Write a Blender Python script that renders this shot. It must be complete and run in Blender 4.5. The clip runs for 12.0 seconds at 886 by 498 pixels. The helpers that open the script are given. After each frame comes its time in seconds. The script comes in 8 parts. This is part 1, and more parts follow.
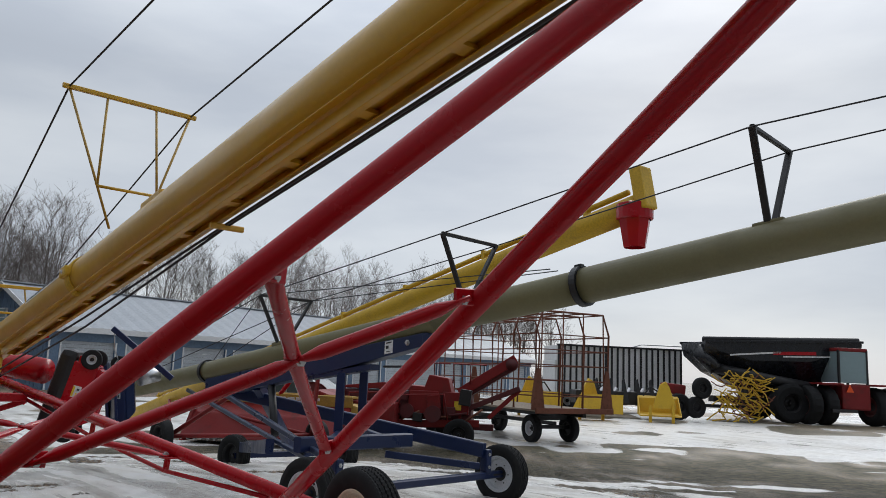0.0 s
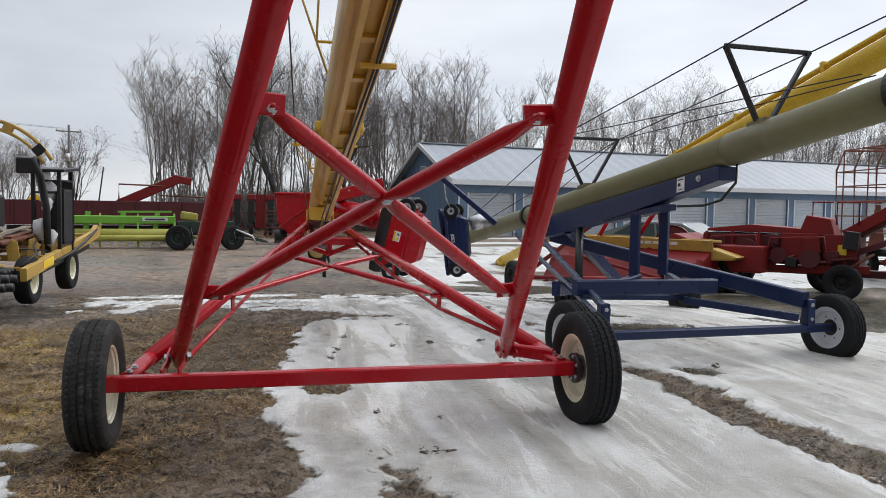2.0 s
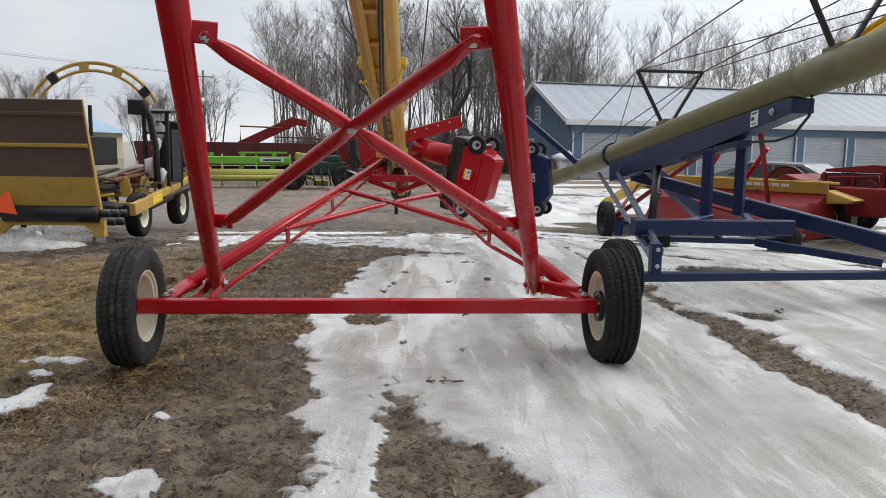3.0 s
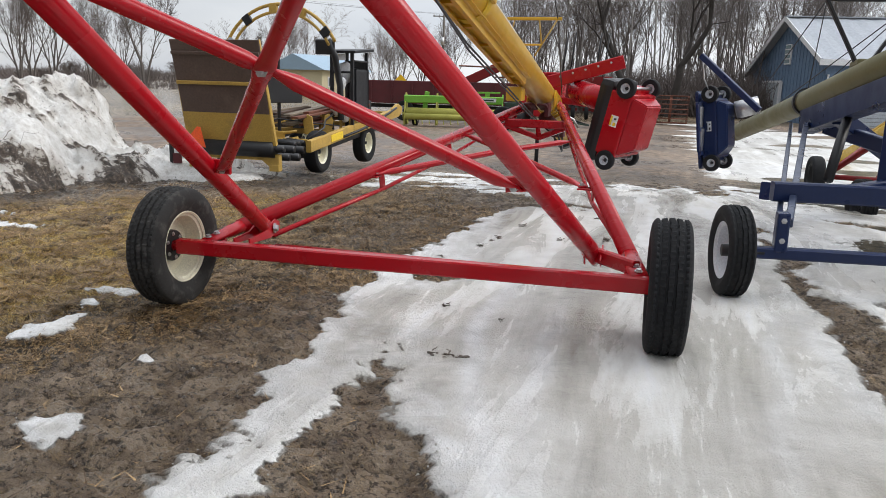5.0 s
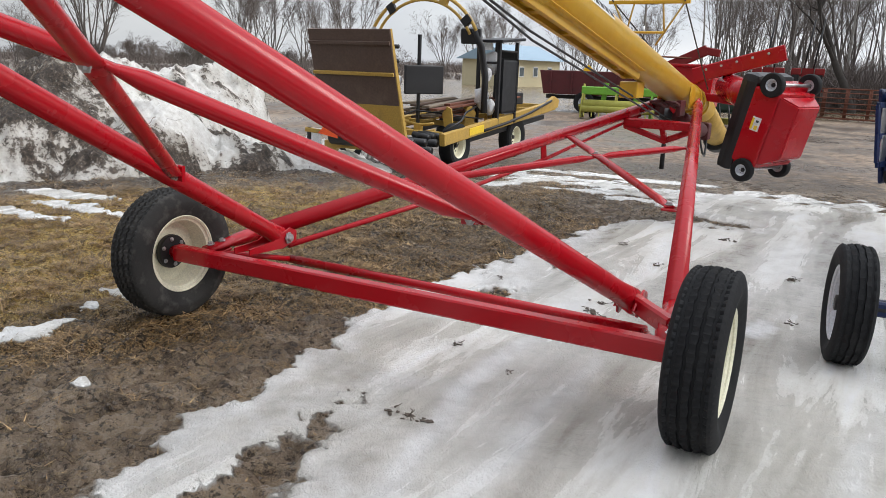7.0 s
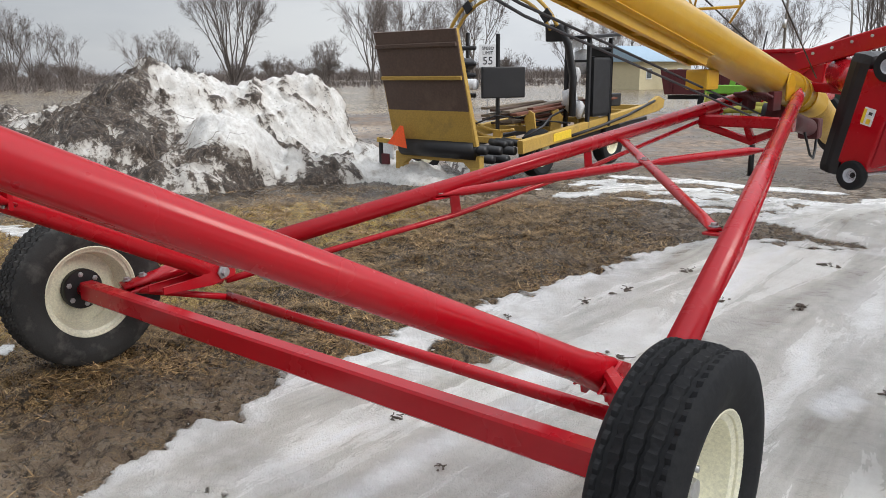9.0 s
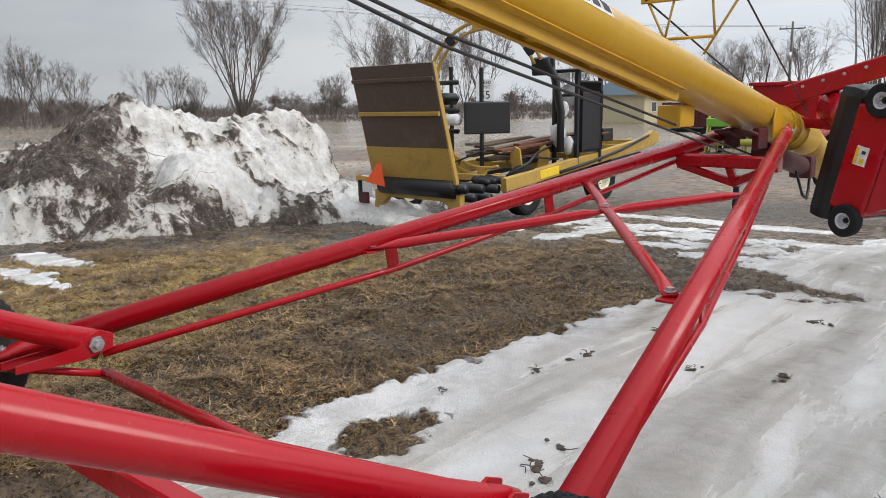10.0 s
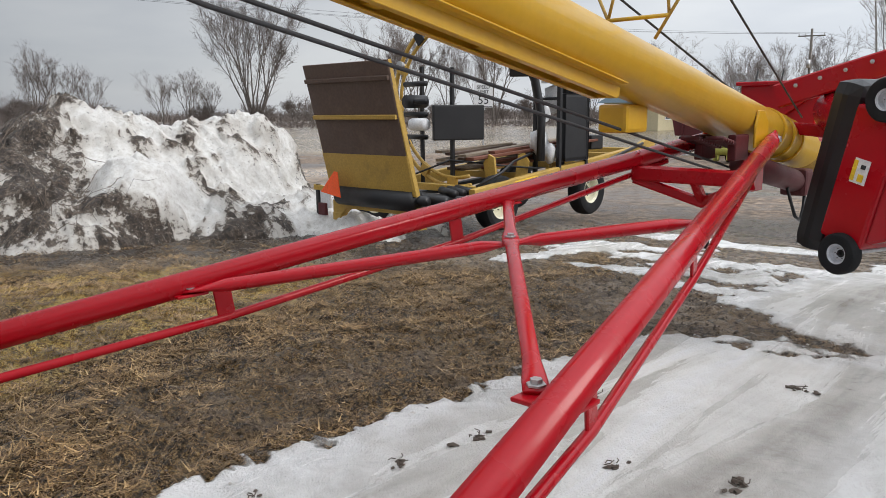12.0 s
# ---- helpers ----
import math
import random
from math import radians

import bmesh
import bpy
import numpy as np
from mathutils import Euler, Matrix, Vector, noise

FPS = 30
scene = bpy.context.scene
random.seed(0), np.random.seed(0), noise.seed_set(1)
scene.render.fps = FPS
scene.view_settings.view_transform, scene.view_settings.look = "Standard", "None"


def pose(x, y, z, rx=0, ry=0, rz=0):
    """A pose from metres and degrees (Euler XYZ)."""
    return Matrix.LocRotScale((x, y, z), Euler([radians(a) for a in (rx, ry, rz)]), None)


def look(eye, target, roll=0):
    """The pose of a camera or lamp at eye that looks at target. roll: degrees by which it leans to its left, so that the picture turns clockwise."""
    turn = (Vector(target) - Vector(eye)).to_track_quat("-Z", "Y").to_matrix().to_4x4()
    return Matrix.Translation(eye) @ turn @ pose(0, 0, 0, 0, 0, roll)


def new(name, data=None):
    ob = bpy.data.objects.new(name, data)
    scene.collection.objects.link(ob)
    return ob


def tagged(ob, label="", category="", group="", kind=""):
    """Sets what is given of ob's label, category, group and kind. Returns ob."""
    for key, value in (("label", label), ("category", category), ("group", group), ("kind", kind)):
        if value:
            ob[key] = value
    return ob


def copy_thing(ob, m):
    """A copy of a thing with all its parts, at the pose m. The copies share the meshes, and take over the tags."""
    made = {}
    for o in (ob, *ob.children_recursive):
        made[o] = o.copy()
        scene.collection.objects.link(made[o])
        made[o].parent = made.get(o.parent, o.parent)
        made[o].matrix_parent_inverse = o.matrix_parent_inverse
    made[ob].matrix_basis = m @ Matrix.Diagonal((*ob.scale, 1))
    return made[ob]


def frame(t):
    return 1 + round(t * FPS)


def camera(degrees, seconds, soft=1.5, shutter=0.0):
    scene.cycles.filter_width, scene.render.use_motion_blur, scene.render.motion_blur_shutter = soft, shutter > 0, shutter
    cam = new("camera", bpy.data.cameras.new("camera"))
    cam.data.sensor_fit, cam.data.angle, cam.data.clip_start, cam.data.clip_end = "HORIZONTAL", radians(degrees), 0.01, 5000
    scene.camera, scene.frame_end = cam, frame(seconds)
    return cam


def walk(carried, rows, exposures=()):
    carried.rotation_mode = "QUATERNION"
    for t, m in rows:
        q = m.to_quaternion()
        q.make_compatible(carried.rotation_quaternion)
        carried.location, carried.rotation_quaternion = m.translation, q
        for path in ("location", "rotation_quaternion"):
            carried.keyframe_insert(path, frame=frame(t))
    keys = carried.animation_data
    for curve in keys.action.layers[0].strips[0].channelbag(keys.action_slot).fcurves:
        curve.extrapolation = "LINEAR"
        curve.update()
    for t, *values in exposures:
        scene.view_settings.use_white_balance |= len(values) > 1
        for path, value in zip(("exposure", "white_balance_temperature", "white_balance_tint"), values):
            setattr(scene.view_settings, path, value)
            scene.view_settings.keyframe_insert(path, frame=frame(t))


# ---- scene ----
cam = camera(60.7, 12.0, soft=0.55)
PATH = [
    (0, (-0.186, 0.443, 1.337), (-0.162, 2.417, 1.657), 2.4),
    (0.5, (0.042, 0.654, 1.346), (-0.324, 2.606, 1.584), 0.6),
    (1, (0.363, 0.812, 1.343), (-0.261, 2.707, 1.481), 1.5),
    (1.5, (0.632, 0.971, 1.313), (-0.184, 2.797, 1.312), 1.2),
    (2, (0.889, 1.133, 1.335), (-0.082, 2.878, 1.221), 0.9),
    (2.5, (1.18, 1.263, 1.336), (0.074, 2.916, 1.13), 0.7),
    (3, (1.397, 1.463, 1.294), (0.169, 3.019, 1.024), 0.8),
    (3.2, (1.48, 1.554, 1.318), (0.202, 3.064, 1.026), 0.6),
    (3.5, (1.562, 1.718, 1.328), (0.216, 3.163, 1.012), 1.1),
    (3.7, (1.631, 1.834, 1.325), (0.24, 3.231, 0.991), 1.1),
    (5.5, (1.842, 2.897, 1.349), (0.161, 3.883, 0.899), 1.5),
    (6, (1.753, 3.193, 1.362), (0.017, 4.081, 0.912), 1.2),
    (6.5, (1.686, 3.494, 1.354), (-0.104, 4.267, 0.907), 1.1),
    (6.7, (1.656, 3.61, 1.396), (-0.153, 4.33, 0.938), 1.5),
    (8.3, (1.168, 4.487, 1.28), (-0.737, 4.866, 0.805), 0.3),
    (8.5, (1.092, 4.583, 1.279), (-0.819, 4.936, 0.806), -0.1),
    (9, (0.889, 4.807, 1.299), (-1.034, 5.117, 0.845), -0.6),
    (9.5, (0.647, 5.059, 1.312), (-1.288, 5.35, 0.9), -1.0),
    (10, (0.421, 5.281, 1.315), (-1.523, 5.571, 0.945), -0.9),
    (10.5, (0.235, 5.556, 1.301), (-1.716, 5.837, 0.957), -1.0),
    (11, (0.041, 5.757, 1.297), (-1.914, 6.02, 0.965), -1.0),
    (11.5, (-0.234, 5.908, 1.293), (-2.191, 6.155, 0.959), -0.8),
    (12, (-0.49, 6.093, 1.266), (-2.443, 6.342, 0.913), -0.5),
]
walk(cam, [(t, look(eye, target, roll)) for t, eye, target, roll in PATH],
     [(0, -0.38, 6280, 9), (1.0, -0.10, 6350, 10), (2.0, 0.10, 6420, 10), (3.5, 0.26, 6500, 10), (6.0, 0.38, 6500, 10), (9.0, 0.42, 6500, 10), (10.5, 0.31, 6500, 10), (12, 0.32, 6500, 10)])

# ---- world and light ----
world = bpy.data.worlds.new("overcast")
scene.world = world
world.use_nodes = True
wt = world.node_tree
wt.nodes.clear()
w_out = wt.nodes.new("ShaderNodeOutputWorld")
w_bg = wt.nodes.new("ShaderNodeBackground")
w_sky = wt.nodes.new("ShaderNodeTexSky")
w_sky.sky_type = "NISHITA"
w_sky.sun_disc = False
w_sky.sun_elevation = radians(32)
w_sky.sun_rotation = radians(20)
w_co = wt.nodes.new("ShaderNodeTexCoord")
w_map = wt.nodes.new("ShaderNodeMapping")
w_map.inputs["Scale"].default_value = (1.2, 1.2, 4.5)
w_noise = wt.nodes.new("ShaderNodeTexNoise")
w_noise.inputs["Scale"].default_value = 2.2
w_noise.inputs["Detail"].default_value = 6
w_noise.inputs["Roughness"].default_value = 0.5
w_ramp = wt.nodes.new("ShaderNodeValToRGB")
w_ramp.color_ramp.elements[0].position = 0.34
w_ramp.color_ramp.elements[0].color = (6.25, 6.62, 7.25, 1)
w_ramp.color_ramp.elements[1].position = 0.68
w_ramp.color_ramp.elements[1].color = (8.25, 8.5, 8.8, 1)
w_mix = wt.nodes.new("ShaderNodeMix")
w_mix.data_type = "RGBA"
w_mix.inputs["Factor"].default_value = 0.9
wt.links.new(w_co.outputs["Generated"], w_map.inputs["Vector"])
wt.links.new(w_map.outputs["Vector"], w_noise.inputs["Vector"])
wt.links.new(w_noise.outputs["Fac"], w_ramp.inputs["Fac"])
wt.links.new(w_sky.outputs["Color"], w_mix.inputs["A"])
wt.links.new(w_ramp.outputs["Color"], w_mix.inputs["B"])
w_sep = wt.nodes.new("ShaderNodeSeparateXYZ")
w_rise = wt.nodes.new("ShaderNodeMapRange")
for key, v in (("From Min", 0.35), ("From Max", 1.0), ("To Min", 1.0), ("To Max", 2.8)):
    w_rise.inputs[key].default_value = v
w_dot = wt.nodes.new("ShaderNodeVectorMath")
w_dot.operation = "DOT_PRODUCT"
w_dot.inputs[1].default_value = (0.2, 0.98, 0.0)
w_side = wt.nodes.new("ShaderNodeMapRange")
for key, v in (("From Min", -1.0), ("From Max", 1.0), ("To Min", 0.34), ("To Max", 1.17)):
    w_side.inputs[key].default_value = v
w_gain = wt.nodes.new("ShaderNodeMath")
w_gain.operation = "MULTIPLY"
wt.links.new(w_co.outputs["Generated"], w_dot.inputs[0])
wt.links.new(w_dot.outputs["Value"], w_side.inputs["Value"])
w_mul = wt.nodes.new("ShaderNodeVectorMath")
w_mul.operation = "SCALE"
wt.links.new(w_co.outputs["Generated"], w_sep.inputs["Vector"])
wt.links.new(w_sep.outputs["Z"], w_rise.inputs["Value"])
wt.links.new(w_mix.outputs["Result"], w_mul.inputs[0])
wt.links.new(w_rise.outputs["Result"], w_gain.inputs[0])
wt.links.new(w_side.outputs["Result"], w_gain.inputs[1])
wt.links.new(w_gain.outputs["Value"], w_mul.inputs["Scale"])
wt.links.new(w_mul.outputs["Vector"], w_bg.inputs["Color"])
wt.links.new(w_bg.outputs["Background"], w_out.inputs["Surface"])
w_bg.inputs["Strength"].default_value = 0.1
sun = new("sun", bpy.data.lights.new("sun", "SUN"))
sun.data.energy, sun.data.angle, sun.data.color = 1.1, radians(25), (1, 0.96, 0.9)
sun.matrix_world = look((30, 60, 50), (0, 0, 0))

# ---- materials ----
def nodes_of(name):
    m = bpy.data.materials.new(name)
    m.use_nodes = True
    nt = m.node_tree
    return m, nt, nt.nodes["Principled BSDF"]


def noise_node(nt, scale, detail=4, rough=0.55, coord="Object", stretch=(1, 1, 1)):
    co = nt.nodes.new("ShaderNodeTexCoord")
    mp = nt.nodes.new("ShaderNodeMapping")
    mp.inputs["Scale"].default_value = stretch
    n = nt.nodes.new("ShaderNodeTexNoise")
    n.inputs["Scale"].default_value, n.inputs["Detail"].default_value, n.inputs["Roughness"].default_value = scale, detail, rough
    nt.links.new(co.outputs[coord], mp.inputs["Vector"])
    nt.links.new(mp.outputs["Vector"], n.inputs["Vector"])
    return n.outputs["Fac"]


def ramp_node(nt, fac, stops):
    r = nt.nodes.new("ShaderNodeValToRGB")
    el = r.color_ramp.elements
    while len(el) < len(stops):
        el.new(0.5)
    for e, (p, c) in zip(el, stops):
        e.position, e.color = p, (*c, 1)
    nt.links.new(fac, r.inputs["Fac"])
    return r.outputs["Color"]


def mix_node(nt, fac, a, b):
    m = nt.nodes.new("ShaderNodeMix")
    m.data_type = "RGBA"
    for key, v in (("Factor", fac), ("A", a), ("B", b)):
        if hasattr(v, "default_value") or hasattr(v, "is_linked"):
            nt.links.new(v, m.inputs[key])
        else:
            m.inputs[key].default_value = v if key == "Factor" else (*v, 1)
    return m.outputs["Result"]


def bump_node(nt, b, height, strength, distance=0.01):
    n = nt.nodes.new("ShaderNodeBump")
    n.inputs["Strength"].default_value, n.inputs["Distance"].default_value = strength, distance
    nt.links.new(height, n.inputs["Height"])
    nt.links.new(n.outputs["Normal"], b.inputs["Normal"])


def paint(name, col, rough=0.35, dirt=(0.09, 0.07, 0.05), dirt_amount=0.25, metal=0.0, coat=0.0, scale=3.0, spec=0.5, mottle=1.0):
    """Painted or bare sheet: fine mottling, dust and scuffs at two sizes."""
    m, nt, b = nodes_of(name)
    big = noise_node(nt, scale, 5, 0.6)
    fine = noise_node(nt, scale * 14, 4, 0.7)
    shade = ramp_node(nt, fine, [(0.3, tuple(c * (1 - 0.22 * mottle) for c in col)), (0.7, tuple(min(1, c * (1 + 0.12 * mottle)) for c in col))])
    mask = ramp_node(nt, big, [(0.52, (0, 0, 0)), (0.78, (dirt_amount,) * 3)])
    c = mix_node(nt, mask, shade, dirt)
    nt.links.new(c, b.inputs["Base Color"])
    b.inputs["Metallic"].default_value = metal
    rr = ramp_node(nt, big, [(0.35, (rough,) * 3), (0.75, (min(1, rough + 0.25),) * 3)])
    nt.links.new(rr, b.inputs["Roughness"])
    b.inputs["Coat Weight"].default_value = coat
    b.inputs["Specular IOR Level"].default_value = spec
    bump_node(nt, b, fine, 0.08 * mottle, 0.004)
    return m


RED = paint("red_enamel", (0.39, 0.0035, 0.0105), 0.16, (0.30, 0.005, 0.010), 0.12, spec=0.32, coat=0.08, mottle=0.2)
RED_DULL = paint("weathered_red", (0.21, 0.013, 0.014), 0.42, (0.07, 0.03, 0.025), 0.7, spec=0.3)
RED_DARK = paint("dark_red", (0.09, 0.009, 0.012), 0.5, (0.05, 0.03, 0.03), 0.6)
YELLOW = paint("yellow_enamel", (0.62, 0.36, 0.02), 0.28, (0.36, 0.21, 0.04), 0.3, scale=1.6, coat=0.2, mottle=0.25)
YELLOW_BRIGHT = paint("bright_yellow", (0.62, 0.39, 0.02), 0.45, (0.3, 0.2, 0.06), 0.4)
YELLOW_DULL = paint("ochre_machine_paint", (0.48, 0.30, 0.06), 0.5, (0.16, 0.12, 0.07), 0.6)
OLIVE = paint("olive_paint", (0.165, 0.152, 0.072), 0.42, (0.11, 0.098, 0.055), 0.4, mottle=0.4)
NAVY = paint("navy_paint", (0.009, 0.020, 0.072), 0.26, (0.03, 0.035, 0.05), 0.2, spec=0.32, mottle=0.4)
# navy with the sky's pale reflection mixed into the colour, for the struts
NAVY_SHEEN = paint("navy_sky_sheen", (0.035, 0.05, 0.10), 0.24, (0.09, 0.10, 0.13), 0.4, metal=0.2, mottle=0.5)
LIME = paint("lime_paint", (0.17, 0.42, 0.04), 0.5, (0.12, 0.14, 0.05), 0.4)
LIME_YELLOW = paint("lime_yellow_paint", (0.36, 0.34, 0.06), 0.6, (0.15, 0.14, 0.05), 0.5)
GREEN_DARK = paint("dark_green_paint", (0.014, 0.036, 0.022), 0.5, (0.05, 0.05, 0.04), 0.5)
BLACK = paint("black_paint", (0.008, 0.008, 0.010), 0.4, (0.04, 0.038, 0.035), 0.3)
BLACK_GLOSS = paint("black_gloss", (0.008, 0.009, 0.013), 0.18, (0.04, 0.04, 0.04), 0.2)
RUBBER = paint("tyre_rubber", (0.016, 0.0165, 0.018), 0.7, (0.045, 0.044, 0.043), 0.5, scale=9, spec=0.2)
RUBBER_DUSTY = paint("dusty_rubber", (0.034, 0.033, 0.032), 0.75, (0.15, 0.14, 0.13), 0.55, scale=16, spec=0.25)
CREAM = paint("cream_rim", (0.82, 0.79, 0.61), 0.3, (0.58, 0.52, 0.37), 0.2, scale=7)
RIM_WHITE = paint("white_rim", (0.6, 0.62, 0.66), 0.35, (0.25, 0.24, 0.23), 0.35, scale=7)
STEEL = paint("zinc_steel", (0.55, 0.55, 0.56), 0.3, (0.2, 0.17, 0.14), 0.4, metal=0.9)
CABLE = paint("cable_steel", (0.035, 0.036, 0.04), 0.6, (0.05, 0.05, 0.05), 0.2)
RUST = paint("rusty_tube", (0.17, 0.06, 0.035), 0.8, (0.07, 0.035, 0.025), 0.8, scale=8)
BROWN_BOARD = paint("brown_stained_sheet", (0.105, 0.066, 0.050), 0.6, (0.21, 0.15, 0.11), 0.7, scale=2.2)
WOOD = paint("grey_wood", (0.24, 0.19, 0.14), 0.8, (0.1, 0.08, 0.06), 0.7)
POLE_WOOD = paint("pole_wood", (0.16, 0.14, 0.12), 0.85, (0.1, 0.09, 0.08), 0.6)
WHITE = paint("white_sheet", (0.75, 0.76, 0.77), 0.4, (0.4, 0.38, 0.35), 0.3)
PLASTIC_WHITE = paint("white_film", (0.72, 0.73, 0.75), 0.35, (0.4, 0.38, 0.36), 0.25)
ORANGE = paint("reflective_orange", (0.95, 0.10, 0.01), 0.4, (0.4, 0.08, 0.02), 0.15)
SIGN_YELLOW = paint("sign_yellow", (0.85, 0.5, 0.0), 0.5, (0.4, 0.3, 0.1), 0.2)
LABEL_INK = paint("label_ink", (0.03, 0.03, 0.035), 0.6, (0.05, 0.05, 0.05), 0.1)
LABEL_YELLOW = paint("label_yellow", (0.8, 0.55, 0.03), 0.5, (0.3, 0.2, 0.05), 0.15)
BLUE_SIDING = paint("blue_siding", (0.13, 0.20, 0.30), 0.6, (0.08, 0.11, 0.16), 0.4, scale=0.7)
ROOF = paint("white_steel_roof", (0.35, 0.375, 0.41), 0.4, (0.42, 0.44, 0.46), 0.4, scale=0.5)
DOOR_WHITE = paint("grey_white_door", (0.48, 0.52, 0.56), 0.5, (0.3, 0.32, 0.34), 0.3, scale=0.8)
CAR_GREY = paint("car_grey", (0.16, 0.19, 0.2), 0.25, (0.1, 0.1, 0.1), 0.2, metal=0.3, coat=0.5)
CREAM_WALL = paint("cream_siding", (0.62, 0.55, 0.36), 0.7, (0.4, 0.36, 0.26), 0.3)
BLUE_ROOF = paint("pale_blue_roof", (0.30, 0.42, 0.52), 0.5, (0.25, 0.3, 0.34), 0.3)
GLASS = paint("dark_glass", (0.04, 0.06, 0.07), 0.06, (0.05, 0.05, 0.05), 0.1)
GLASS_PALE = paint("pale_window", (0.25, 0.34, 0.36), 0.08, (0.2, 0.25, 0.26), 0.2)
BARK = paint("grey_bark", (0.15, 0.130, 0.117), 0.9, (0.085, 0.073, 0.065), 0.7, scale=5)
BARK_PALE = paint("pale_bark", (0.36, 0.34, 0.31), 0.85, (0.12, 0.1, 0.09), 0.9, scale=4)
TWIG = paint("twigs", (0.17, 0.142, 0.13), 0.9, (0.11, 0.092, 0.084), 0.6, scale=1.0)
BARK_DARK = paint("dark_bark", (0.05, 0.043, 0.038), 0.9, (0.03, 0.027, 0.024), 0.7, scale=5)


def straw_material():
    """Dead blades from wet brown to pale gold, each its own tone."""
    m, nt, b = nodes_of("dead_grass")
    g = nt.nodes.new("ShaderNodeNewGeometry")
    big = noise_node(nt, 1.3, 4, 0.6)
    tone = ramp_node(nt, g.outputs["Random Per Island"], [(0.0, (0.0585, 0.0335, 0.0157)), (0.4, (0.195, 0.112, 0.0448)), (0.75, (0.403, 0.248, 0.101)), (1.0, (0.715, 0.484, 0.224))])
    wet = ramp_node(nt, big, [(0.4, (0.55,) * 3), (0.6, (0.0,) * 3)])
    nt.links.new(mix_node(nt, wet, tone, (0.075, 0.055, 0.034)), b.inputs["Base Color"])
    b.inputs["Roughness"].default_value = 0.7
    return m


STRAW = straw_material()
CLOD = paint("mud_clod", (0.085, 0.064, 0.048), 0.65, (0.14, 0.108, 0.08), 0.6, scale=20)
ROOT = paint("root_fibre", (0.17, 0.13, 0.10), 0.85, (0.20, 0.16, 0.12), 0.6, scale=9)


def ground_material():
    m, nt, b = nodes_of("thawing_yard")
    def attr(n):
        a = nt.nodes.new("ShaderNodeAttribute")
        a.attribute_name = n
        return a.outputs["Fac"]
    def math_(op, a, c):
        k = nt.nodes.new("ShaderNodeMath")
        k.operation = op
        k.use_clamp = op == "MULTIPLY_ADD"
        for i, v in enumerate((a, c) if not isinstance(c, tuple) else (a, *c)):
            if isinstance(v, (int, float)):
                k.inputs[i].default_value = v
            else:
                nt.links.new(v, k.inputs[i])
        return k.outputs[0]
    fine = noise_node(nt, 26, 7, 0.72)
    speck = noise_node(nt, 75, 4, 0.7)
    fibre = nt.nodes.new("ShaderNodeTexNoise")
    fibre.inputs["Scale"].default_value, fibre.inputs["Detail"].default_value, fibre.inputs["Roughness"].default_value, fibre.inputs["Distortion"].default_value = 34, 5, 0.75, 2.6
    fco = nt.nodes.new("ShaderNodeTexCoord")
    nt.links.new(fco.outputs["Object"], fibre.inputs["Vector"])
    fibre = fibre.outputs["Fac"]
    mid = noise_node(nt, 5, 6, 0.6)
    big = noise_node(nt, 0.8, 5, 0.6)
    def curl(scale, width, warp):
        k = nt.nodes.new("ShaderNodeTexNoise")
        k.inputs["Scale"].default_value, k.inputs["Detail"].default_value, k.inputs["Roughness"].default_value, k.inputs["Distortion"].default_value = scale, 1.5, 0.5, warp
        nt.links.new(fco.outputs["Object"], k.inputs["Vector"])
        off = math_("ABSOLUTE", math_("SUBTRACT", k.outputs["Fac"], 0.5), 0.0)
        return ramp_node(nt, off, [(0.0, (1,) * 3), (width, (0,) * 3)])
    strand, strand_small = curl(17, 0.020, 1.2), curl(41, 0.03, 0.8)
    mud = ramp_node(nt, mid, [(0.40, (0.196, 0.141, 0.0963)), (0.5, (0.352, 0.264, 0.185)), (0.60, (0.52, 0.405, 0.295))])
    # shade of small pits painted in: darker where the fine bump is low
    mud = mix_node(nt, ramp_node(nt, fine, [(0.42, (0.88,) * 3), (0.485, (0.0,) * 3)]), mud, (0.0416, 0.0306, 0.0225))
    mud = mix_node(nt, ramp_node(nt, fine, [(0.54, (0.0,) * 3), (0.62, (0.6,) * 3)]), mud, (0.338, 0.258, 0.18))
    mud = mix_node(nt, ramp_node(nt, speck, [(0.58, (0.0,) * 3), (0.68, (0.75,) * 3)]), mud, (0.39, 0.3, 0.197))
    mud = mix_node(nt, math_("MULTIPLY", strand, 0.7), mud, (0.468, 0.337, 0.185))
    grass = ramp_node(nt, fibre, [(0.42, (0.039, 0.0234, 0.013)), (0.49, (0.156, 0.0936, 0.0429)), (0.54, (0.351, 0.218, 0.0962)), (0.60, (0.65, 0.436, 0.202))])
    grass = mix_node(nt, math_("MULTIPLY", strand_small, 0.6), grass, (0.611, 0.448, 0.24))
    # same painted pit shade in the grass, and below in gold and road
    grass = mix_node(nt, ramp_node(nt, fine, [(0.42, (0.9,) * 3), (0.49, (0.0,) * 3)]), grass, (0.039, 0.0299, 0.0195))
    gold = ramp_node(nt, fibre, [(0.41, (0.16, 0.0937, 0.0304)), (0.48, (0.495, 0.306, 0.0909)), (0.54, (0.801, 0.517, 0.158)), (0.60, (0.9, 0.73, 0.257))])
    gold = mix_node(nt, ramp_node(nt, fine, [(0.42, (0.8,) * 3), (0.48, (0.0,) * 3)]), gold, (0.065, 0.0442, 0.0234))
    grass = mix_node(nt, math_("MULTIPLY_ADD", math_("ADD", attr("straw"), math_("SUBTRACT", mid, 0.5)), (2.5, -0.75)), grass, gold)
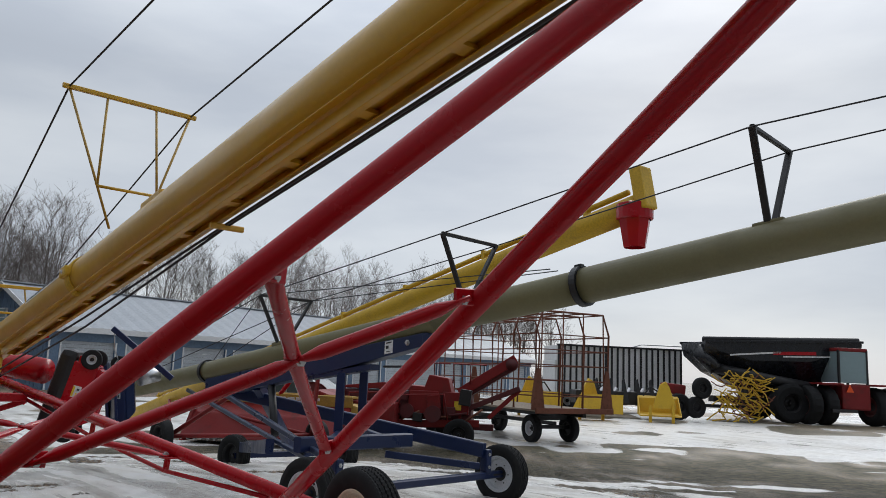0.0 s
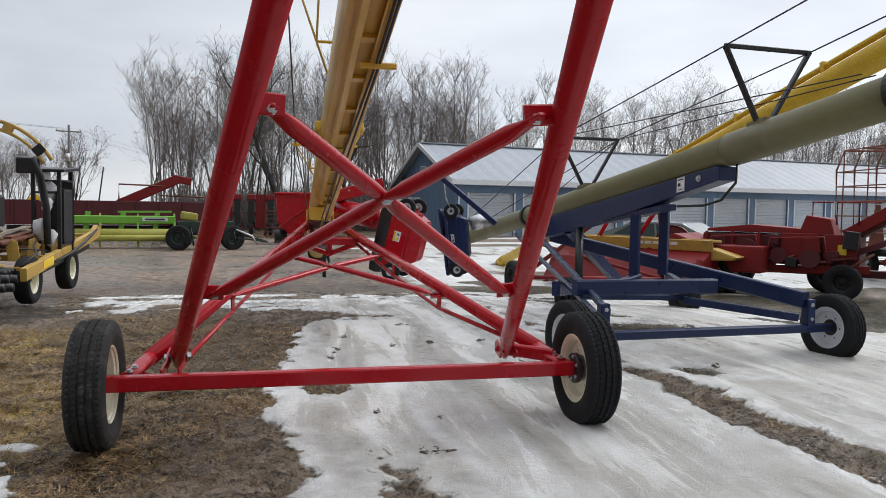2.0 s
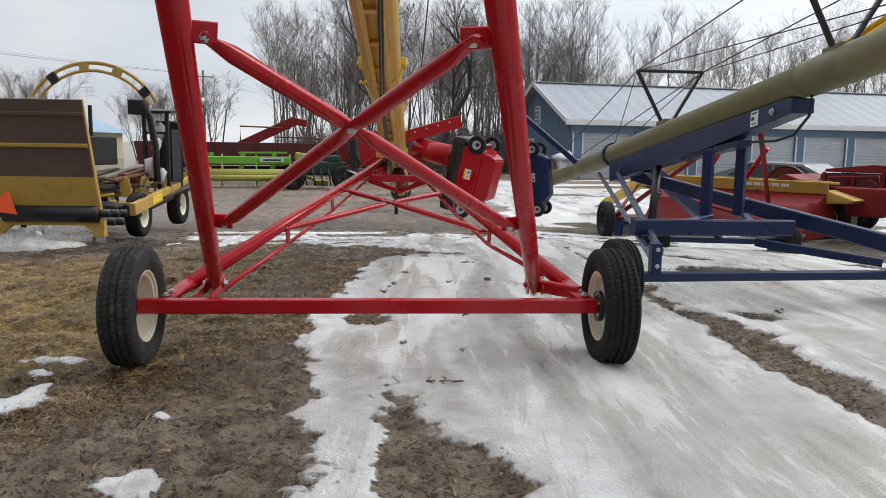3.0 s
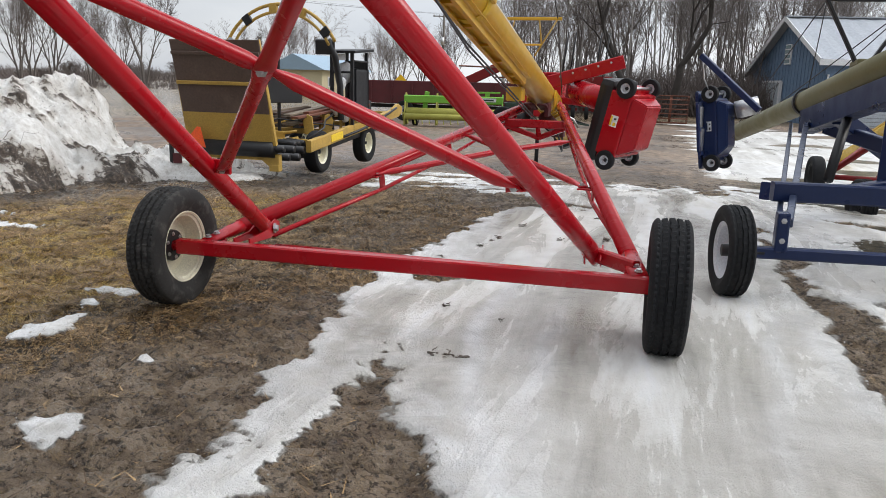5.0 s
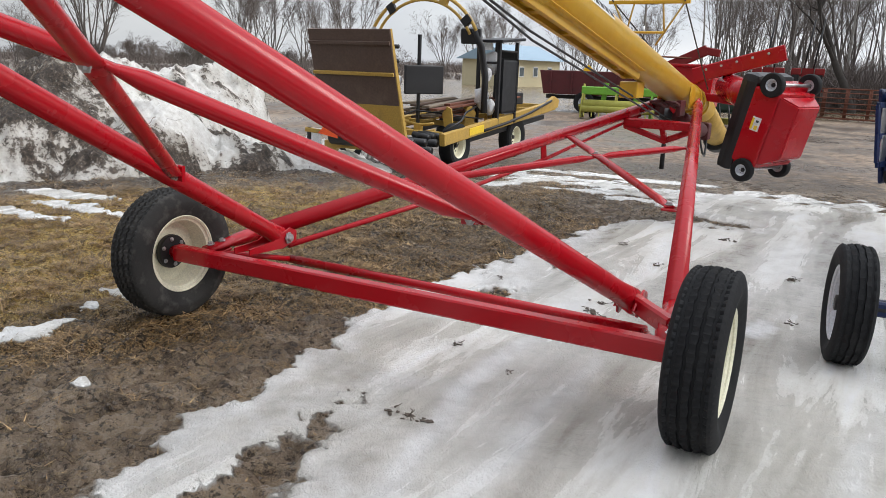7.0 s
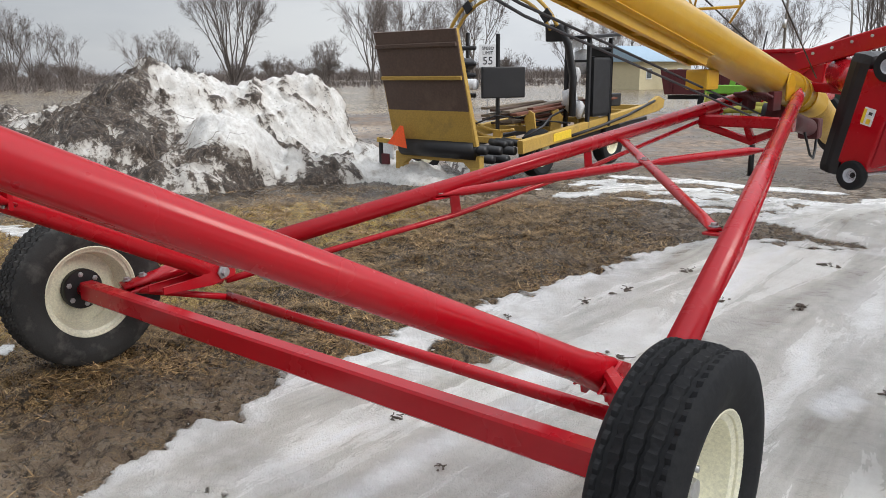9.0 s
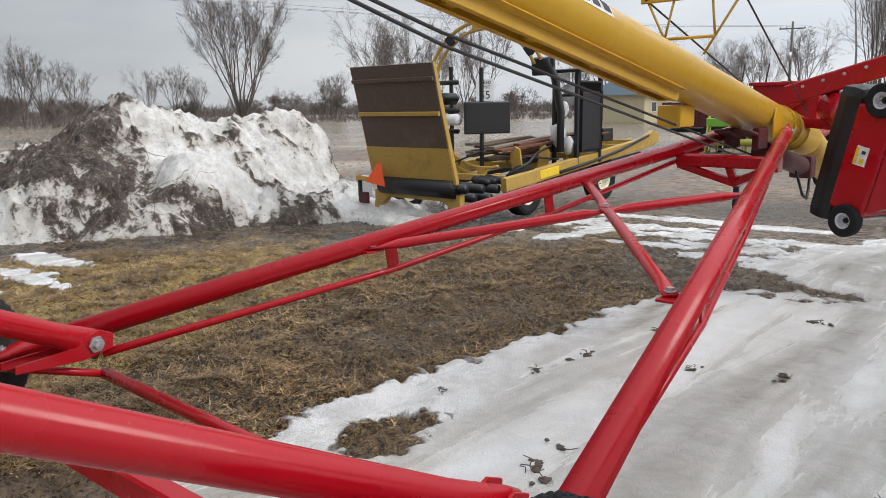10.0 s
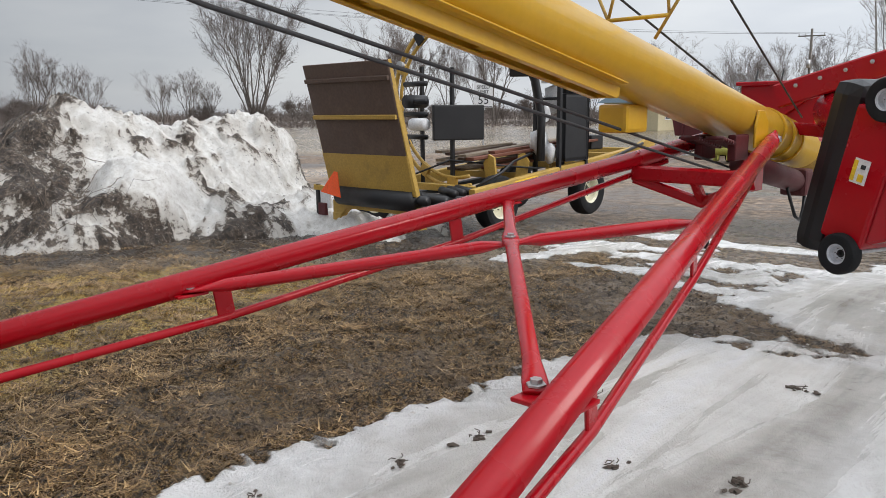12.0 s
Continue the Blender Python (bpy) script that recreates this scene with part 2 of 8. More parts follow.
    gfac = math_("MULTIPLY_ADD", math_("ADD", attr("grass"), math_("MULTIPLY", math_("SUBTRACT", mid, 0.5), 1.6)), (3.0, -0.75))
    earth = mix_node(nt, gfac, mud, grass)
    green = ramp_node(nt, mid, [(0.36, (0.035, 0.032, 0.016)), (0.5, (0.075, 0.064, 0.032)), (0.64, (0.13, 0.105, 0.056))])
    earth = mix_node(nt, attr("green"), earth, green)
    wide = noise_node(nt, 0.35, 8, 0.72, stretch=(1, 1, 1))
    road = ramp_node(nt, mid, [(0.38, (0.0765, 0.0498, 0.0311)), (0.5, (0.204, 0.141, 0.0941)), (0.62, (0.367, 0.273, 0.193))])
    road = mix_node(nt, ramp_node(nt, wide, [(0.44, (0.85,) * 3), (0.54, (0.0,) * 3)]), road, (0.085, 0.060, 0.042))
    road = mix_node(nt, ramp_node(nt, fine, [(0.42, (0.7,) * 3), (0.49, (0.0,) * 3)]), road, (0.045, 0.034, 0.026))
    dark_soil = ramp_node(nt, fine, [(0.40, (0.022, 0.016, 0.011)), (0.5, (0.070, 0.050, 0.036)), (0.62, (0.17, 0.13, 0.098))])
    earth = mix_node(nt, math_("MULTIPLY_ADD", math_("ADD", attr("soil"), math_("SUBTRACT", mid, 0.5)), (2.2, -0.6)), earth, dark_soil)
    earth = mix_node(nt, attr("road"), earth, road)
    field = ramp_node(nt, noise_node(nt, 0.12, 8, 0.7, stretch=(1, 1, 1)), [(0.38, (0.085, 0.060, 0.034)), (0.5, (0.18, 0.130, 0.074)), (0.62, (0.29, 0.22, 0.13))])
    earth = mix_node(nt, attr("field"), earth, field)
    co = nt.nodes.new("ShaderNodeTexCoord")
    turn = nt.nodes.new("ShaderNodeMapping")
    turn.inputs["Rotation"].default_value = (0, 0, radians(-130.3))
    squash = nt.nodes.new("ShaderNodeMapping")
    squash.inputs["Scale"].default_value = (0.28, 1.9, 1)
    along = nt.nodes.new("ShaderNodeTexNoise")
    along.inputs["Scale"].default_value, along.inputs["Detail"].default_value, along.inputs["Roughness"].default_value, along.inputs["Distortion"].default_value = 1.5, 8, 0.62, 0.5
    nt.links.new(co.outputs["Object"], turn.inputs["Vector"])
    nt.links.new(turn.outputs["Vector"], squash.inputs["Vector"])
    nt.links.new(squash.outputs["Vector"], along.inputs["Vector"])
    grit = ramp_node(nt, fine, [(0.30, (0.322, 0.31, 0.285)), (0.5, (0.67, 0.657, 0.632))])
    clear = ramp_node(nt, mid, [(0.36, (0.31, 0.279, 0.233)), (0.48, (0.546, 0.521, 0.469)), (0.60, (0.843, 0.831, 0.787))])
    icec = mix_node(nt, 0.35, clear, grit)
    tint = ramp_node(nt, along.outputs["Fac"], [(0.36, (0.335, 0.304, 0.254)), (0.44, (0.496, 0.466, 0.409)), (0.53, (0.645, 0.62, 0.564)), (0.60, (0.868, 0.856, 0.812)), (0.68, (0.92, 0.92, 0.92))])
    icec = mix_node(nt, 0.85, icec, tint)
    snowc = ramp_node(nt, mid, [(0.36, (0.64, 0.63, 0.61)), (0.6, (0.86, 0.855, 0.84))])
    icec = mix_node(nt, attr("snow"), icec, snowc)
    ifac = math_("MULTIPLY_ADD", math_("ADD", attr("ice"), math_("MULTIPLY", math_("SUBTRACT", fine, 0.5), 0.38)), (9.0, -4.0))
    col = mix_node(nt, ifac, earth, icec)
    nt.links.new(col, b.inputs["Base Color"])
    wet = ramp_node(nt, mid, [(0.43, (0.09,) * 3), (0.60, (0.42,) * 3)])
    icer = ramp_node(nt, along.outputs["Fac"], [(0.40, (0.10,) * 3), (0.56, (0.30,) * 3), (0.64, (0.55,) * 3)])
    rough = mix_node(nt, ifac, wet, icer)
    rough = mix_node(nt, attr("road"), rough, ramp_node(nt, wide, [(0.42, (0.28,) * 3), (0.56, (0.75,) * 3)]))
    rough = mix_node(nt, attr("green"), rough, mix_node(nt, ifac, (0.8, 0.8, 0.8), (0.35, 0.35, 0.35)))
    rough = mix_node(nt, attr("puddle"), rough, (0.06, 0.06, 0.06))
    nt.links.new(rough, b.inputs["Roughness"])
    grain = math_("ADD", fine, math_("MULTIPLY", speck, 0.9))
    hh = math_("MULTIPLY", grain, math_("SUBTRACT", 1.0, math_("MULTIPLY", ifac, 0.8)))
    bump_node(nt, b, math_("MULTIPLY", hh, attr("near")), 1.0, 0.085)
    return m


def snow_material():
    """Old ploughed snow: granular, grey in the hollows, with soil worked through it."""
    m, nt, b = nodes_of("dirty_snow")
    big = noise_node(nt, 2.2, 12, 0.70)
    grain = noise_node(nt, 13, 9, 0.78)
    speck = noise_node(nt, 46, 4, 0.7)
    clod = noise_node(nt, 17, 5, 0.72)
    a = nt.nodes.new("ShaderNodeAttribute")
    a.attribute_name = "dirt"
    def calc(op, x, y, z=None):
        k = nt.nodes.new("ShaderNodeMath")
        k.operation = op
        k.use_clamp = op == "MULTIPLY_ADD"
        for i, v in enumerate((x, y) if z is None else (x, y, z)):
            if isinstance(v, (int, float)):
                k.inputs[i].default_value = v
            else:
                nt.links.new(v, k.inputs[i])
        return k.outputs[0]
    snow = ramp_node(nt, grain, [(0.30, (0.50, 0.465, 0.42)), (0.45, (0.76, 0.735, 0.69)), (0.60, (0.92, 0.905, 0.875))])
    mix_in = calc("ADD", calc("MULTIPLY", big, 1.2), calc("MULTIPLY", grain, 0.9))
    level = calc("ADD", mix_in, a.outputs["Fac"])
    stain = calc("MULTIPLY_ADD", level, 3.2, -3.45)
    snow = mix_node(nt, calc("MULTIPLY", stain, 0.66), snow, (0.36, 0.295, 0.225))
    soil = ramp_node(nt, grain, [(0.38, (0.010, 0.007, 0.005)), (0.48, (0.045, 0.032, 0.023)), (0.56, (0.12, 0.088, 0.064)), (0.66, (0.42, 0.37, 0.32))])
    base = mix_node(nt, calc("MULTIPLY_ADD", level, 14.0, -18.3), snow, soil)
    # clods lie in drifts, thick by the soil and few on the clean faces
    drift = calc("ADD", calc("MULTIPLY", big, 0.9), calc("MULTIPLY", a.outputs["Fac"], 0.45))
    chips = calc("MULTIPLY_ADD", calc("ADD", clod, calc("MULTIPLY", drift, 0.36)), 16.0, -12.5)
    nt.links.new(mix_node(nt, calc("MULTIPLY", chips, 0.92), base, (0.032, 0.023, 0.017)), b.inputs["Base Color"])
    b.inputs["Roughness"].default_value = 0.55
    bump_node(nt, b, calc("ADD", grain, calc("MULTIPLY", speck, 0.5)), 1.0, 0.05)
    return m


GROUND = ground_material()
SNOW = snow_material()

# ---- geometry helpers ----
def V(*a):
    return Vector(a)


def part(name, bm, material, parent=None, label=""):
    me = bpy.data.meshes.new(name)
    bmesh.ops.recalc_face_normals(bm, faces=bm.faces)
    bm.to_mesh(me)
    bm.free()
    for mt in (material if isinstance(material, (list, tuple)) else [material]):
        me.materials.append(mt)
    ob = new(name, me)
    ob.parent = parent
    if label:
        ob["label"] = label
    return ob


def thing(name, at, label, category, group="", kind=""):
    e = new(name)
    e.location = at
    bpy.context.view_layer.update()
    return tagged(e, label, category, group, kind)


class Kit:
    """Adds meshes given in world metres as parts of one thing."""
    def __init__(self, owner, m=None):
        self.owner = owner
        self.inv = Matrix.Translation(-Vector(owner.location)) @ (m or Matrix())

    def add(self, name, bm, material, parent=None, label=""):
        bmesh.ops.transform(bm, matrix=self.inv, verts=bm.verts)
        return part(name, bm, material, parent or self.owner, label)


def smooth(bm, angle=35):
    lim = radians(angle)
    for f in bm.faces:
        f.smooth = True
    for e in bm.edges:
        if len(e.link_faces) == 2 and e.calc_face_angle(0) > lim:
            e.smooth = False
    return bm


def frame_of(p, q, up=V(0, 0, 1)):
    d = (q - p).normalized()
    s = d.cross(up)
    if s.length < 1e-4:
        s = d.cross(V(1, 0, 0))
    s.normalize()
    return d, s, s.cross(d)


def tube(p, q, r, n=16, r2=None, bm=None, flat=None, hollow=False):
    """A round bar from p to q; flat=(length, width, height) squeezes its ends into tabs."""
    p, q = Vector(p), Vector(q)
    bm = bm or bmesh.new()
    d, s, u = frame_of(p, q)
    ln = (q - p).length
    r2 = r if r2 is None else r2
    stations = [(0, r, r), (1, r2, r2)]
    if flat:
        fl, fw, fh = flat
        stations = [(0, fw, fh), (fl * 0.55 / ln, fw, fh), (fl * 1.4 / ln, r, r), (1 - fl * 1.4 / ln, r, r), (1 - fl * 0.55 / ln, fw, fh), (1, fw, fh)]
    rings = []
    for t, a, b in stations:
        c = p.lerp(q, t)
        rings.append([bm.verts.new(c + s * (a * math.cos(2 * math.pi * k / n)) + u * (b * math.sin(2 * math.pi * k / n))) for k in range(n)])
    for a, b in zip(rings, rings[1:]):
        for k in range(n):
            bm.faces.new((a[k], a[(k + 1) % n], b[(k + 1) % n], b[k]))
    if not hollow:
        bm.faces.new(rings[0][::-1])
        bm.faces.new(rings[-1])
    return smooth(bm)


def beam(p, q, w, h, up=V(0, 0, 1), bev=0.006, bm=None):
    """A square bar with rounded edges: w across, h along up."""
    p, q = Vector(p), Vector(q)
    bm = bm or bmesh.new()
    d, s, u = frame_of(p, q, up)
    c = min(bev, w * 0.3, h * 0.3)
    out = [(w / 2 - c, h / 2), (w / 2, h / 2 - c), (w / 2, -h / 2 + c), (w / 2 - c, -h / 2), (-w / 2 + c, -h / 2), (-w / 2, -h / 2 + c), (-w / 2, h / 2 - c), (-w / 2 + c, h / 2)]
    a = [bm.verts.new(p + s * x + u * y) for x, y in out]
    b = [bm.verts.new(q + s * x + u * y) for x, y in out]
    for k in range(8):
        bm.faces.new((a[k], a[(k + 1) % 8], b[(k + 1) % 8], b[k]))
    bm.faces.new(a[::-1])
    bm.faces.new(b)
    return bm


def prism(outline, thick, m, bm=None, bev=0.0):
    """An outline in x and y, thick along z (centred), placed by the matrix m."""
    bm = bm or bmesh.new()
    a = [bm.verts.new(m @ V(x, y, -thick / 2)) for x, y in outline]
    b = [bm.verts.new(m @ V(x, y, thick / 2)) for x, y in outline]
    n = len(a)
    fs = [bm.faces.new(a[::-1]), bm.faces.new(b)]
    for k in range(n):
        fs.append(bm.faces.new((a[k], a[(k + 1) % n], b[(k + 1) % n], b[k])))
    if bev:
        es = list({e for f in fs for e in f.edges})
        bmesh.ops.bevel(bm, geom=es, offset=bev, segments=2, affect="EDGES", profile=0.6)
    return bm


def block(size, m, bev=0.01, bm=None):
    x, y = size[0] / 2, size[1] / 2
    return prism([(-x, -y), (x, -y), (x, y), (-x, y)], size[2], m, bm, bev)


def polytube(points, r, n=8, bm=None):
    """A round bar along a line of points."""
    bm = bm or bmesh.new()
    pts = [Vector(p) for p in points]
    rings = []
    ref = V(0, 0, 1)
    for i, c in enumerate(pts):
        d = (pts[min(i + 1, len(pts) - 1)] - pts[max(i - 1, 0)]).normalized()
        s = d.cross(ref)
        if s.length < 0.05:
            s = d.cross(V(1, 0, 0))
        s.normalize()
        u = s.cross(d)
        rings.append([bm.verts.new(c + s * (r * math.cos(2 * math.pi * k / n)) + u * (r * math.sin(2 * math.pi * k / n))) for k in range(n)])
    for a, b in zip(rings, rings[1:]):
        for k in range(n):
            bm.faces.new((a[k], a[(k + 1) % n], b[(k + 1) % n], b[k]))
    bm.faces.new(rings[0][::-1])
    bm.faces.new(rings[-1])
    return smooth(bm, 50)


def lathe(profile, m, n=48, bm=None, wobble=None, close=False, shift=None):
    """Turns (radius, along-axis) points about z, placed by m."""
    bm = bm or bmesh.new()
    rings = []
    for k in range(n):
        a = 2 * math.pi * k / n
        ring = []
        for i, (r, h) in enumerate(profile):
            rr = r + (wobble(i, k) if wobble else 0)
            ring.append(bm.verts.new(m @ V(rr * math.cos(a), rr * math.sin(a), h + (shift(i, k) if shift else 0))))
        rings.append(ring)
    cnt = len(profile)
    for k in range(n):
        a, b = rings[k], rings[(k + 1) % n]
        for i in range(cnt if close else cnt - 1):
            j = (i + 1) % cnt
            if (a[i].co - b[i].co).length < 1e-7:
                if (a[j].co - b[j].co).length > 1e-7:
                    bm.faces.new((a[i], a[j], b[j]))
            elif (a[j].co - b[j].co).length < 1e-7:
                bm.faces.new((a[i], a[j], b[i]))
            else:
                bm.faces.new((a[i], a[j], b[j], b[i]))
    bmesh.ops.remove_doubles(bm, verts=bm.verts, dist=1e-6)
    return bm


def axis_matrix(c, d):
    return Matrix.Translation(c) @ Vector(d).normalized().to_track_quat("Z", "Y").to_matrix().to_4x4()


def wheel(kit, c, d, R, width, rim_r, rim_mat, parent=None, rubber=None, tread="highway", dish=0.3, hub_mat=None, seg=108, nose=True):
    """A tyre with its rim and hub; d points to the outer side."""
    m = axis_matrix(Vector(c), d)
    h = width / 2
    g = R * 0.045
    if tread == "highway":
        prof = [(rim_r * 0.97, -h * 0.72), (rim_r * 1.05, -h * 0.82), (rim_r * 1.25, -h * 0.98), (R * 0.82, -h), (R * 0.9, -h * 0.96), (R * 0.955, -h * 0.86), (R * 0.985, -h * 0.74)]
        for e in (-0.56, -0.19, 0.19, 0.56):
            rr = R - e * e * 0.022
            prof += [(rr, h * (e - 0.075)), (R - g, h * (e - 0.055)), (R - g, h * (e + 0.055)), (rr, h * (e + 0.075))]
        prof += [(R * 0.985, h * 0.76), (R * 0.955, h * 0.88), (R * 0.9, h * 0.96), (R * 0.82, h), (R * 0.80, h * 1.012), (rim_r * 1.25, h * 0.98), (rim_r * 1.05, h * 0.82), (rim_r * 0.97, h * 0.72)]
        def wob(i, k):
            if 7 <= i <= 22:
                q = (i - 7) % 4
                return -g * 0.6 if q in (0, 3) and (k + (i - 7) // 4) % 3 == 0 else 0
            return -g * 0.3 if i in (6, 23) and k % 3 == 0 else 0
        def sway(i, k):
            return h * 0.014 * (1 if (k + 3 * ((i - 7) // 4)) % 6 < 3 else -1) if 7 <= i <= 22 else 0
    else:
        prof = [(rim_r * 0.97, -h * 0.7), (rim_r * 1.1, -h * 0.85), (R * 0.8, -h), (R * 0.93, -h * 0.9), (R * 0.985, -h * 0.65), (R, -h * 0.25), (R, h * 0.25), (R * 0.985, h * 0.65), (R * 0.93, h * 0.9), (R * 0.8, h), (rim_r * 1.1, h * 0.85), (rim_r * 0.97, h * 0.7)]
        wob = (lambda i, k: -R * 0.03 if i in (3, 4, 5, 6, 7, 8) and k % 2 else 0) if tread == "lug" else None
        sway = None
    tyre = kit.add("tyre", smooth(lathe(prof, m, seg, wobble=wob, shift=sway), 28), rubber or RUBBER, parent)
    o = h * 0.72
    rp = [(0, -o * dish), (rim_r * 0.45, -o * dish), (rim_r * 0.62, -o * (dish - 0.12)), (rim_r * 0.78, -o * dish * 0.8), (rim_r * 0.84, o * 0.2), (rim_r * 0.88, o * 0.8), (rim_r * 0.99, o * 0.95), (rim_r * 1.04, o * 1.06), (rim_r * 1.0, o * 1.1), (rim_r * 0.95, o * 0.98), (rim_r * 0.93, -o * 0.98), (rim_r * 1.0, -o * 1.1), (rim_r * 1.04, -o * 1.06), (rim_r * 0.86, -o * 0.8), (rim_r * 0.8, -o * dish * 1.1), (0, -o * dish * 1.15)]
    kit.add("rim", smooth(lathe(rp, m, 40), 40), rim_mat, tyre)
    hub = lathe([(0, o * 0.55), (rim_r * 0.16, o * 0.5), (rim_r * 0.2, -o * dish * 0.4), (rim_r * 0.4, -o * dish * 0.8), (rim_r * 0.4, -o * dish * 1.3), (0, -o * dish * 1.3)], m, 20)
    for k in range(6):
        a = 2 * math.pi * k / 6
        tube(m @ V(rim_r * 0.55 * math.cos(a), rim_r * 0.55 * math.sin(a), -o * dish * 1.2), m @ V(rim_r * 0.55 * math.cos(a), rim_r * 0.55 * math.sin(a), -o * (dish - 0.3)), rim_r * 0.045, 6, bm=hub)
    if nose:
        kit.add("hub", smooth(hub), hub_mat or BLACK, tyre)
    else:
        hub.free()
    return tyre


def bolt(kit, c, d, r, parent=None, mat=None):
    m = axis_matrix(Vector(c), d)
    bm = lathe([(0, 0), (r * 1.6, 0), (r * 1.6, r * 0.3), (r, r * 0.35), (r, r * 1.1), (0, r * 1.2)], m, 6)
    return kit.add("bolt", bm, mat or STEEL, parent)


# ---- ground ----
C0 = V(-1.628, 4.647, 0)
UU, FF = V(0.7630, 0.6464, 0), V(-0.6464, 0.7630, 0)


def A(u, f, z):
    """Plan of the two augers: u across them, f towards their intake end."""
    return C0 + UU * u + FF * f + V(0, 0, z)


def vnoise(x, y, seed):
    xi, yi = np.floor(x).astype(np.int64), np.floor(y).astype(np.int64)
    xf, yf = x - xi, y - yi
    def h(a, b):
        n = (a * 374761393 + b * 668265263 + seed * 1442695041) & 0x7FFFFFFF
        n = ((n ^ (n >> 13)) * 1274126177) & 0x7FFFFFFF
        return ((n ^ (n >> 16)) & 0xFFFF) / 65535.0
    sx, sy = xf * xf * (3 - 2 * xf), yf * yf * (3 - 2 * yf)
    a = h(xi, yi) * (1 - sx) + h(xi + 1, yi) * sx
    b = h(xi, yi + 1) * (1 - sx) + h(xi + 1, yi + 1) * sx
    return a * (1 - sy) + b * sy


def fbm(x, y, octaves=4, seed=1, gain=0.5):
    tot, amp, norm = np.zeros_like(x), 1.0, 0.0
    for o in range(octaves):
        tot += amp * vnoise(x * 2 ** o + 17.3 * o, y * 2 ** o - 9.1 * o, seed + o)
        norm += amp
        amp *= gain
    return tot / norm


def step(a, b, x):
    t = np.clip((x - a) / (b - a), 0, 1)
    return t * t * (3 - 2 * t)


def base_height(x, y):
    r = np.hypot(x + 1.2, y - 4.6)
    return -0.42 * step(4.0, 13.0, r)


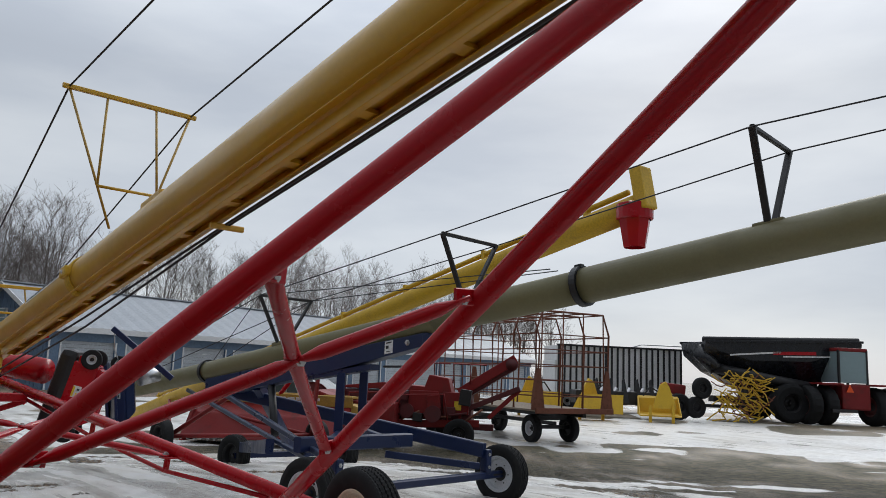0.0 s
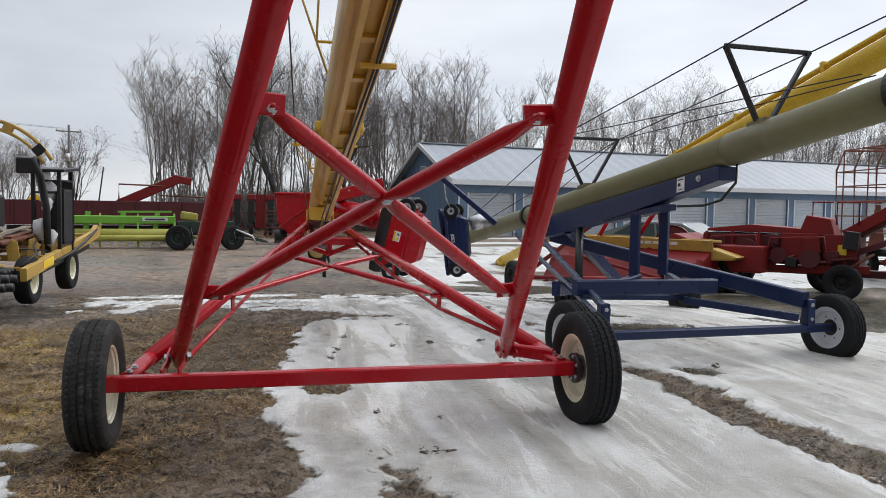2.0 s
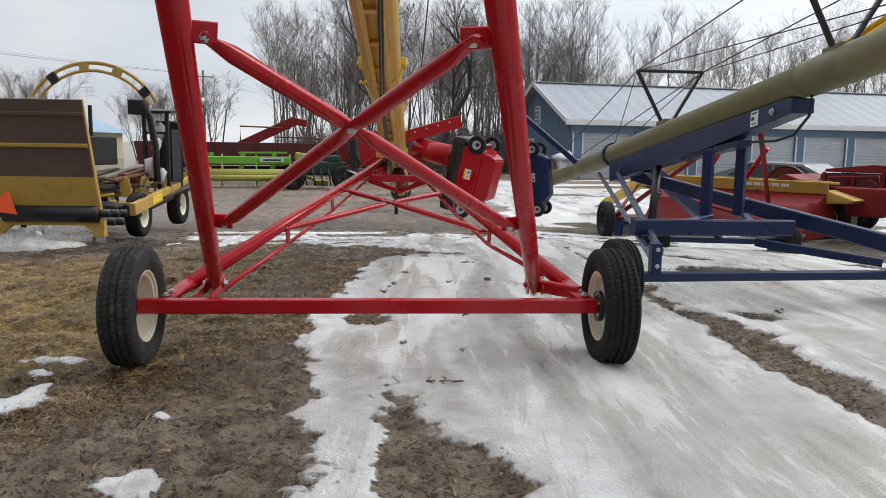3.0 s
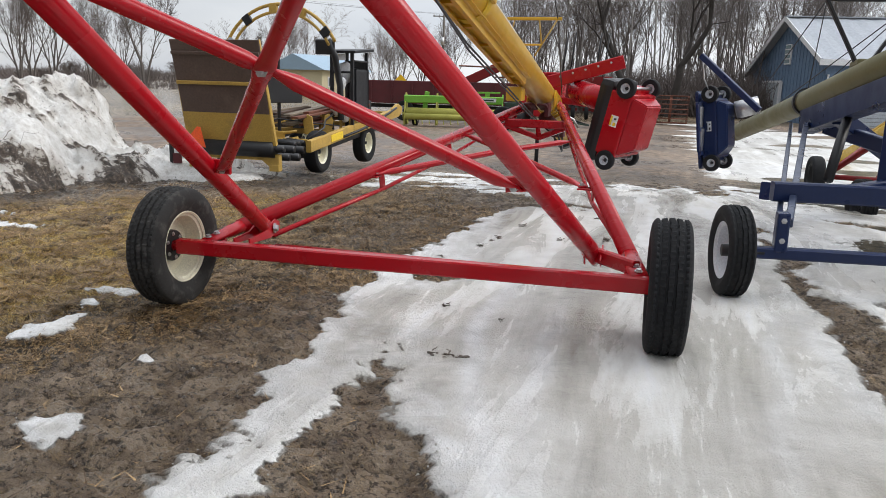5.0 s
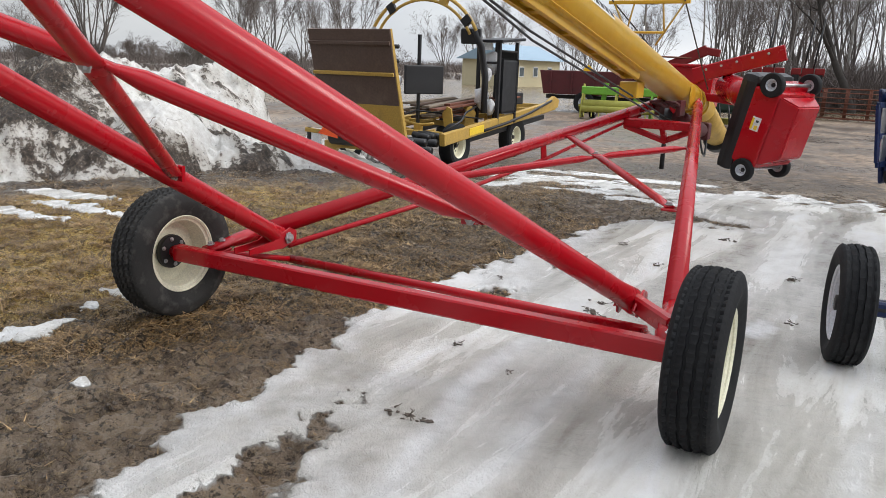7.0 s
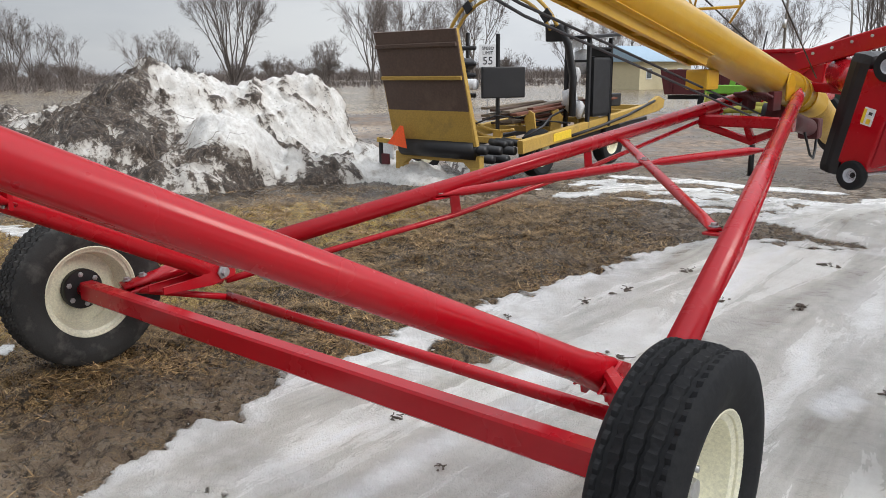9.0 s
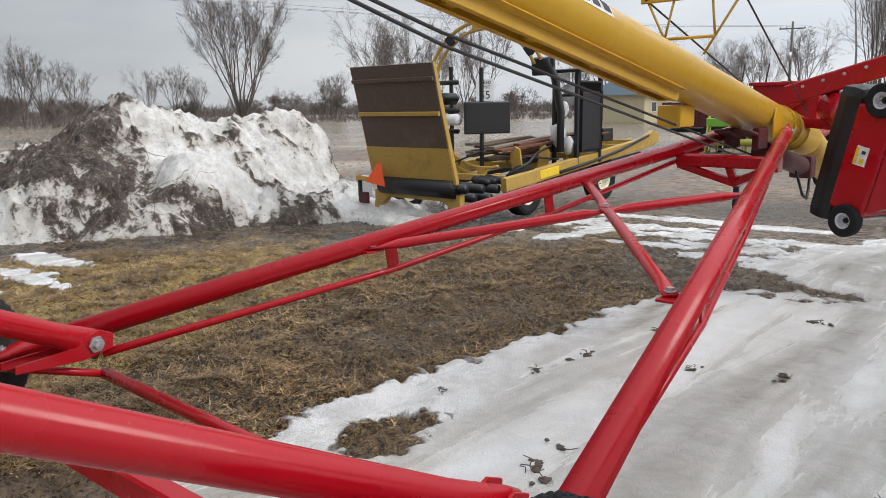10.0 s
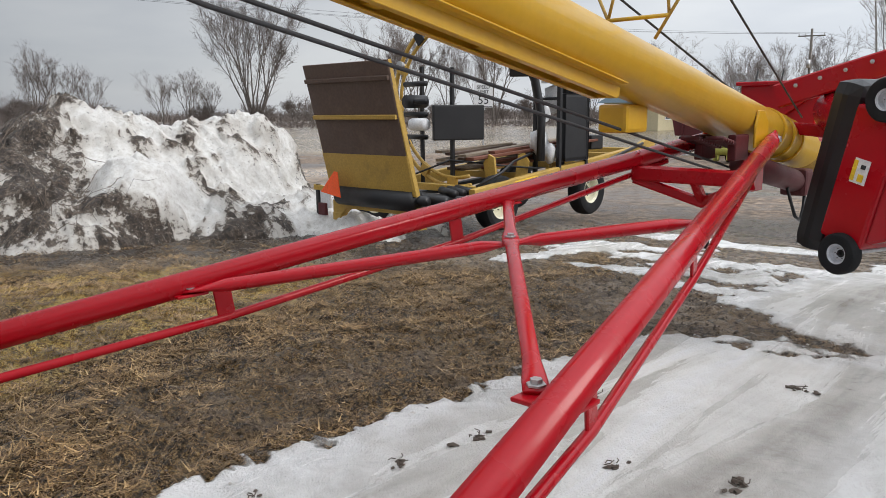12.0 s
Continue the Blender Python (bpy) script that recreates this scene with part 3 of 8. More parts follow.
def plan(x, y):
    """Height and cover of the yard at plan points."""
    dx, dy = x - C0.x, y - C0.y
    u, f = dx * UU.x + dy * UU.y, dx * FF.x + dy * FF.y
    n1 = fbm(x * 1.6, y * 1.6, 5, 3) - 0.5
    n2 = fbm(x * 6, y * 6, 4, 11) - 0.5
    n3 = fbm(x * 17, y * 17, 3, 15) - 0.5
    ns = fbm(u * 2.4, f * 0.7, 5, 23) - 0.5
    wu0, wf0 = u + 0.2 * n1 + 0.2 * n2, f + 0.2 * n1 + 0.2 * n2
    left = np.interp(f, (-3, -1.76, -1.3, -0.85, -0.2, 0.5, 1.6, 2.6, 4.5, 9), (-0.1, -0.13, -0.2, -0.35, -0.38, -0.58, -0.46, -0.38, -0.3, 0.1)) + 0.30 * n1 + 0.28 * n2 + 0.13 * n3
    right = np.interp(f, (-3, -0.8, 0, 2), (2.75, 2.43, 2.31, 2.24)) + 0.2 * n1 + 0.15 * n2
    d_main = np.minimum(u - left, right - u)
    d_main = np.minimum(d_main, 7.6 + 2.0 * n1 - f)
    far_edge = np.interp(f, (-2.4, -1.7, -1.3, -1.15, -0.7, -0.3), (0.7, 0.66, 0.55, 0.3, 0.15, 0.06))
    pocket = np.minimum(u - 0.10 + 0.12 * n1 + 0.1 * n3, far_edge + 0.05 - u + 0.2 * n1 + 0.2 * n2)
    pocket = np.minimum(pocket, np.minimum(f + 2.5, -0.25 - f)) + 0.15 * n3
    d_main = np.minimum(d_main, -pocket)
    island = 0.35 - np.sqrt(((u + 0.25) / 0.8) ** 2 + ((f - 4.75) / 0.42) ** 2) * 0.35 + 0.5 * n1 + 0.4 * n2
    d_main = np.minimum(d_main, -island)
    bare = 0.2 - 0.2 * np.hypot((wu0 + 0.12) / 0.12, (wf0 - 1.15) / 0.28) + 0.2 * n3
    d_main = np.minimum(d_main, -bare)
    d_right = np.minimum(u - right - np.interp(f, (-3, 0, 1.1, 2.2), (0.5, 0.46, 0.36, 0.06)) - 0.2 * n1 - 0.25 * n2, 60 - u)
    gr = fbm(x * 0.55 + 5, y * 1.5, 4, 41) - 0.5
    patch = fbm(x * 0.35 + 2, y * 0.8, 3, 47) - 0.5
    d_right = np.minimum(d_right, 0.9 * (-0.01 - gr - 0.9 * patch - 0.20 * step(4.6, 7.0, u) * step(24.0, 17.0, np.hypot(x, y)) + 0.30 * step(20.0, 25.0, np.hypot(x, y)) * step(36.0, 30.0, np.hypot(x, y)) + 0.42 * step(8.5, 5.0, u) * step(9.0, 6.5, f)))
    turf = 0.3 - 0.3 * np.hypot((wu0 - 3.55) / 0.62, (wf0 - 3.5) / 0.40) + 0.25 * n3
    d_right = np.minimum(d_right, -turf)
    d_right = np.where((u > right) & (f > -8), d_right, -1)
    streaks = (ns + 0.5 * n1 - 0.07) * 1.4 - 0.6 * step(2.0, 6.0, np.abs(u + 0.3)) - 0.6 * step(6.4, 5.0, f) - 0.8 * step(8.0, 12.0, f)
    d_ice = np.maximum(np.maximum(d_main, d_right), streaks)
    wu, wf = u + 0.22 * n1 + 0.22 * n2, f + 0.18 * n1 + 0.25 * n2
    for cu, cf, ru, rf in ((-1.76, -0.70, 0.11, 0.22), (-1.84, 0.0, 0.17, 0.07), (-1.83, -0.27, 0.08, 0.05), (-0.95, -0.95, 0.07, 0.04), (-0.82, -1.65, 0.14, 0.14), (-2.9, -1.5, 0.4, 0.12), (-4.6, 1.5, 0.7, 0.14), (-4.9, 1.0, 0.8, 0.12), (-5.6, 2.0, 0.8, 0.2), (1.42, 1.62, 0.2, 0.1), (-1.45, 6.15, 0.55, 0.16), (-0.75, 6.5, 0.7, 0.2), (-0.45, 5.75, 0.55, 0.13), (-1.3, 7.2, 0.9, 0.22), (0.25, 6.2, 0.5, 0.2), (-0.1, 7.4, 0.7, 0.25), (-2.2, 7.9, 0.9, 0.2), (-2.6, 9.3, 1.2, 0.3), (-1.2, 9.0, 0.9, 0.3)):
        d_ice = np.maximum(d_ice, 0.3 * (1 - np.sqrt(((wu - cu) / ru) ** 2 + ((wf - cf) / rf) ** 2)) + 0.25 * n3)
    ice = np.clip(0.5 + d_ice * 4.0, 0, 1)
    far_right = step(6.0, 14.0, u) * step(-6.0, -2.0, f + 0.9 * u - 6)
    # white rim along the thaw edge, white wheel ridges, clear grey ice between
    ridge = 0.8 * np.exp(-((u - 0.30 + 0.27 * (f + 0.0) * step(1.5, -1.5, f) - 0.16 + 0.10 * n1) / 0.06) ** 2) * step(1.6, 0.6, f) + 0.5 * np.exp(-((u - 0.86 + 0.08 * f + 0.2 * n1) / 0.05) ** 2) * step(1.2, 0.2, f) + 0.7 * np.exp(-((u - 1.95 - 0.12 * f + 0.2 * n1) / 0.06) ** 2) * step(1.8, 0.4, f)
    patchy = np.clip(0.5 + 3.0 * (fbm(u * 1.5, f * 0.8, 4, 67) - 0.5), 0, 1)
    snow = np.clip(1.5 * (fbm(u * 1.4, f * 0.55, 4, 61) - 0.48) + 0.25 * far_right + 0.30 * step(0.1, -0.2, u) + 0.30 * step(0.9, 2.6, f) * patchy + ridge * (0.55 + patchy) + 0.6 * np.exp(-((d_ice - 0.09) / 0.09) ** 2), 0, 1)
    snow = np.maximum(snow, np.clip(2.5 * (1 - np.hypot((wu - 1.42) / 0.13, (wf - 1.63) / 0.2)), 0, 1))
    grass = np.clip(0.68 + 1.6 * (fbm(x * 0.7, y * 0.7, 4, 71) - 0.5) + 0.25 * step(-1.0, -2.5, u) - 0.42 * step(-1.6, -0.5, u) - 0.55 * step(-0.4, -1.5, f) * step(-2.8, -1.8, u) - 0.6 * step(8.0, 12.0, f), 0, 1)
    straw = np.clip(step(-1.0, -2.4, u + 0.25 * f) * step(-1.4, -0.4, f) * (0.85 + 2.0 * n1), 0, 1)
    bank = step(-6.4, -7.7, x + 1.2 * n1)
    straw = straw * (1 - 0.9 * bank)
    grass = np.maximum(np.clip(grass + 0.12 - 0.8 * bank, 0, 1), straw)
    soil = step(-7.3, -8.3, x + 1.5 * n1) * step(-14.0, -12.5, x) * step(8.4, 7.4, y)
    green = np.clip(step(2.4, 3.2, u) * (0.9 + n1 * 2) * step(60, 30, np.hypot(x, y)), 0, 1)
    gravel = step(8.5, 12.0, f + 3 * n1) * step(3.2, 1.2, u) * step(-16, -13, u)
    rw = (x + 23.0) * 0.93 - (y - 6.0) * 0.36
    road = np.maximum(0.95 * gravel, step(5.2, 4.2, np.abs(rw + 6.0)))
    field = np.clip(step(-28.0, -31.0, x * 0.93 - y * 0.36 + 4) + step(65, 85, np.hypot(x, y)), 0, 1)
    road = road * (1 - field)
    puddle = np.clip(step(0.53, 0.62, fbm(x * 1.1, y * 1.1, 3, 91)) * (1 - ice) * step(9.5, 6.2, np.hypot(x + 2, y - 5)), 0, 1) * 0.8
    near = step(16, 9, np.hypot(x + 1, y - 5))
    mudb = (fbm(x * 9, y * 9, 4, 101) - 0.5) * 0.075 + (fbm(x * 24, y * 24, 3, 103) - 0.5) * 0.065 + (fbm(x * 2.2, y * 2.2, 3, 111) - 0.5) * 0.05
    z = base_height(x, y) + near * (mudb * (1 - 0.85 * ice) + 0.026 * step(0.35, 0.7, ice) + 0.03 * (fbm(u * 3.5, f * 0.8, 4, 121) - 0.5) * ice)
    z = z - 0.02 * puddle
    return z, dict(ice=ice, snow=snow, grass=grass, straw=straw, green=green, road=road, field=field, puddle=puddle, soil=soil, near=0.02 + 0.98 * near)


def axis_steps(lo, hi, fine, far):
    inner = list(np.arange(lo, hi, fine))
    out, d, x = [], fine, hi
    while x < far:
        out.append(x)
        d *= 1.09
        x += d
    out.append(far)
    neg, d, x = [], fine, lo
    while x > -far:
        d *= 1.09
        x -= d
        neg.append(max(x, -far))
    return np.array(neg[::-1] + inner + out)


def grid_object(name, xs, ys, heights, attrs, material, ox=0.0, oy=0.0):
    nx, ny = len(xs), len(ys)
    gx, gy = np.meshgrid(xs, ys)
    gx, gy = gx + ox, gy + oy
    co = np.stack([gx.ravel(), gy.ravel(), heights.ravel()], 1)
    i = np.arange(nx * ny).reshape(ny, nx)
    quads = np.stack([i[:-1, :-1].ravel(), i[:-1, 1:].ravel(), i[1:, 1:].ravel(), i[1:, :-1].ravel()], 1)
    me = bpy.data.meshes.new(name)
    me.vertices.add(len(co))
    me.vertices.foreach_set("co", co.ravel())
    me.loops.add(quads.size)
    me.loops.foreach_set("vertex_index", quads.ravel().astype(np.int32))
    me.polygons.add(len(quads))
    me.polygons.foreach_set("loop_start", np.arange(0, quads.size, 4, dtype=np.int32))
    me.polygons.foreach_set("loop_total", np.full(len(quads), 4, dtype=np.int32))
    me.polygons.foreach_set("use_smooth", np.ones(len(quads), dtype=bool))
    me.update(calc_edges=True)
    for k, v in attrs.items():
        at = me.attributes.new(k, "FLOAT", "POINT")
        at.data.foreach_set("value", v.ravel().astype(np.float32))
    me.materials.append(material)
    return new(name, me)


gxs, gys = axis_steps(-6.2, 2.2, 0.026, 1500), axis_steps(2.2, 9.8, 0.026, 1500)
GX, GY = np.meshgrid(gxs, gys)
gz, gattr = plan(GX, GY)
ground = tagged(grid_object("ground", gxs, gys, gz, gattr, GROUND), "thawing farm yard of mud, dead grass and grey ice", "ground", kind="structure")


def gh(x, y):
    return float(base_height(np.array([float(x)]), np.array([float(y)]))[0])


def on(x, y, z=0.0):
    return V(x, y, gh(x, y) + z)


# ---- red and yellow grain auger ----
def tz(f):
    return 2.153 - 0.1854 * f


def tu(f):
    return -0.014 - 0.00516 * f


def T(f, du=0.0, dz=0.0):
    """A point beside the axis of the yellow tube."""
    return A(tu(f) + du, f, tz(f) + dz)


def red_auger():
    own = thing("grain_auger", A(0, 0, 0), "large grain auger with a yellow tube on a red wheeled frame", "grain auger")
    k = Kit(own)
    R = 0.143
    k.add("tube", tube(T(6.3), T(-10.5), R, 48), YELLOW, label="yellow steel auger tube")
    ax = (T(-10.5) - T(6.3)).normalized()
    _, sd, up = frame_of(T(6.3), T(-10.5))
    # return trough under the tube: two lipped sides with cross plates
    for s in (-1, 1):
        k.add("trough_side", beam(T(3.5) + sd * 0.064 * s - up * (R + 0.006), T(-10.4) + sd * 0.064 * s - up * (R + 0.006), 0.008, 0.055, up), YELLOW)
        k.add("trough_flange", beam(T(3.5) + sd * 0.096 * s - up * (R - 0.030), T(-10.4) + sd * 0.096 * s - up * (R - 0.030), 0.042, 0.007, up), YELLOW)
        k.add("trough_lip", beam(T(3.5) + sd * 0.052 * s - up * (R + 0.034), T(-10.4) + sd * 0.052 * s - up * (R + 0.034), 0.034, 0.007, up), YELLOW)
    for i in range(24):
        c = T(3.2 - 0.55 * i) - up * (R + 0.012)
        k.add("trough_plate", beam(c - ax * 0.03, c + ax * 0.03, 0.115, 0.02, up), YELLOW)
    k.add("trough_cap", beam(T(3.5) - up * (R - 0.005), T(3.52) - up * (R - 0.005), 0.135, 0.075, up), YELLOW)
    # joint band with two lugs
    c = T(1.45)
    k.add("tube_band", lathe([(R + 0.002, -0.05), (R + 0.010, -0.05), (R + 0.014, 0.0), (R + 0.010, 0.05), (R + 0.002, 0.05)], axis_matrix(c, ax), 48, close=True), YELLOW_BRIGHT)
    mt = Matrix((ax, sd, up)).transposed().to_4x4()
    for s in (-1, 1):
        k.add("band_lug", block((0.13, 0.05, 0.07), Matrix.Translation(c + sd * s * (R + 0.014) + up * 0.02) @ mt, 0.012), YELLOW_BRIGHT)
        bolt(k, c + sd * s * (R + 0.036) + up * 0.02, sd * s, 0.012)
    k.add("inspection_cover", block((0.3, 0.12, 0.05), Matrix.Translation(T(0.25) + up * (R + 0.012)) @ mt, 0.012), YELLOW)
    # maker's lettering as plain dark bars with pale outlines
    for s in (1, -1):
        for j in range(9):
            fj = 1.66 + 0.105 * j
            for w, mtl, off, a0, a1 in ((0.103, WHITE, 0.0015, 18, 58), (0.074, LABEL_INK, 0.003, 24, 52)):
                bm = bmesh.new()
                rows = []
                for q in range(7):
                    a = radians(a0 + (a1 - a0) * q / 6)
                    n = sd * (-s * math.cos(a)) + up * math.sin(a)
                    rows.append([bm.verts.new(T(fj + w / 2) + n * (R + off)), bm.verts.new(T(fj - w / 2) + n * (R + off))])
                for p, q in zip(rows, rows[1:]):
                    bm.faces.new((p[0], p[1], q[1], q[0]))
                k.add("lettering", bm, mtl)
    # axle and wheels
    wl, wr = V(-2.628, 3.739, 0.355), V(-0.62, 5.56, 0.355)
    ad = (wr - wl).normalized()
    k.add("axle", beam(wl, wr, 0.065, 0.085, bev=0.008), RED, label="square red axle beam")
    wheel(k, wl - ad * 0.03, ad, 0.348, 0.198, 0.205, CREAM, rubber=RUBBER_DUSTY, dish=0.55, seg=204, nose=False)
    wheel(k, wr + ad * 0.05, ad, 0.348, 0.198, 0.205, CREAM, dish=0.25, hub_mat=STEEL, seg=204)
    for c, d in ((wl, -ad), (wr, ad)):
        k.add("spindle", tube(c - d * 0.12, c + d * 0.05, 0.032, 14), RED)
        base_ = c + d * 0.062 if d == -ad else c
        plate_ = k.add("hub_plate", lathe([(0, -0.03), (0.088, -0.03), (0.092, -0.022), (0.092, 0.0), (0, 0.0)], axis_matrix(base_, d), 28), BLACK, label="black bolted hub plate")
        for j in range(6):
            a = 2 * math.pi * j / 6
            e = d.orthogonal().normalized()
            e = Matrix.Rotation(a, 3, d) @ e
            bolt(k, base_ - d * 0.03 + e * 0.07, -d, 0.008, plate_)
    # upper legs, squeezed towards the pinned foot
    def leg_at(s, z):
        e = z - 0.5
        return A(0.970 - 0.399 * e, 0.232 - 1.918 * e, z + 0.009) if s > 0 else A(-0.988 + 0.4387 * e, 0.217 - 1.937 * e, z + 0.006)
    def shaped(p, q, rows, n=28, side=None):
        """A bar whose half width and half height follow rows of (distance, width, height)."""
        bm = bmesh.new()
        d, s1, u1 = frame_of(p, q)
        rings = [[bm.verts.new(p + d * t + s1 * (w * math.cos(2 * math.pi * i / n)) + u1 * (h * math.sin(2 * math.pi * i / n))) for i in range(n)] for t, w, h in rows]
        for e, f in zip(rings, rings[1:]):
            for i in range(n):
                bm.faces.new((e[i], e[(i + 1) % n], f[(i + 1) % n], f[i]))
        bm.faces.new(rings[0][::-1])
        bm.faces.new(rings[-1])
        return smooth(bm, 40)
    for s in (-1, 1):
        foot, top = leg_at(s, 0.375), leg_at(s, 2.62)
        d, s1, u1 = frame_of(foot, top)
        ln = (top - foot).length
        leg = k.add("leg", shaped(foot, top, [(0, 0.028, 0.058), (0.05, 0.030, 0.060), (0.13, 0.042, 0.053), (0.22, 0.0475, 0.0475), (ln, 0.0475, 0.0475)]), RED, label="thick red tubular leg")
        pin = foot + d * 0.055
        reach = 0.30 if s < 0 else 0.07
        k.add("foot_pin", tube(pin - s1 * 0.06, pin + s1 * 0.06, 0.017, 12), STEEL if s < 0 else RED, leg)
        for q in (-1, 1):
            bolt(k, pin + s1 * 0.052 * q, s1 * q, 0.022 if s < 0 else 0.014, leg, None if s < 0 else RED)
            mp = Matrix.Translation(pin + s1 * 0.046 * q) @ Matrix((FF, V(0, 0, 1), UU)).transposed().to_4x4()
            k.add("clevis_plate", prism([(-reach, -0.045), (-0.05, -0.055), (0.07, -0.03), (0.075, 0.03), (0.02, 0.055), (-0.05, 0.03), (-0.12, -0.005), (-reach, -0.012)], 0.010, mp, bev=0.003), RED, label="red clevis plate")
    # upper cross braces, their ends bent into flat tabs bolted to the legs
    mid = A(-0.004, -1.397, 1.358)
    for s in (-1, 1):
        p = A(s * 0.72, -0.55, 0.889)
        q = A(-s * 0.42, -1.925, 1.62)
        off = FF * 0.020 * s
        d, s1, u1 = frame_of(p, q)
        c = mid + off
        for a, b in ((p, c), (q, c)):
            l2 = (b - a).length
            k.add("cross_brace", shaped(a + off * 0.4, b, [(-0.03, 0.032, 0.012), (0.03, 0.034, 0.014), (0.11, 0.031, 0.031), (l2 - 0.10, 0.031, 0.031), (l2 - 0.02, 0.040, 0.016), (l2 + 0.03, 0.040, 0.014)], 20), RED)
        for e, z in ((p, 0.889), (q, 1.62)):
            sg = s if e is p else -s
            root = leg_at(sg, z)
            k.add("brace_lug", beam(root + V(0, 0, 0.012), e - UU * sg * 0.04 + V(0, 0, 0.012), 0.07, 0.016, FF, bev=0.005), RED)
            bolt(k, e - FF * 0.012, -FF, 0.013)
    bolt(k, mid - FF * 0.035, -FF, 0.017)
    # lower arms: heavy tubes with flattened facets
    feet = {1: A(1.25, 0.16, 0.40), -1: A(-1.226, 0.16, 0.38)}
    tops = {1: A(0.178, 5.05, 1.077), -1: A(-0.142, 5.05, 1.11)}
    def octagon(p, q, rad, bm=None):
        bm = bm or bmesh.new()
        d, s1, u1 = frame_of(p, q)
        prof = []
        for i in range(8):
            for j in (-1, 0, 1):
                a = math.pi / 4 * i + j * 0.19 + math.pi / 8
                r = rad * (1.0 if j else 1.012)
                prof.append((r * math.cos(a), r * math.sin(a)))
        e = [[bm.verts.new(c + s1 * x + u1 * y) for x, y in prof] for c in (p, q)]
        m = len(prof)
        for i in range(m):
            bm.faces.new((e[0][i], e[0][(i + 1) % m], e[1][(i + 1) % m], e[1][i]))
        bm.faces.new(e[0][::-1])
        bm.faces.new(e[1])
        return smooth(bm, 60)
    for s in (-1, 1):
        p, q = feet[s], tops[s]
        d, s1, u1 = frame_of(p, q)
        arm = k.add("lower_arm", octagon(p + d * 0.20, q - d * 0.05, 0.048), RED, label="long red lower frame arm")
        k.add("arm_foot", shaped(p, q, [(-0.10, 0.052, 0.016), (0.0, 0.054, 0.020), (0.10, 0.052, 0.036), (0.22, 0.047, 0.047)], 24), RED, arm)
        k.add("foot_plate", beam(p - d * 0.11 - V(0, 0, 0.03), p + d * 0.02 - V(0, 0, 0.02), 0.12, 0.014, bev=0.004), RED, arm)
        for e in (-0.07, 0.0):
            bolt(k, p + u1 * 0.020 + d * e, u1, 0.014, arm)
        ln = (q - p).length
        k.add("arm_head", shaped(p, q, [(ln - 0.06, 0.047, 0.047), (ln + 0.04, 0.040, 0.05), (ln + 0.13, 0.020, 0.055), (ln + 0.18, 0.018, 0.050)], 24), RED, arm)
        bolt(k, q + d * 0.13 + UU * s * 0.02, UU * s, 0.02, arm)
        # truss rod below the arm with two posts
        r0, r1 = leg_at(s, 0.375) - UU * s * 0.03 - V(0, 0, 0.03), p.lerp(q, 0.90) - u1 * 0.06
        ta, tb = (0.362, 0.592)
        m0, m1 = p.lerp(q, ta) - u1 * 0.178, p.lerp(q, tb) - u1 * 0.160
        if s > 0:
            r0 = p.lerp(q, 0.12) - u1 * 0.06
        k.add("truss_rod", polytube([r0, m0, m1, r1], 0.017, 12), RED)
        for t, mm in ((ta, m0), (tb, m1)):
            k.add("truss_post", beam(mm, p.lerp(q, t) - u1 * 0.03, 0.012, 0.072, d, bev=0.004), RED)
    # lower cross braces, pinched flat where they cross
    def arm_at(s, t):
        return feet[s].lerp(tops[s], t)
    node = A(-0.025, 2.769, 0.758)
    for s in (-1, 1):
        p = A(0.788, 1.807, 0.607) if s > 0 else A(-0.83, 1.80, 0.605)
        q = arm_at(-s, 0.653) + UU * s * 0.03 - V(0, 0, 0.02)
        c = node + V(0, 0, 0.008 * s)
        for a in (p, q):
            l2 = (c - a).length
            k.add("lower_brace", shaped(a, c, [(-0.02, 0.034, 0.008), (0.04, 0.034, 0.010), (0.14, 0.026, 0.026), (l2 - 0.12, 0.026, 0.026), (l2 - 0.03, 0.036, 0.010), (l2 + 0.03, 0.036, 0.009)], 18), RED)
        k.add("brace_tab", block((0.13, 0.17, 0.012), Matrix.Translation(p + UU * s * 0.055 - V(0, 0, 0.016)) @ Matrix((FF, UU, V(0, 0, 1))).transposed().to_4x4(), 0.004), RED)
        bolt(k, p + V(0, 0, 0.008), V(0, 0, 1), 0.016)
        k.add("brace_tab", block((0.10, 0.10, 0.010), Matrix.Translation(q - V(0, 0, 0.012)) @ Matrix((FF, UU, V(0, 0, 1))).transposed().to_4x4(), 0.004), RED)
    bolt(k, node + V(0, 0, 0.016), V(0, 0, 1), 0.014)
    # cross tube between the feet
    k.add("foot_tie", tube(A(-0.99, 0.45, 0.275), A(1.08, 0.45, 0.275), 0.024, 14), RED)
    k.add("foot_strut", tube(A(-0.98, 0.45, 0.275), A(-1.20, 0.10, 0.35), 0.016, 10), RED)
    k.add("foot_strut", tube(A(1.07, 0.45, 0.275), A(1.20, 0.10, 0.35), 0.016, 10), RED)
    k.add("foot_bracket", beam(leg_at(1, 0.40), feet[1] + V(0, 0, 0.01), 0.05, 0.08, bev=0.01), RED)
    # front frame: cross beam with gussets, springs, gearbox and drive shaft
    bl, br = arm_at(-1, 0.847) - V(0, 0, 0.075), arm_at(1, 0.85) - V(0, 0, 0.06)
    k.add("front_beam", beam(bl, br, 0.085, 0.085, bev=0.012), RED)
    low = bl.lerp(br, 0.55) - V(0, 0, 0.155) + FF * 0.12
    for e in (bl, br):
        k.add("front_strut", beam(e - V(0, 0, 0.03), low, 0.07, 0.055, bev=0.01), RED)
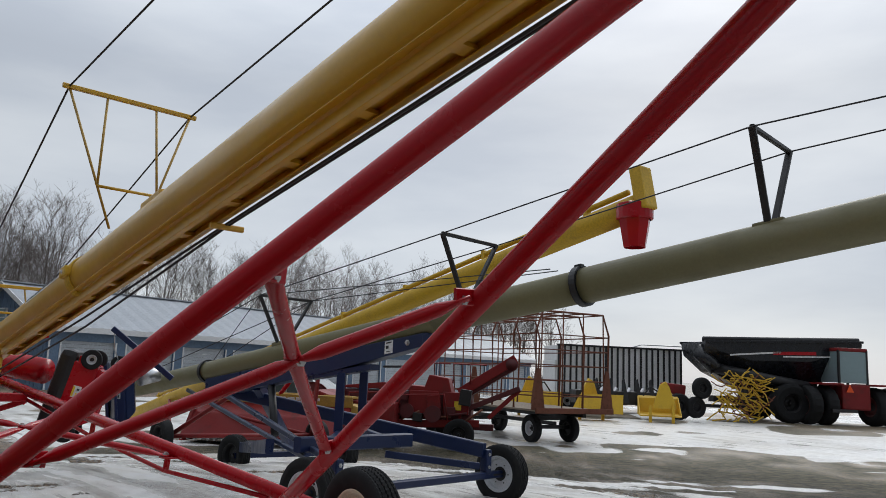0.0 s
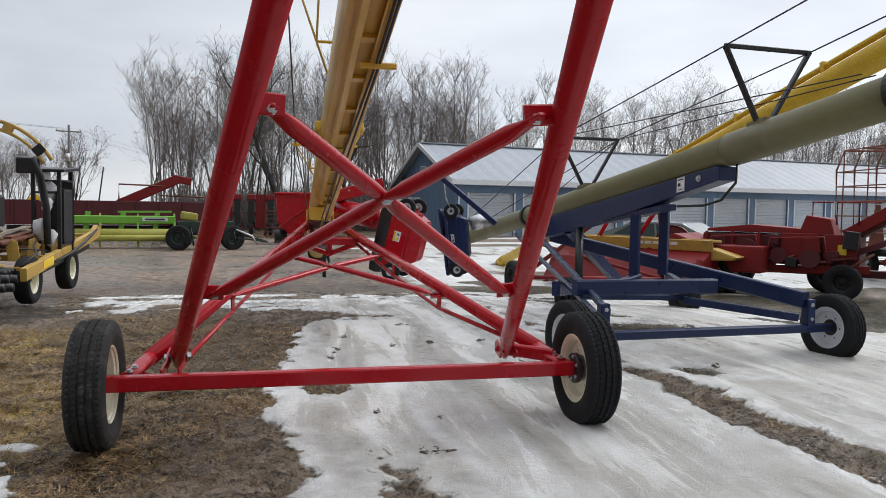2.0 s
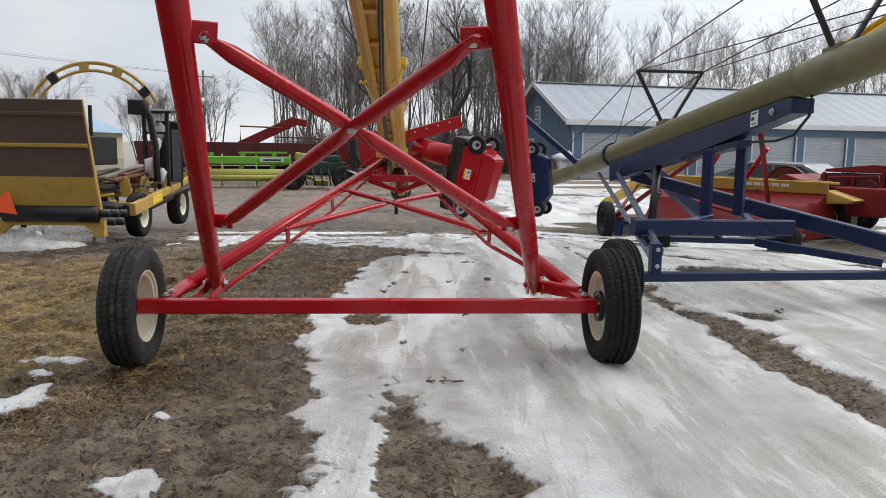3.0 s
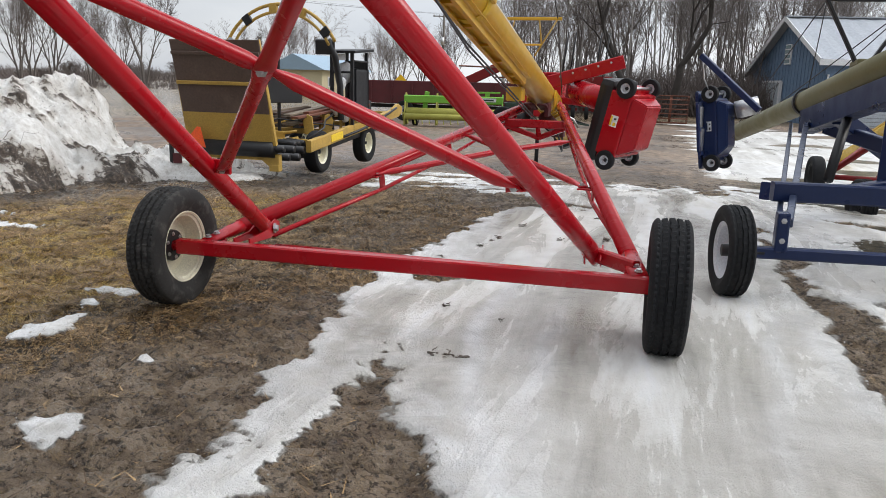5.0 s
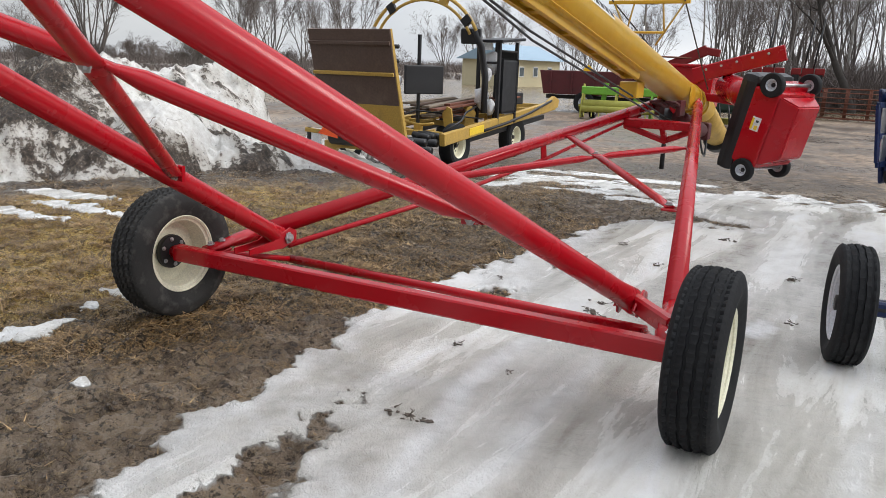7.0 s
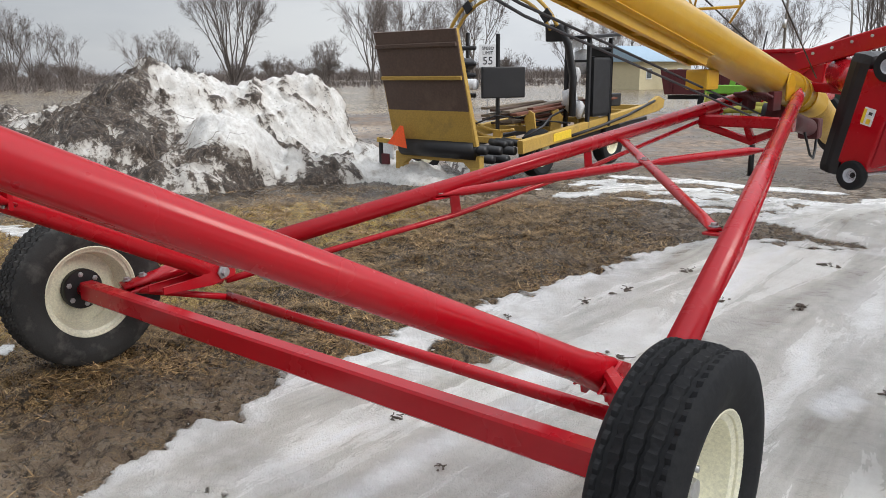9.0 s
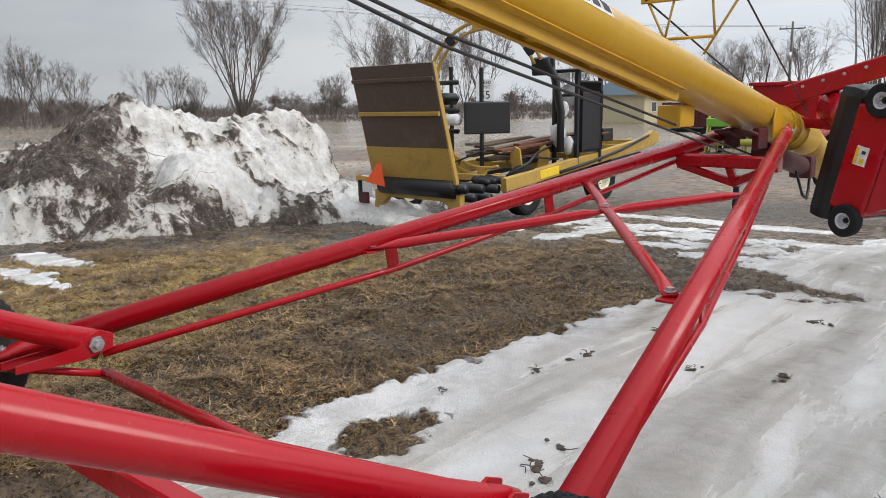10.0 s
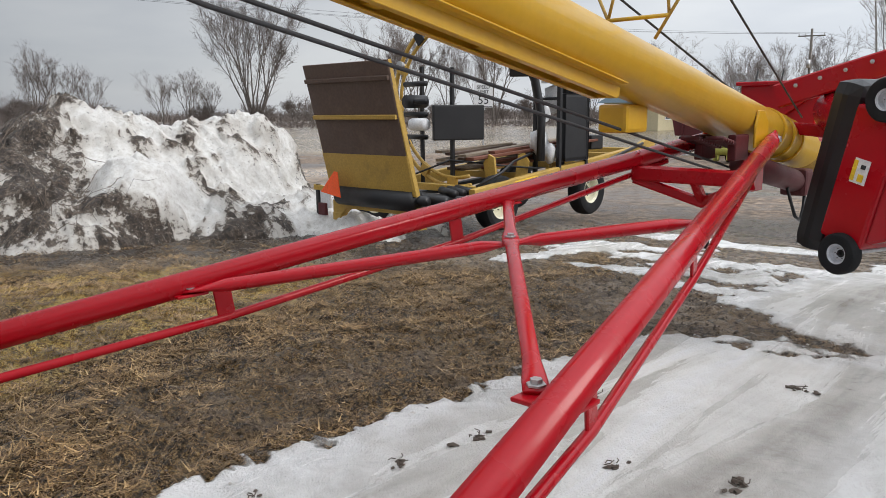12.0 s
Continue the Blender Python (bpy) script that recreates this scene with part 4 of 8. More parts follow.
    k.add("front_web", beam(bl.lerp(br, 0.55) - V(0, 0, 0.03), low, 0.05, 0.05, FF, bev=0.01), RED)
    for s in (-1, 1):
        k.add("arm_bracket", block((0.26, 0.17, 0.014), Matrix.Translation(arm_at(s, 0.87) - V(0, 0, 0.06)) @ Matrix((FF, V(0, 0, 1), UU)).transposed().to_4x4(), 0.005), RED)
        k.add("saddle", prism([(-0.10, -0.17), (0.12, -0.17), (0.10, -0.02), (0.03, 0.05), (-0.06, 0.05), (-0.10, -0.04)], 0.014, Matrix.Translation(T(5.05, s * (R + 0.012), 0.0)) @ Matrix((FF, V(0, 0, 1), UU)).transposed().to_4x4(), bev=0.005), YELLOW)
        k.add("pivot_block", block((0.20, 0.15, 0.05), Matrix.Translation(T(4.85, s * 0.10, -0.20)) @ Matrix((FF, V(0, 0, 1), UU)).transposed().to_4x4(), 0.01), RED_DARK)
    for j in range(10):
        k.add("spring", tube(T(4.58 + 0.035 * j, -0.13, -0.19), T(4.58 + 0.035 * j, -0.02, -0.19), 0.013, 8), RED_DARK)
        k.add("spring", tube(T(4.58 + 0.035 * j, 0.02, -0.19), T(4.58 + 0.035 * j, 0.12, -0.19), 0.013, 8), RED_DARK)
    k.add("drive_shaft", tube(T(5.05, 0.05, -0.27), T(5.95, 0.08, -0.27), 0.078, 22), RED_DARK)
    k.add("gearbox", block((0.16, 0.18, 0.19), Matrix.Translation(T(6.02, 0.08, -0.27)) @ Matrix((FF, UU, V(0, 0, 1))).transposed().to_4x4(), 0.03), RED_DARK)
    k.add("hose", polytube([T(5.75, 0.10, -0.32), T(5.72, 0.14, -0.42), T(5.78, 0.16, -0.53), T(5.9, 0.16, -0.55), T(5.98, 0.15, -0.45), T(6.02, 0.14, -0.33)], 0.012, 8), BLACK)
    k.add("jack", tube(A(0.0, 4.6, 0.80), A(0.0, 4.6, 0.48), 0.022, 10), BLACK)
    for j in range(3):
        k.add("end_collar", lathe([(R + 0.001, -0.015), (R + 0.014, -0.015), (R + 0.014, 0.015), (R + 0.001, 0.015)], axis_matrix(T(5.5 + 0.19 * j), ax), 36, close=True), YELLOW)
    # yellow cover below the tube
    k.add("gear_cover", block((0.22, 0.16, 0.14), Matrix.Translation(T(3.80, -0.08, -0.215)) @ Matrix((FF, UU, V(0, 0, 1))).transposed().to_4x4(), 0.02), YELLOW)
    # intake boot
    k.add("boot", tube(T(6.28), A(0.0, 7.0, 0.66), 0.14, 28, r2=0.135), YELLOW_DULL, label="dull yellow intake end")
    k.add("boot_cap", lathe([(0, 0), (0.15, 0), (0.15, 0.10), (0.11, 0.16), (0, 0.16)], axis_matrix(A(0.0, 7.0, 0.62), A(0.0, 7.0, 0.62) - T(5.85)), 24), BLACK)
    box_m = Matrix.Translation(A(-0.30, 6.8, 1.20)) @ Matrix((UU, FF, V(0, 0, 1))).transposed().to_4x4()
    box_ = k.add("intake_box", prism([(-0.30, 0.27), (0.30, 0.27), (0.26, -0.20), (0.10, -0.30), (-0.12, -0.30), (-0.28, -0.12)], 0.55, box_m @ pose(0, 0, 0, 90, 0, 0), bev=0.02), RED, label="red sheet-metal intake box")
    k.add("box_rim", beam(A(-0.62, 6.5, 1.475), A(0.02, 6.5, 1.475), 0.04, 0.03, bev=0.006), RED, box_)
    k.add("box_brace", beam(A(-0.58, 6.51, 0.98), A(0.0, 6.51, 1.42), 0.02, 0.05, FF, bev=0.005), RED, box_)
    k.add("box_motor", tube(A(-0.62, 6.75, 0.86), A(-0.45, 6.75, 0.86), 0.10, 18), BLACK)
    # cable trestles on the tube
    def trestle(f, half, hi, mid):
        base = T(f - 0.14 * hi, 0, R)
        l, r = T(f, -half, R + hi), T(f, half, R + hi)
        tr = k.add("trestle", beam(l - UU * 0.04, r + UU * 0.04, 0.030, 0.030, bev=0.004), YELLOW, label="yellow cable trestle")
        bl, br = base - UU * 0.10, base + UU * 0.10
        for a, b in ((l, bl), (r, br), (l.lerp(r, 0.3), bl.lerp(l, mid)), (r.lerp(l, 0.3), br.lerp(r, mid))):
            k.add("strut", tube(a, b, 0.008, 8), YELLOW_DULL, tr)
        k.add("strut", tube(bl.lerp(l, mid), br.lerp(r, mid), 0.010, 8), YELLOW, tr)
        k.add("strut", beam(bl - V(0, 0, 0.10), br - V(0, 0, 0.10), 0.03, 0.03), YELLOW, tr)
        return l, r
    l1, r1 = trestle(0.95, 0.40, 0.92, 0.3)
    l2, r2 = trestle(3.80, 0.30, 0.36, 0.3)
    for a, b, sgn in ((l1, l2, -1), (r1, r2, 1)):
        k.add("cable", polytube([T(-10.4, sgn * 0.1, 0.2), a, b, T(5.9, sgn * 0.12, 0.16)], 0.0065, 6), CABLE)
    # hoist cables below the tube
    for q in (0.0, 0.055):
        k.add("hoist_cable", polytube([A(-0.09 + q * 0.4, 5.2, 0.9 - q), A(-0.03 + q * 0.4, 1.45, 1.6 - q), T(-0.5, 0.06 + q * 0.3, -0.21), T(-8, 0.05 + q * 0.3, -0.21)], 0.0075, 6), CABLE)
    k.add("cable_clamp", beam(T(-0.5, -0.02, -0.22), T(-0.5, 0.16, -0.22), 0.03, 0.03), YELLOW)
    return own


red_auger()


# ---- intake hoppers tipped up on end ----
def swing_hopper(name, c, turn, lean, H, Wd, main, belt, rim, label, arm, deep=1.0):
    """c: middle of the hopper; its long side stands upright."""
    own = thing(name, c, label, "auger hopper")
    k = Kit(own)
    m = Matrix.Translation(c) @ pose(0, 0, 0, 0, 0, turn) @ pose(0, 0, 0, 0, lean, 0) @ Matrix.Diagonal((deep, 1, 1, 1))
    # local: x depth (away from the rubber skirt), y width, z along the hopper
    def quadbox(z0, z1, a, b):
        bm = bmesh.new()
        lo = [bm.verts.new(m @ V(x, y, z)) for x, y, z in a]
        hi = [bm.verts.new(m @ V(x, y, z)) for x, y, z in b]
        bm.faces.new(lo[::-1])
        bm.faces.new(hi)
        for i in range(4):
            bm.faces.new((lo[i], lo[(i + 1) % 4], hi[(i + 1) % 4], hi[i]))
        bmesh.ops.bevel(bm, geom=bm.edges[:], offset=0.012, segments=2, affect="EDGES")
        return bm
    h, w = H / 2, Wd / 2
    k.add("hopper_body", block((0.30, Wd, H * 0.80), m @ pose(0.06, 0, 0), 0.018), main)
    k.add("hopper_floor", quadbox(0, 0, [(0.21, -w * 0.95, -h * 0.74), (0.21, w * 0.95, -h * 0.74), (0.21, w * 0.95, h * 0.74), (0.21, -w * 0.95, h * 0.74)], [(0.38, -w * 0.6, -h * 0.5), (0.38, w * 0.6, -h * 0.5), (0.38, w * 0.6, h * 0.62), (0.38, -w * 0.6, h * 0.62)]), main)
    k.add("rib", block((0.03, 0.03, H * 0.6), m @ pose(0.30, -w * 0.5, 0), 0.006), main)
    k.add("rubber_skirt", block((0.22 if main is RED else 0.08, Wd * 1.04, H * 1.06), m @ pose(-0.16, 0, -0.01, 0, -2, 0), 0.075 if main is RED else 0.035), belt)
    k.add("end_bracket", block((0.16, Wd * 0.96, 0.07), m @ pose(0.03, 0, h * 0.86), 0.01), main)
    k.add("end_bracket", block((0.16, Wd * 0.96, 0.07), m @ pose(0.03, 0, -h * 0.86), 0.01), main)
    for z in (-h * 0.92, h * 0.92):
        for y in (-w * 1.02, w * 1.02):
            d = (m.to_3x3() @ V(0, math.copysign(1, y), 0))
            wheel(k, m @ V(0.10, y, z), d, 0.105, 0.075, 0.05, rim, tread="slick", seg=36)
        k.add("caster_axle", tube(m @ V(0.10, -w, z), m @ V(0.10, w, z), 0.016, 10), STEEL)
    if main is not RED:
        for z in (-h * 0.28, h * 0.3):
            k.add("sheet_panel", block((0.03, 0.26, H * 0.3), m @ pose(-0.02, -w - 0.12, z, 0, 8, 20), 0.006), STEEL, label="bare galvanised sheet")
        for z in (-h * 0.62, 0.0, h * 0.66):
            k.add("side_bar", block((0.05, 0.40, 0.055), m @ pose(0.0, -w - 0.19, z, 0, 0, 20), 0.006), main)
        k.add("side_bar", block((0.05, 0.06, H * 0.62), m @ pose(0.06, -w - 0.37, 0.02), 0.006), main)
        k.add("spout_tube", tube(m @ V(0.45, 0.05, h * 0.45), m @ V(0.85, 0.15, h * 0.55), 0.11, 18), STEEL)
    lab = k.add("warning_label", block((0.10, 0.004, 0.12), m @ pose(0.06, -w - 0.003, 0.03), 0.0), WHITE)
    k.add("label_bar", block((0.025, 0.004, 0.10), m @ pose(0.022, -w - 0.006, 0.03), 0.0), LABEL_YELLOW if main is RED else NAVY, lab)
    k.add("label_bar", block((0.035, 0.004, 0.035), m @ pose(0.075, -w - 0.006, 0.0), 0.0), LABEL_YELLOW if main is RED else LABEL_INK, lab)
    k.add("label_bar", block((0.03, 0.004, 0.02), m @ pose(0.075, -w - 0.006, 0.055), 0.0), LABEL_INK, lab)
    if arm:
        p, q = arm
        k.add("swing_arm", beam(p, q, 0.07, 0.16, bev=0.01), main)
        k.add("swing_arm", beam(p - V(0, 0, 0.2), q - V(0.1, 0, 0.55), 0.06, 0.08, bev=0.01), main)
        k.add("hopper_auger", tube(V(-4.45, 9.05, 1.16), V(-5.25, 9.35, 1.26), 0.14, 24), main)
        for j in range(5):
            bolt(k, Vector(p).lerp(Vector(q), 0.15 + 0.17 * j) + V(0.03, -0.04, 0.03), V(0.6, -0.7, 0), 0.009)
    return own


swing_hopper("swing_hopper", V(-4.0, 8.82, 0.955), 18, 14, 0.84, 0.60, RED, BLACK, RIM_WHITE, "red auger intake hopper tipped upright with a black rubber skirt", (V(-5.45, 9.05, 1.36), V(-4.75, 9.60, 1.62)), 0.82)
swing_hopper("swing_hopper", V(-4.36, 10.86, 0.835), 18, -7, 0.92, 0.46, NAVY, NAVY, RIM_WHITE, "dark blue auger intake hopper tipped upright on small wheels", None, 0.62)


# ---- olive and blue grain auger ----
def O(s, du=0.0, dz=0.0):
    """A point beside the axis of the olive tube, s metres from the intake."""
    a, b = V(-5.15, 12.85, 0.80), V(3.01, 4.90, 2.50)
    d = (b - a).normalized()
    return a + d * s + V(0.69, 0.72, 0) * du + V(0, 0, dz)


def olive_auger():
    own = thing("grain_auger", on(-0.2, 7.95), "olive green grain auger on a dark blue wheeled frame", "grain auger")
    k = Kit(own)
    R = 0.135
    k.add("tube", tube(O(-1.2), O(7.12), R * 0.96, 32), OLIVE, label="olive green lower tube")
    k.add("tube", tube(O(7.12), O(8.8), R * 1.06, 32), OLIVE, label="olive green middle tube")
    k.add("tube", tube(O(8.8), O(15.5), R * 1.12, 32), OLIVE, label="olive green upper tube")
    ax = (O(5) - O(0)).normalized()
    k.add("flange", lathe([(R, -0.03), (R + 0.04, -0.03), (R + 0.04, 0.03), (R, 0.03)], axis_matrix(O(8.8), ax), 28, close=True), BLACK, label="dark bolted collar")
    k.add("collar_bracket", block((0.07, 0.06, 0.06), Matrix.Translation(O(8.78, -0.03, R + 0.02)) @ Matrix((ax, V(0.69, 0.72, 0), V(0, 0, 1))).transposed().to_4x4(), 0.01), BLACK)
    k.add("clamp", lathe([(R + 0.002, -0.03), (R + 0.022, -0.03), (R + 0.022, 0.03), (R + 0.002, 0.03)], axis_matrix(O(2.78), ax), 28, close=True), BLACK)
    # blue box beam under the tube, shallower towards its upper end
    up = (V(0, 0, 1) - ax * ax.z).normalized()
    mb = Matrix.Translation(O(0)) @ Matrix((ax, up, ax.cross(up))).transposed().to_4x4()
    bb = k.add("track_beam", prism([(2.85, -0.11), (7.0, -0.12), (7.0, -0.25), (5.4, -0.33), (2.85, -0.37)], 0.17, mb, bev=0.01), NAVY, label="dark blue box beam")
    k.add("beam_end", block((0.08, 0.19, 0.12), Matrix.Translation(O(7.03, 0, -0.195)) @ Matrix((ax, V(0.69, 0.72, 0), V(0, 0, 1))).transposed().to_4x4(), 0.01), NAVY, bb)
    side = -V(0.69, 0.72, 0)
    c = O(6.5, -0.088, -0.195)
    ms = Matrix.Translation(c) @ Matrix((ax, V(0, 0, 1), side)).transposed().to_4x4()
    lab = k.add("label", block((0.12, 0.13, 0.004), ms, 0), WHITE, bb)
    for j, (x, y, w, h) in enumerate(((0, 0.045, 0.08, 0.012), (-0.02, 0.0, 0.04, 0.03), (0, -0.045, 0.06, 0.008))):
        k.add("label_bar", block((w, h, 0.003), ms @ pose(x, y, 0.004), 0), LABEL_INK, bb)
    bolt(k, O(6.78, -0.09, -0.19), side, 0.02, bb)
    k.add("hose", polytube([O(7.2, -0.02, -0.12), O(7.22, -0.04, -0.30), O(7.05, -0.05, -0.42), O(6.8, -0.05, -0.43), O(6.4, -0.05, -0.38)], 0.012, 8), BLACK)
    # wheels and axle
    wn, wf = V(-1.12, 6.86, 0.305), V(0.66, 9.03, 0.26)
    ad = (wf - wn).normalized()
    wheel(k, wn, -ad, 0.30, 0.165, 0.185, RIM_WHITE)
    wheel(k, wf, ad, 0.315, 0.18, 0.19, RIM_WHITE)
    k.add("axle", beam(wn, wf, 0.075, 0.075, bev=0.01), NAVY, label="dark blue axle beam")
    for c, d in ((wn, -ad), (wf, ad)):
        k.add("spindle", tube(c - d * 0.2, c + d * 0.06, 0.04, 12), BLACK)
        k.add("knee", block((0.10, 0.26, 0.08), Matrix.Translation(c - d * 0.30 + V(0, 0, 0.14)) @ Matrix((V(-0.69, 0.72, 0), V(0, 0, 1), V(0.72, 0.69, 0))).transposed().to_4x4(), 0.015), NAVY)
        for q in (-0.05, 0.08):
            bolt(k, c - d * 0.30 + V(0, 0, 0.14 + q) + V(0.69, -0.72, 0) * 0.052, V(0.69, -0.72, 0), 0.012)
    fw = V(-0.66, 0.75, 0)
    # near-side twin struts up to the tube, far-side arm to the rear frame
    nb, fb = wn + ad * 0.34 + V(0, 0, 0.20), wf - ad * 0.34 + V(0, 0, 0.20)
    k.add("lift_arm", beam(nb, O(3.25, -0.10, -0.30), 0.05, 0.055), NAVY_SHEEN)
    k.add("lift_arm", beam(nb - V(0.05, 0.04, 0.05), O(2.3, -0.02, -0.20), 0.04, 0.045), NAVY_SHEEN)
    # the long horizontal frame
    k.add("frame_beam", beam(V(-1.36, 7.61, 0.62), V(-0.36, 8.80, 0.60), 0.10, 0.14, bev=0.012), NAVY)
    for p0, p1 in ((V(-1.1, 7.95, 0.60), V(-1.1, 8.78, 0.62)), (V(-0.62, 8.52, 0.60), V(-0.86, 9.06, 0.62))):
        k.add("frame_stub", beam(p0, p1, 0.08, 0.12, bev=0.01), NAVY)
    k.add("lift_arm", beam(O(3.3, 0.10, -0.33), fb + V(0, 0, 0.06), 0.08, 0.15, bev=0.01), NAVY)
    k.add("frame_arm", beam(V(-0.60, 8.56, 0.47), fb + V(-0.05, -0.04, -0.10), 0.06, 0.07), NAVY)
    for p, s in ((V(-1.12, 8.71, 0.66), 5.3), (V(-0.90, 8.99, 0.67), 5.6)):
        k.add("post", beam(p, V(p.x, p.y, O(s).z - 0.30), 0.09, 0.09), NAVY)
    k.add("post_head", beam(O(5.0, 0, -0.34), O(6.2, 0, -0.36), 0.14, 0.06), NAVY)
    k.add("ram", tube(V(-1.9, 9.3, 0.55), O(4.3, 0, -0.28), 0.045, 12), BLACK)
    # rear pair of small wheels on a cross beam
    r1, r2 = V(-3.05, 12.2, -0.03), V(-1.55, 13.35, -0.05)
    for c, d in ((r1, -ad), (r2, ad)):
        wheel(k, c, d, 0.31, 0.18, 0.18, BLACK)
    k.add("rear_axle", beam(r1, r2, 0.08, 0.08), NAVY)
    k.add("rear_arm", beam(V(-0.85, 9.05, 0.55), r2 + V(-0.1, -0.1, 0.12), 0.08, 0.14), NAVY)
    k.add("rear_arm", beam(V(-1.7, 8.05, 0.55), r1 + V(0.1, 0, 0.12), 0.08, 0.14), NAVY)
    k.add("rear_arm", beam(r1.lerp(r2, 0.5) + V(0, 0, 0.1), O(4.0, 0, -0.30), 0.09, 0.16), NAVY)
    # trestles and cables
    tops = []
    for s, half, hi in ((4.47, 0.38, 0.55), (7.48, 0.40, 0.57), (10.38, 0.37, 0.62)):
        base = O(s, 0, R)
        l, r = O(s + 0.02, -half, R + hi), O(s + 0.02, half, R + hi)
        tr = k.add("trestle", beam(l, r, 0.035, 0.035), BLACK, label="dark steel cable trestle")
        k.add("strut", beam(l, base - V(0.69, 0.72, 0) * 0.06, 0.05, 0.03), BLACK, tr)
        k.add("strut", beam(r, base + V(0.69, 0.72, 0) * 0.06, 0.05, 0.03), BLACK, tr)
        k.add("saddle", block((0.22, 0.16, 0.05), Matrix.Translation(O(s, 0, R - 0.005)) @ Matrix((ax, V(0.69, 0.72, 0), V(0, 0, 1))).transposed().to_4x4(), 0.01), OLIVE, tr)
        tops.append((l, r))
    for i, sg in ((0, -1), (1, 1)):
        k.add("cable", polytube([O(-0.5, 0.1 * sg, 0.1)] + [t[i] for t in tops] + [O(15.4, 0.1 * sg, 0.3)], 0.006, 6), CABLE)
        k.add("stay_cable", polytube([O(3.0, 0.06 * sg, 0.12), tops[0][i], O(8.5, 0.06 * sg, 0.2)], 0.005, 6), CABLE)
    k.add("hook_arm", beam(V(-3.55, 10.6, 1.10), V(-4.35, 10.5, 1.72), 0.06, 0.07), NAVY)
    k.add("chain", polytube([V(-4.33, 10.5, 1.70), V(-4.32, 10.55, 1.45), V(-4.28, 10.62, 1.30)], 0.008, 6), STEEL)
    return own


olive_auger()


# ---- yellow auger behind ----
def far_auger():
    a, b = V(-8.3, 21.4, -0.22), V(1.915, 8.05, 3.11)
    own = thing("grain_auger", on(-5.9, 17.5), "long yellow grain auger with a red discharge spout", "grain auger")
    k = Kit(own)
    k.add("tube", tube(a, b, 0.13, 28), YELLOW_BRIGHT)
    d = (b - a).normalized()
    _, s, u = frame_of(a, b)
    k.add("drive_line", tube(a.lerp(b, 0.15) + u * 0.19, b + u * 0.19 - d * 0.1, 0.032, 12), YELLOW_BRIGHT)
    for i in range(9):
        c = a.lerp(b, 0.16 + 0.1 * i)
        k.add("bearing_clamp", block((0.05, 0.09, 0.24), Matrix.Translation(c + u * 0.12) @ Matrix((d, s, u)).transposed().to_4x4(), 0.008), YELLOW_BRIGHT)
    k.add("gearbox", block((0.14, 0.2, 0.46), Matrix.Translation(b + u * 0.16 + d * 0.08) @ Matrix((d, s, u)).transposed().to_4x4(), 0.02), YELLOW_BRIGHT)
    c = b + d * -0.06
    k.add("spout_collar", lathe([(0.17, 0.06), (0.19, 0.05), (0.19, -0.10), (0.17, -0.11)], Matrix.Translation(c + V(0, 0, -0.02)), 20, close=True), RED)
    k.add("spout", lathe([(0.17, -0.02), (0.175, -0.06), (0.115, -0.42), (0.11, -0.42), (0.16, -0.05)], Matrix.Translation(c), 8), RED, label="red discharge spout")
    k.add("intake_cage", tube(a, a - d * 0.5, 0.15, 14), YELLOW_BRIGHT)
    k.add("intake_foot", tube(a - d * 0.45, a - d * 0.75, 0.13, 12), RED)
    for sg in (-1, 1):
        k.add("leg", tube(a.lerp(b, 0.62), on(-3.6 + 1.1 * sg, 15.2 + 1.0 * sg, 0.35), 0.04, 12), RED_DULL)
        wheel(k, on(-3.6 + 1.2 * sg, 15.2 + 1.1 * sg, 0.33), V(0.74 * sg, 0.67 * sg, 0), 0.33, 0.2, 0.2, BLACK, tread="slick", seg=40)
        k.add("lower_arm", tube(on(-3.6 + 1.1 * sg, 15.2 + 1.0 * sg, 0.35), a.lerp(b, 0.2), 0.035, 12), RED_DULL)
    k.add("axle", tube(on(-4.7, 14.2, 0.35), on(-2.5, 16.2, 0.35), 0.04, 12), RED_DULL)
    return own


far_auger()


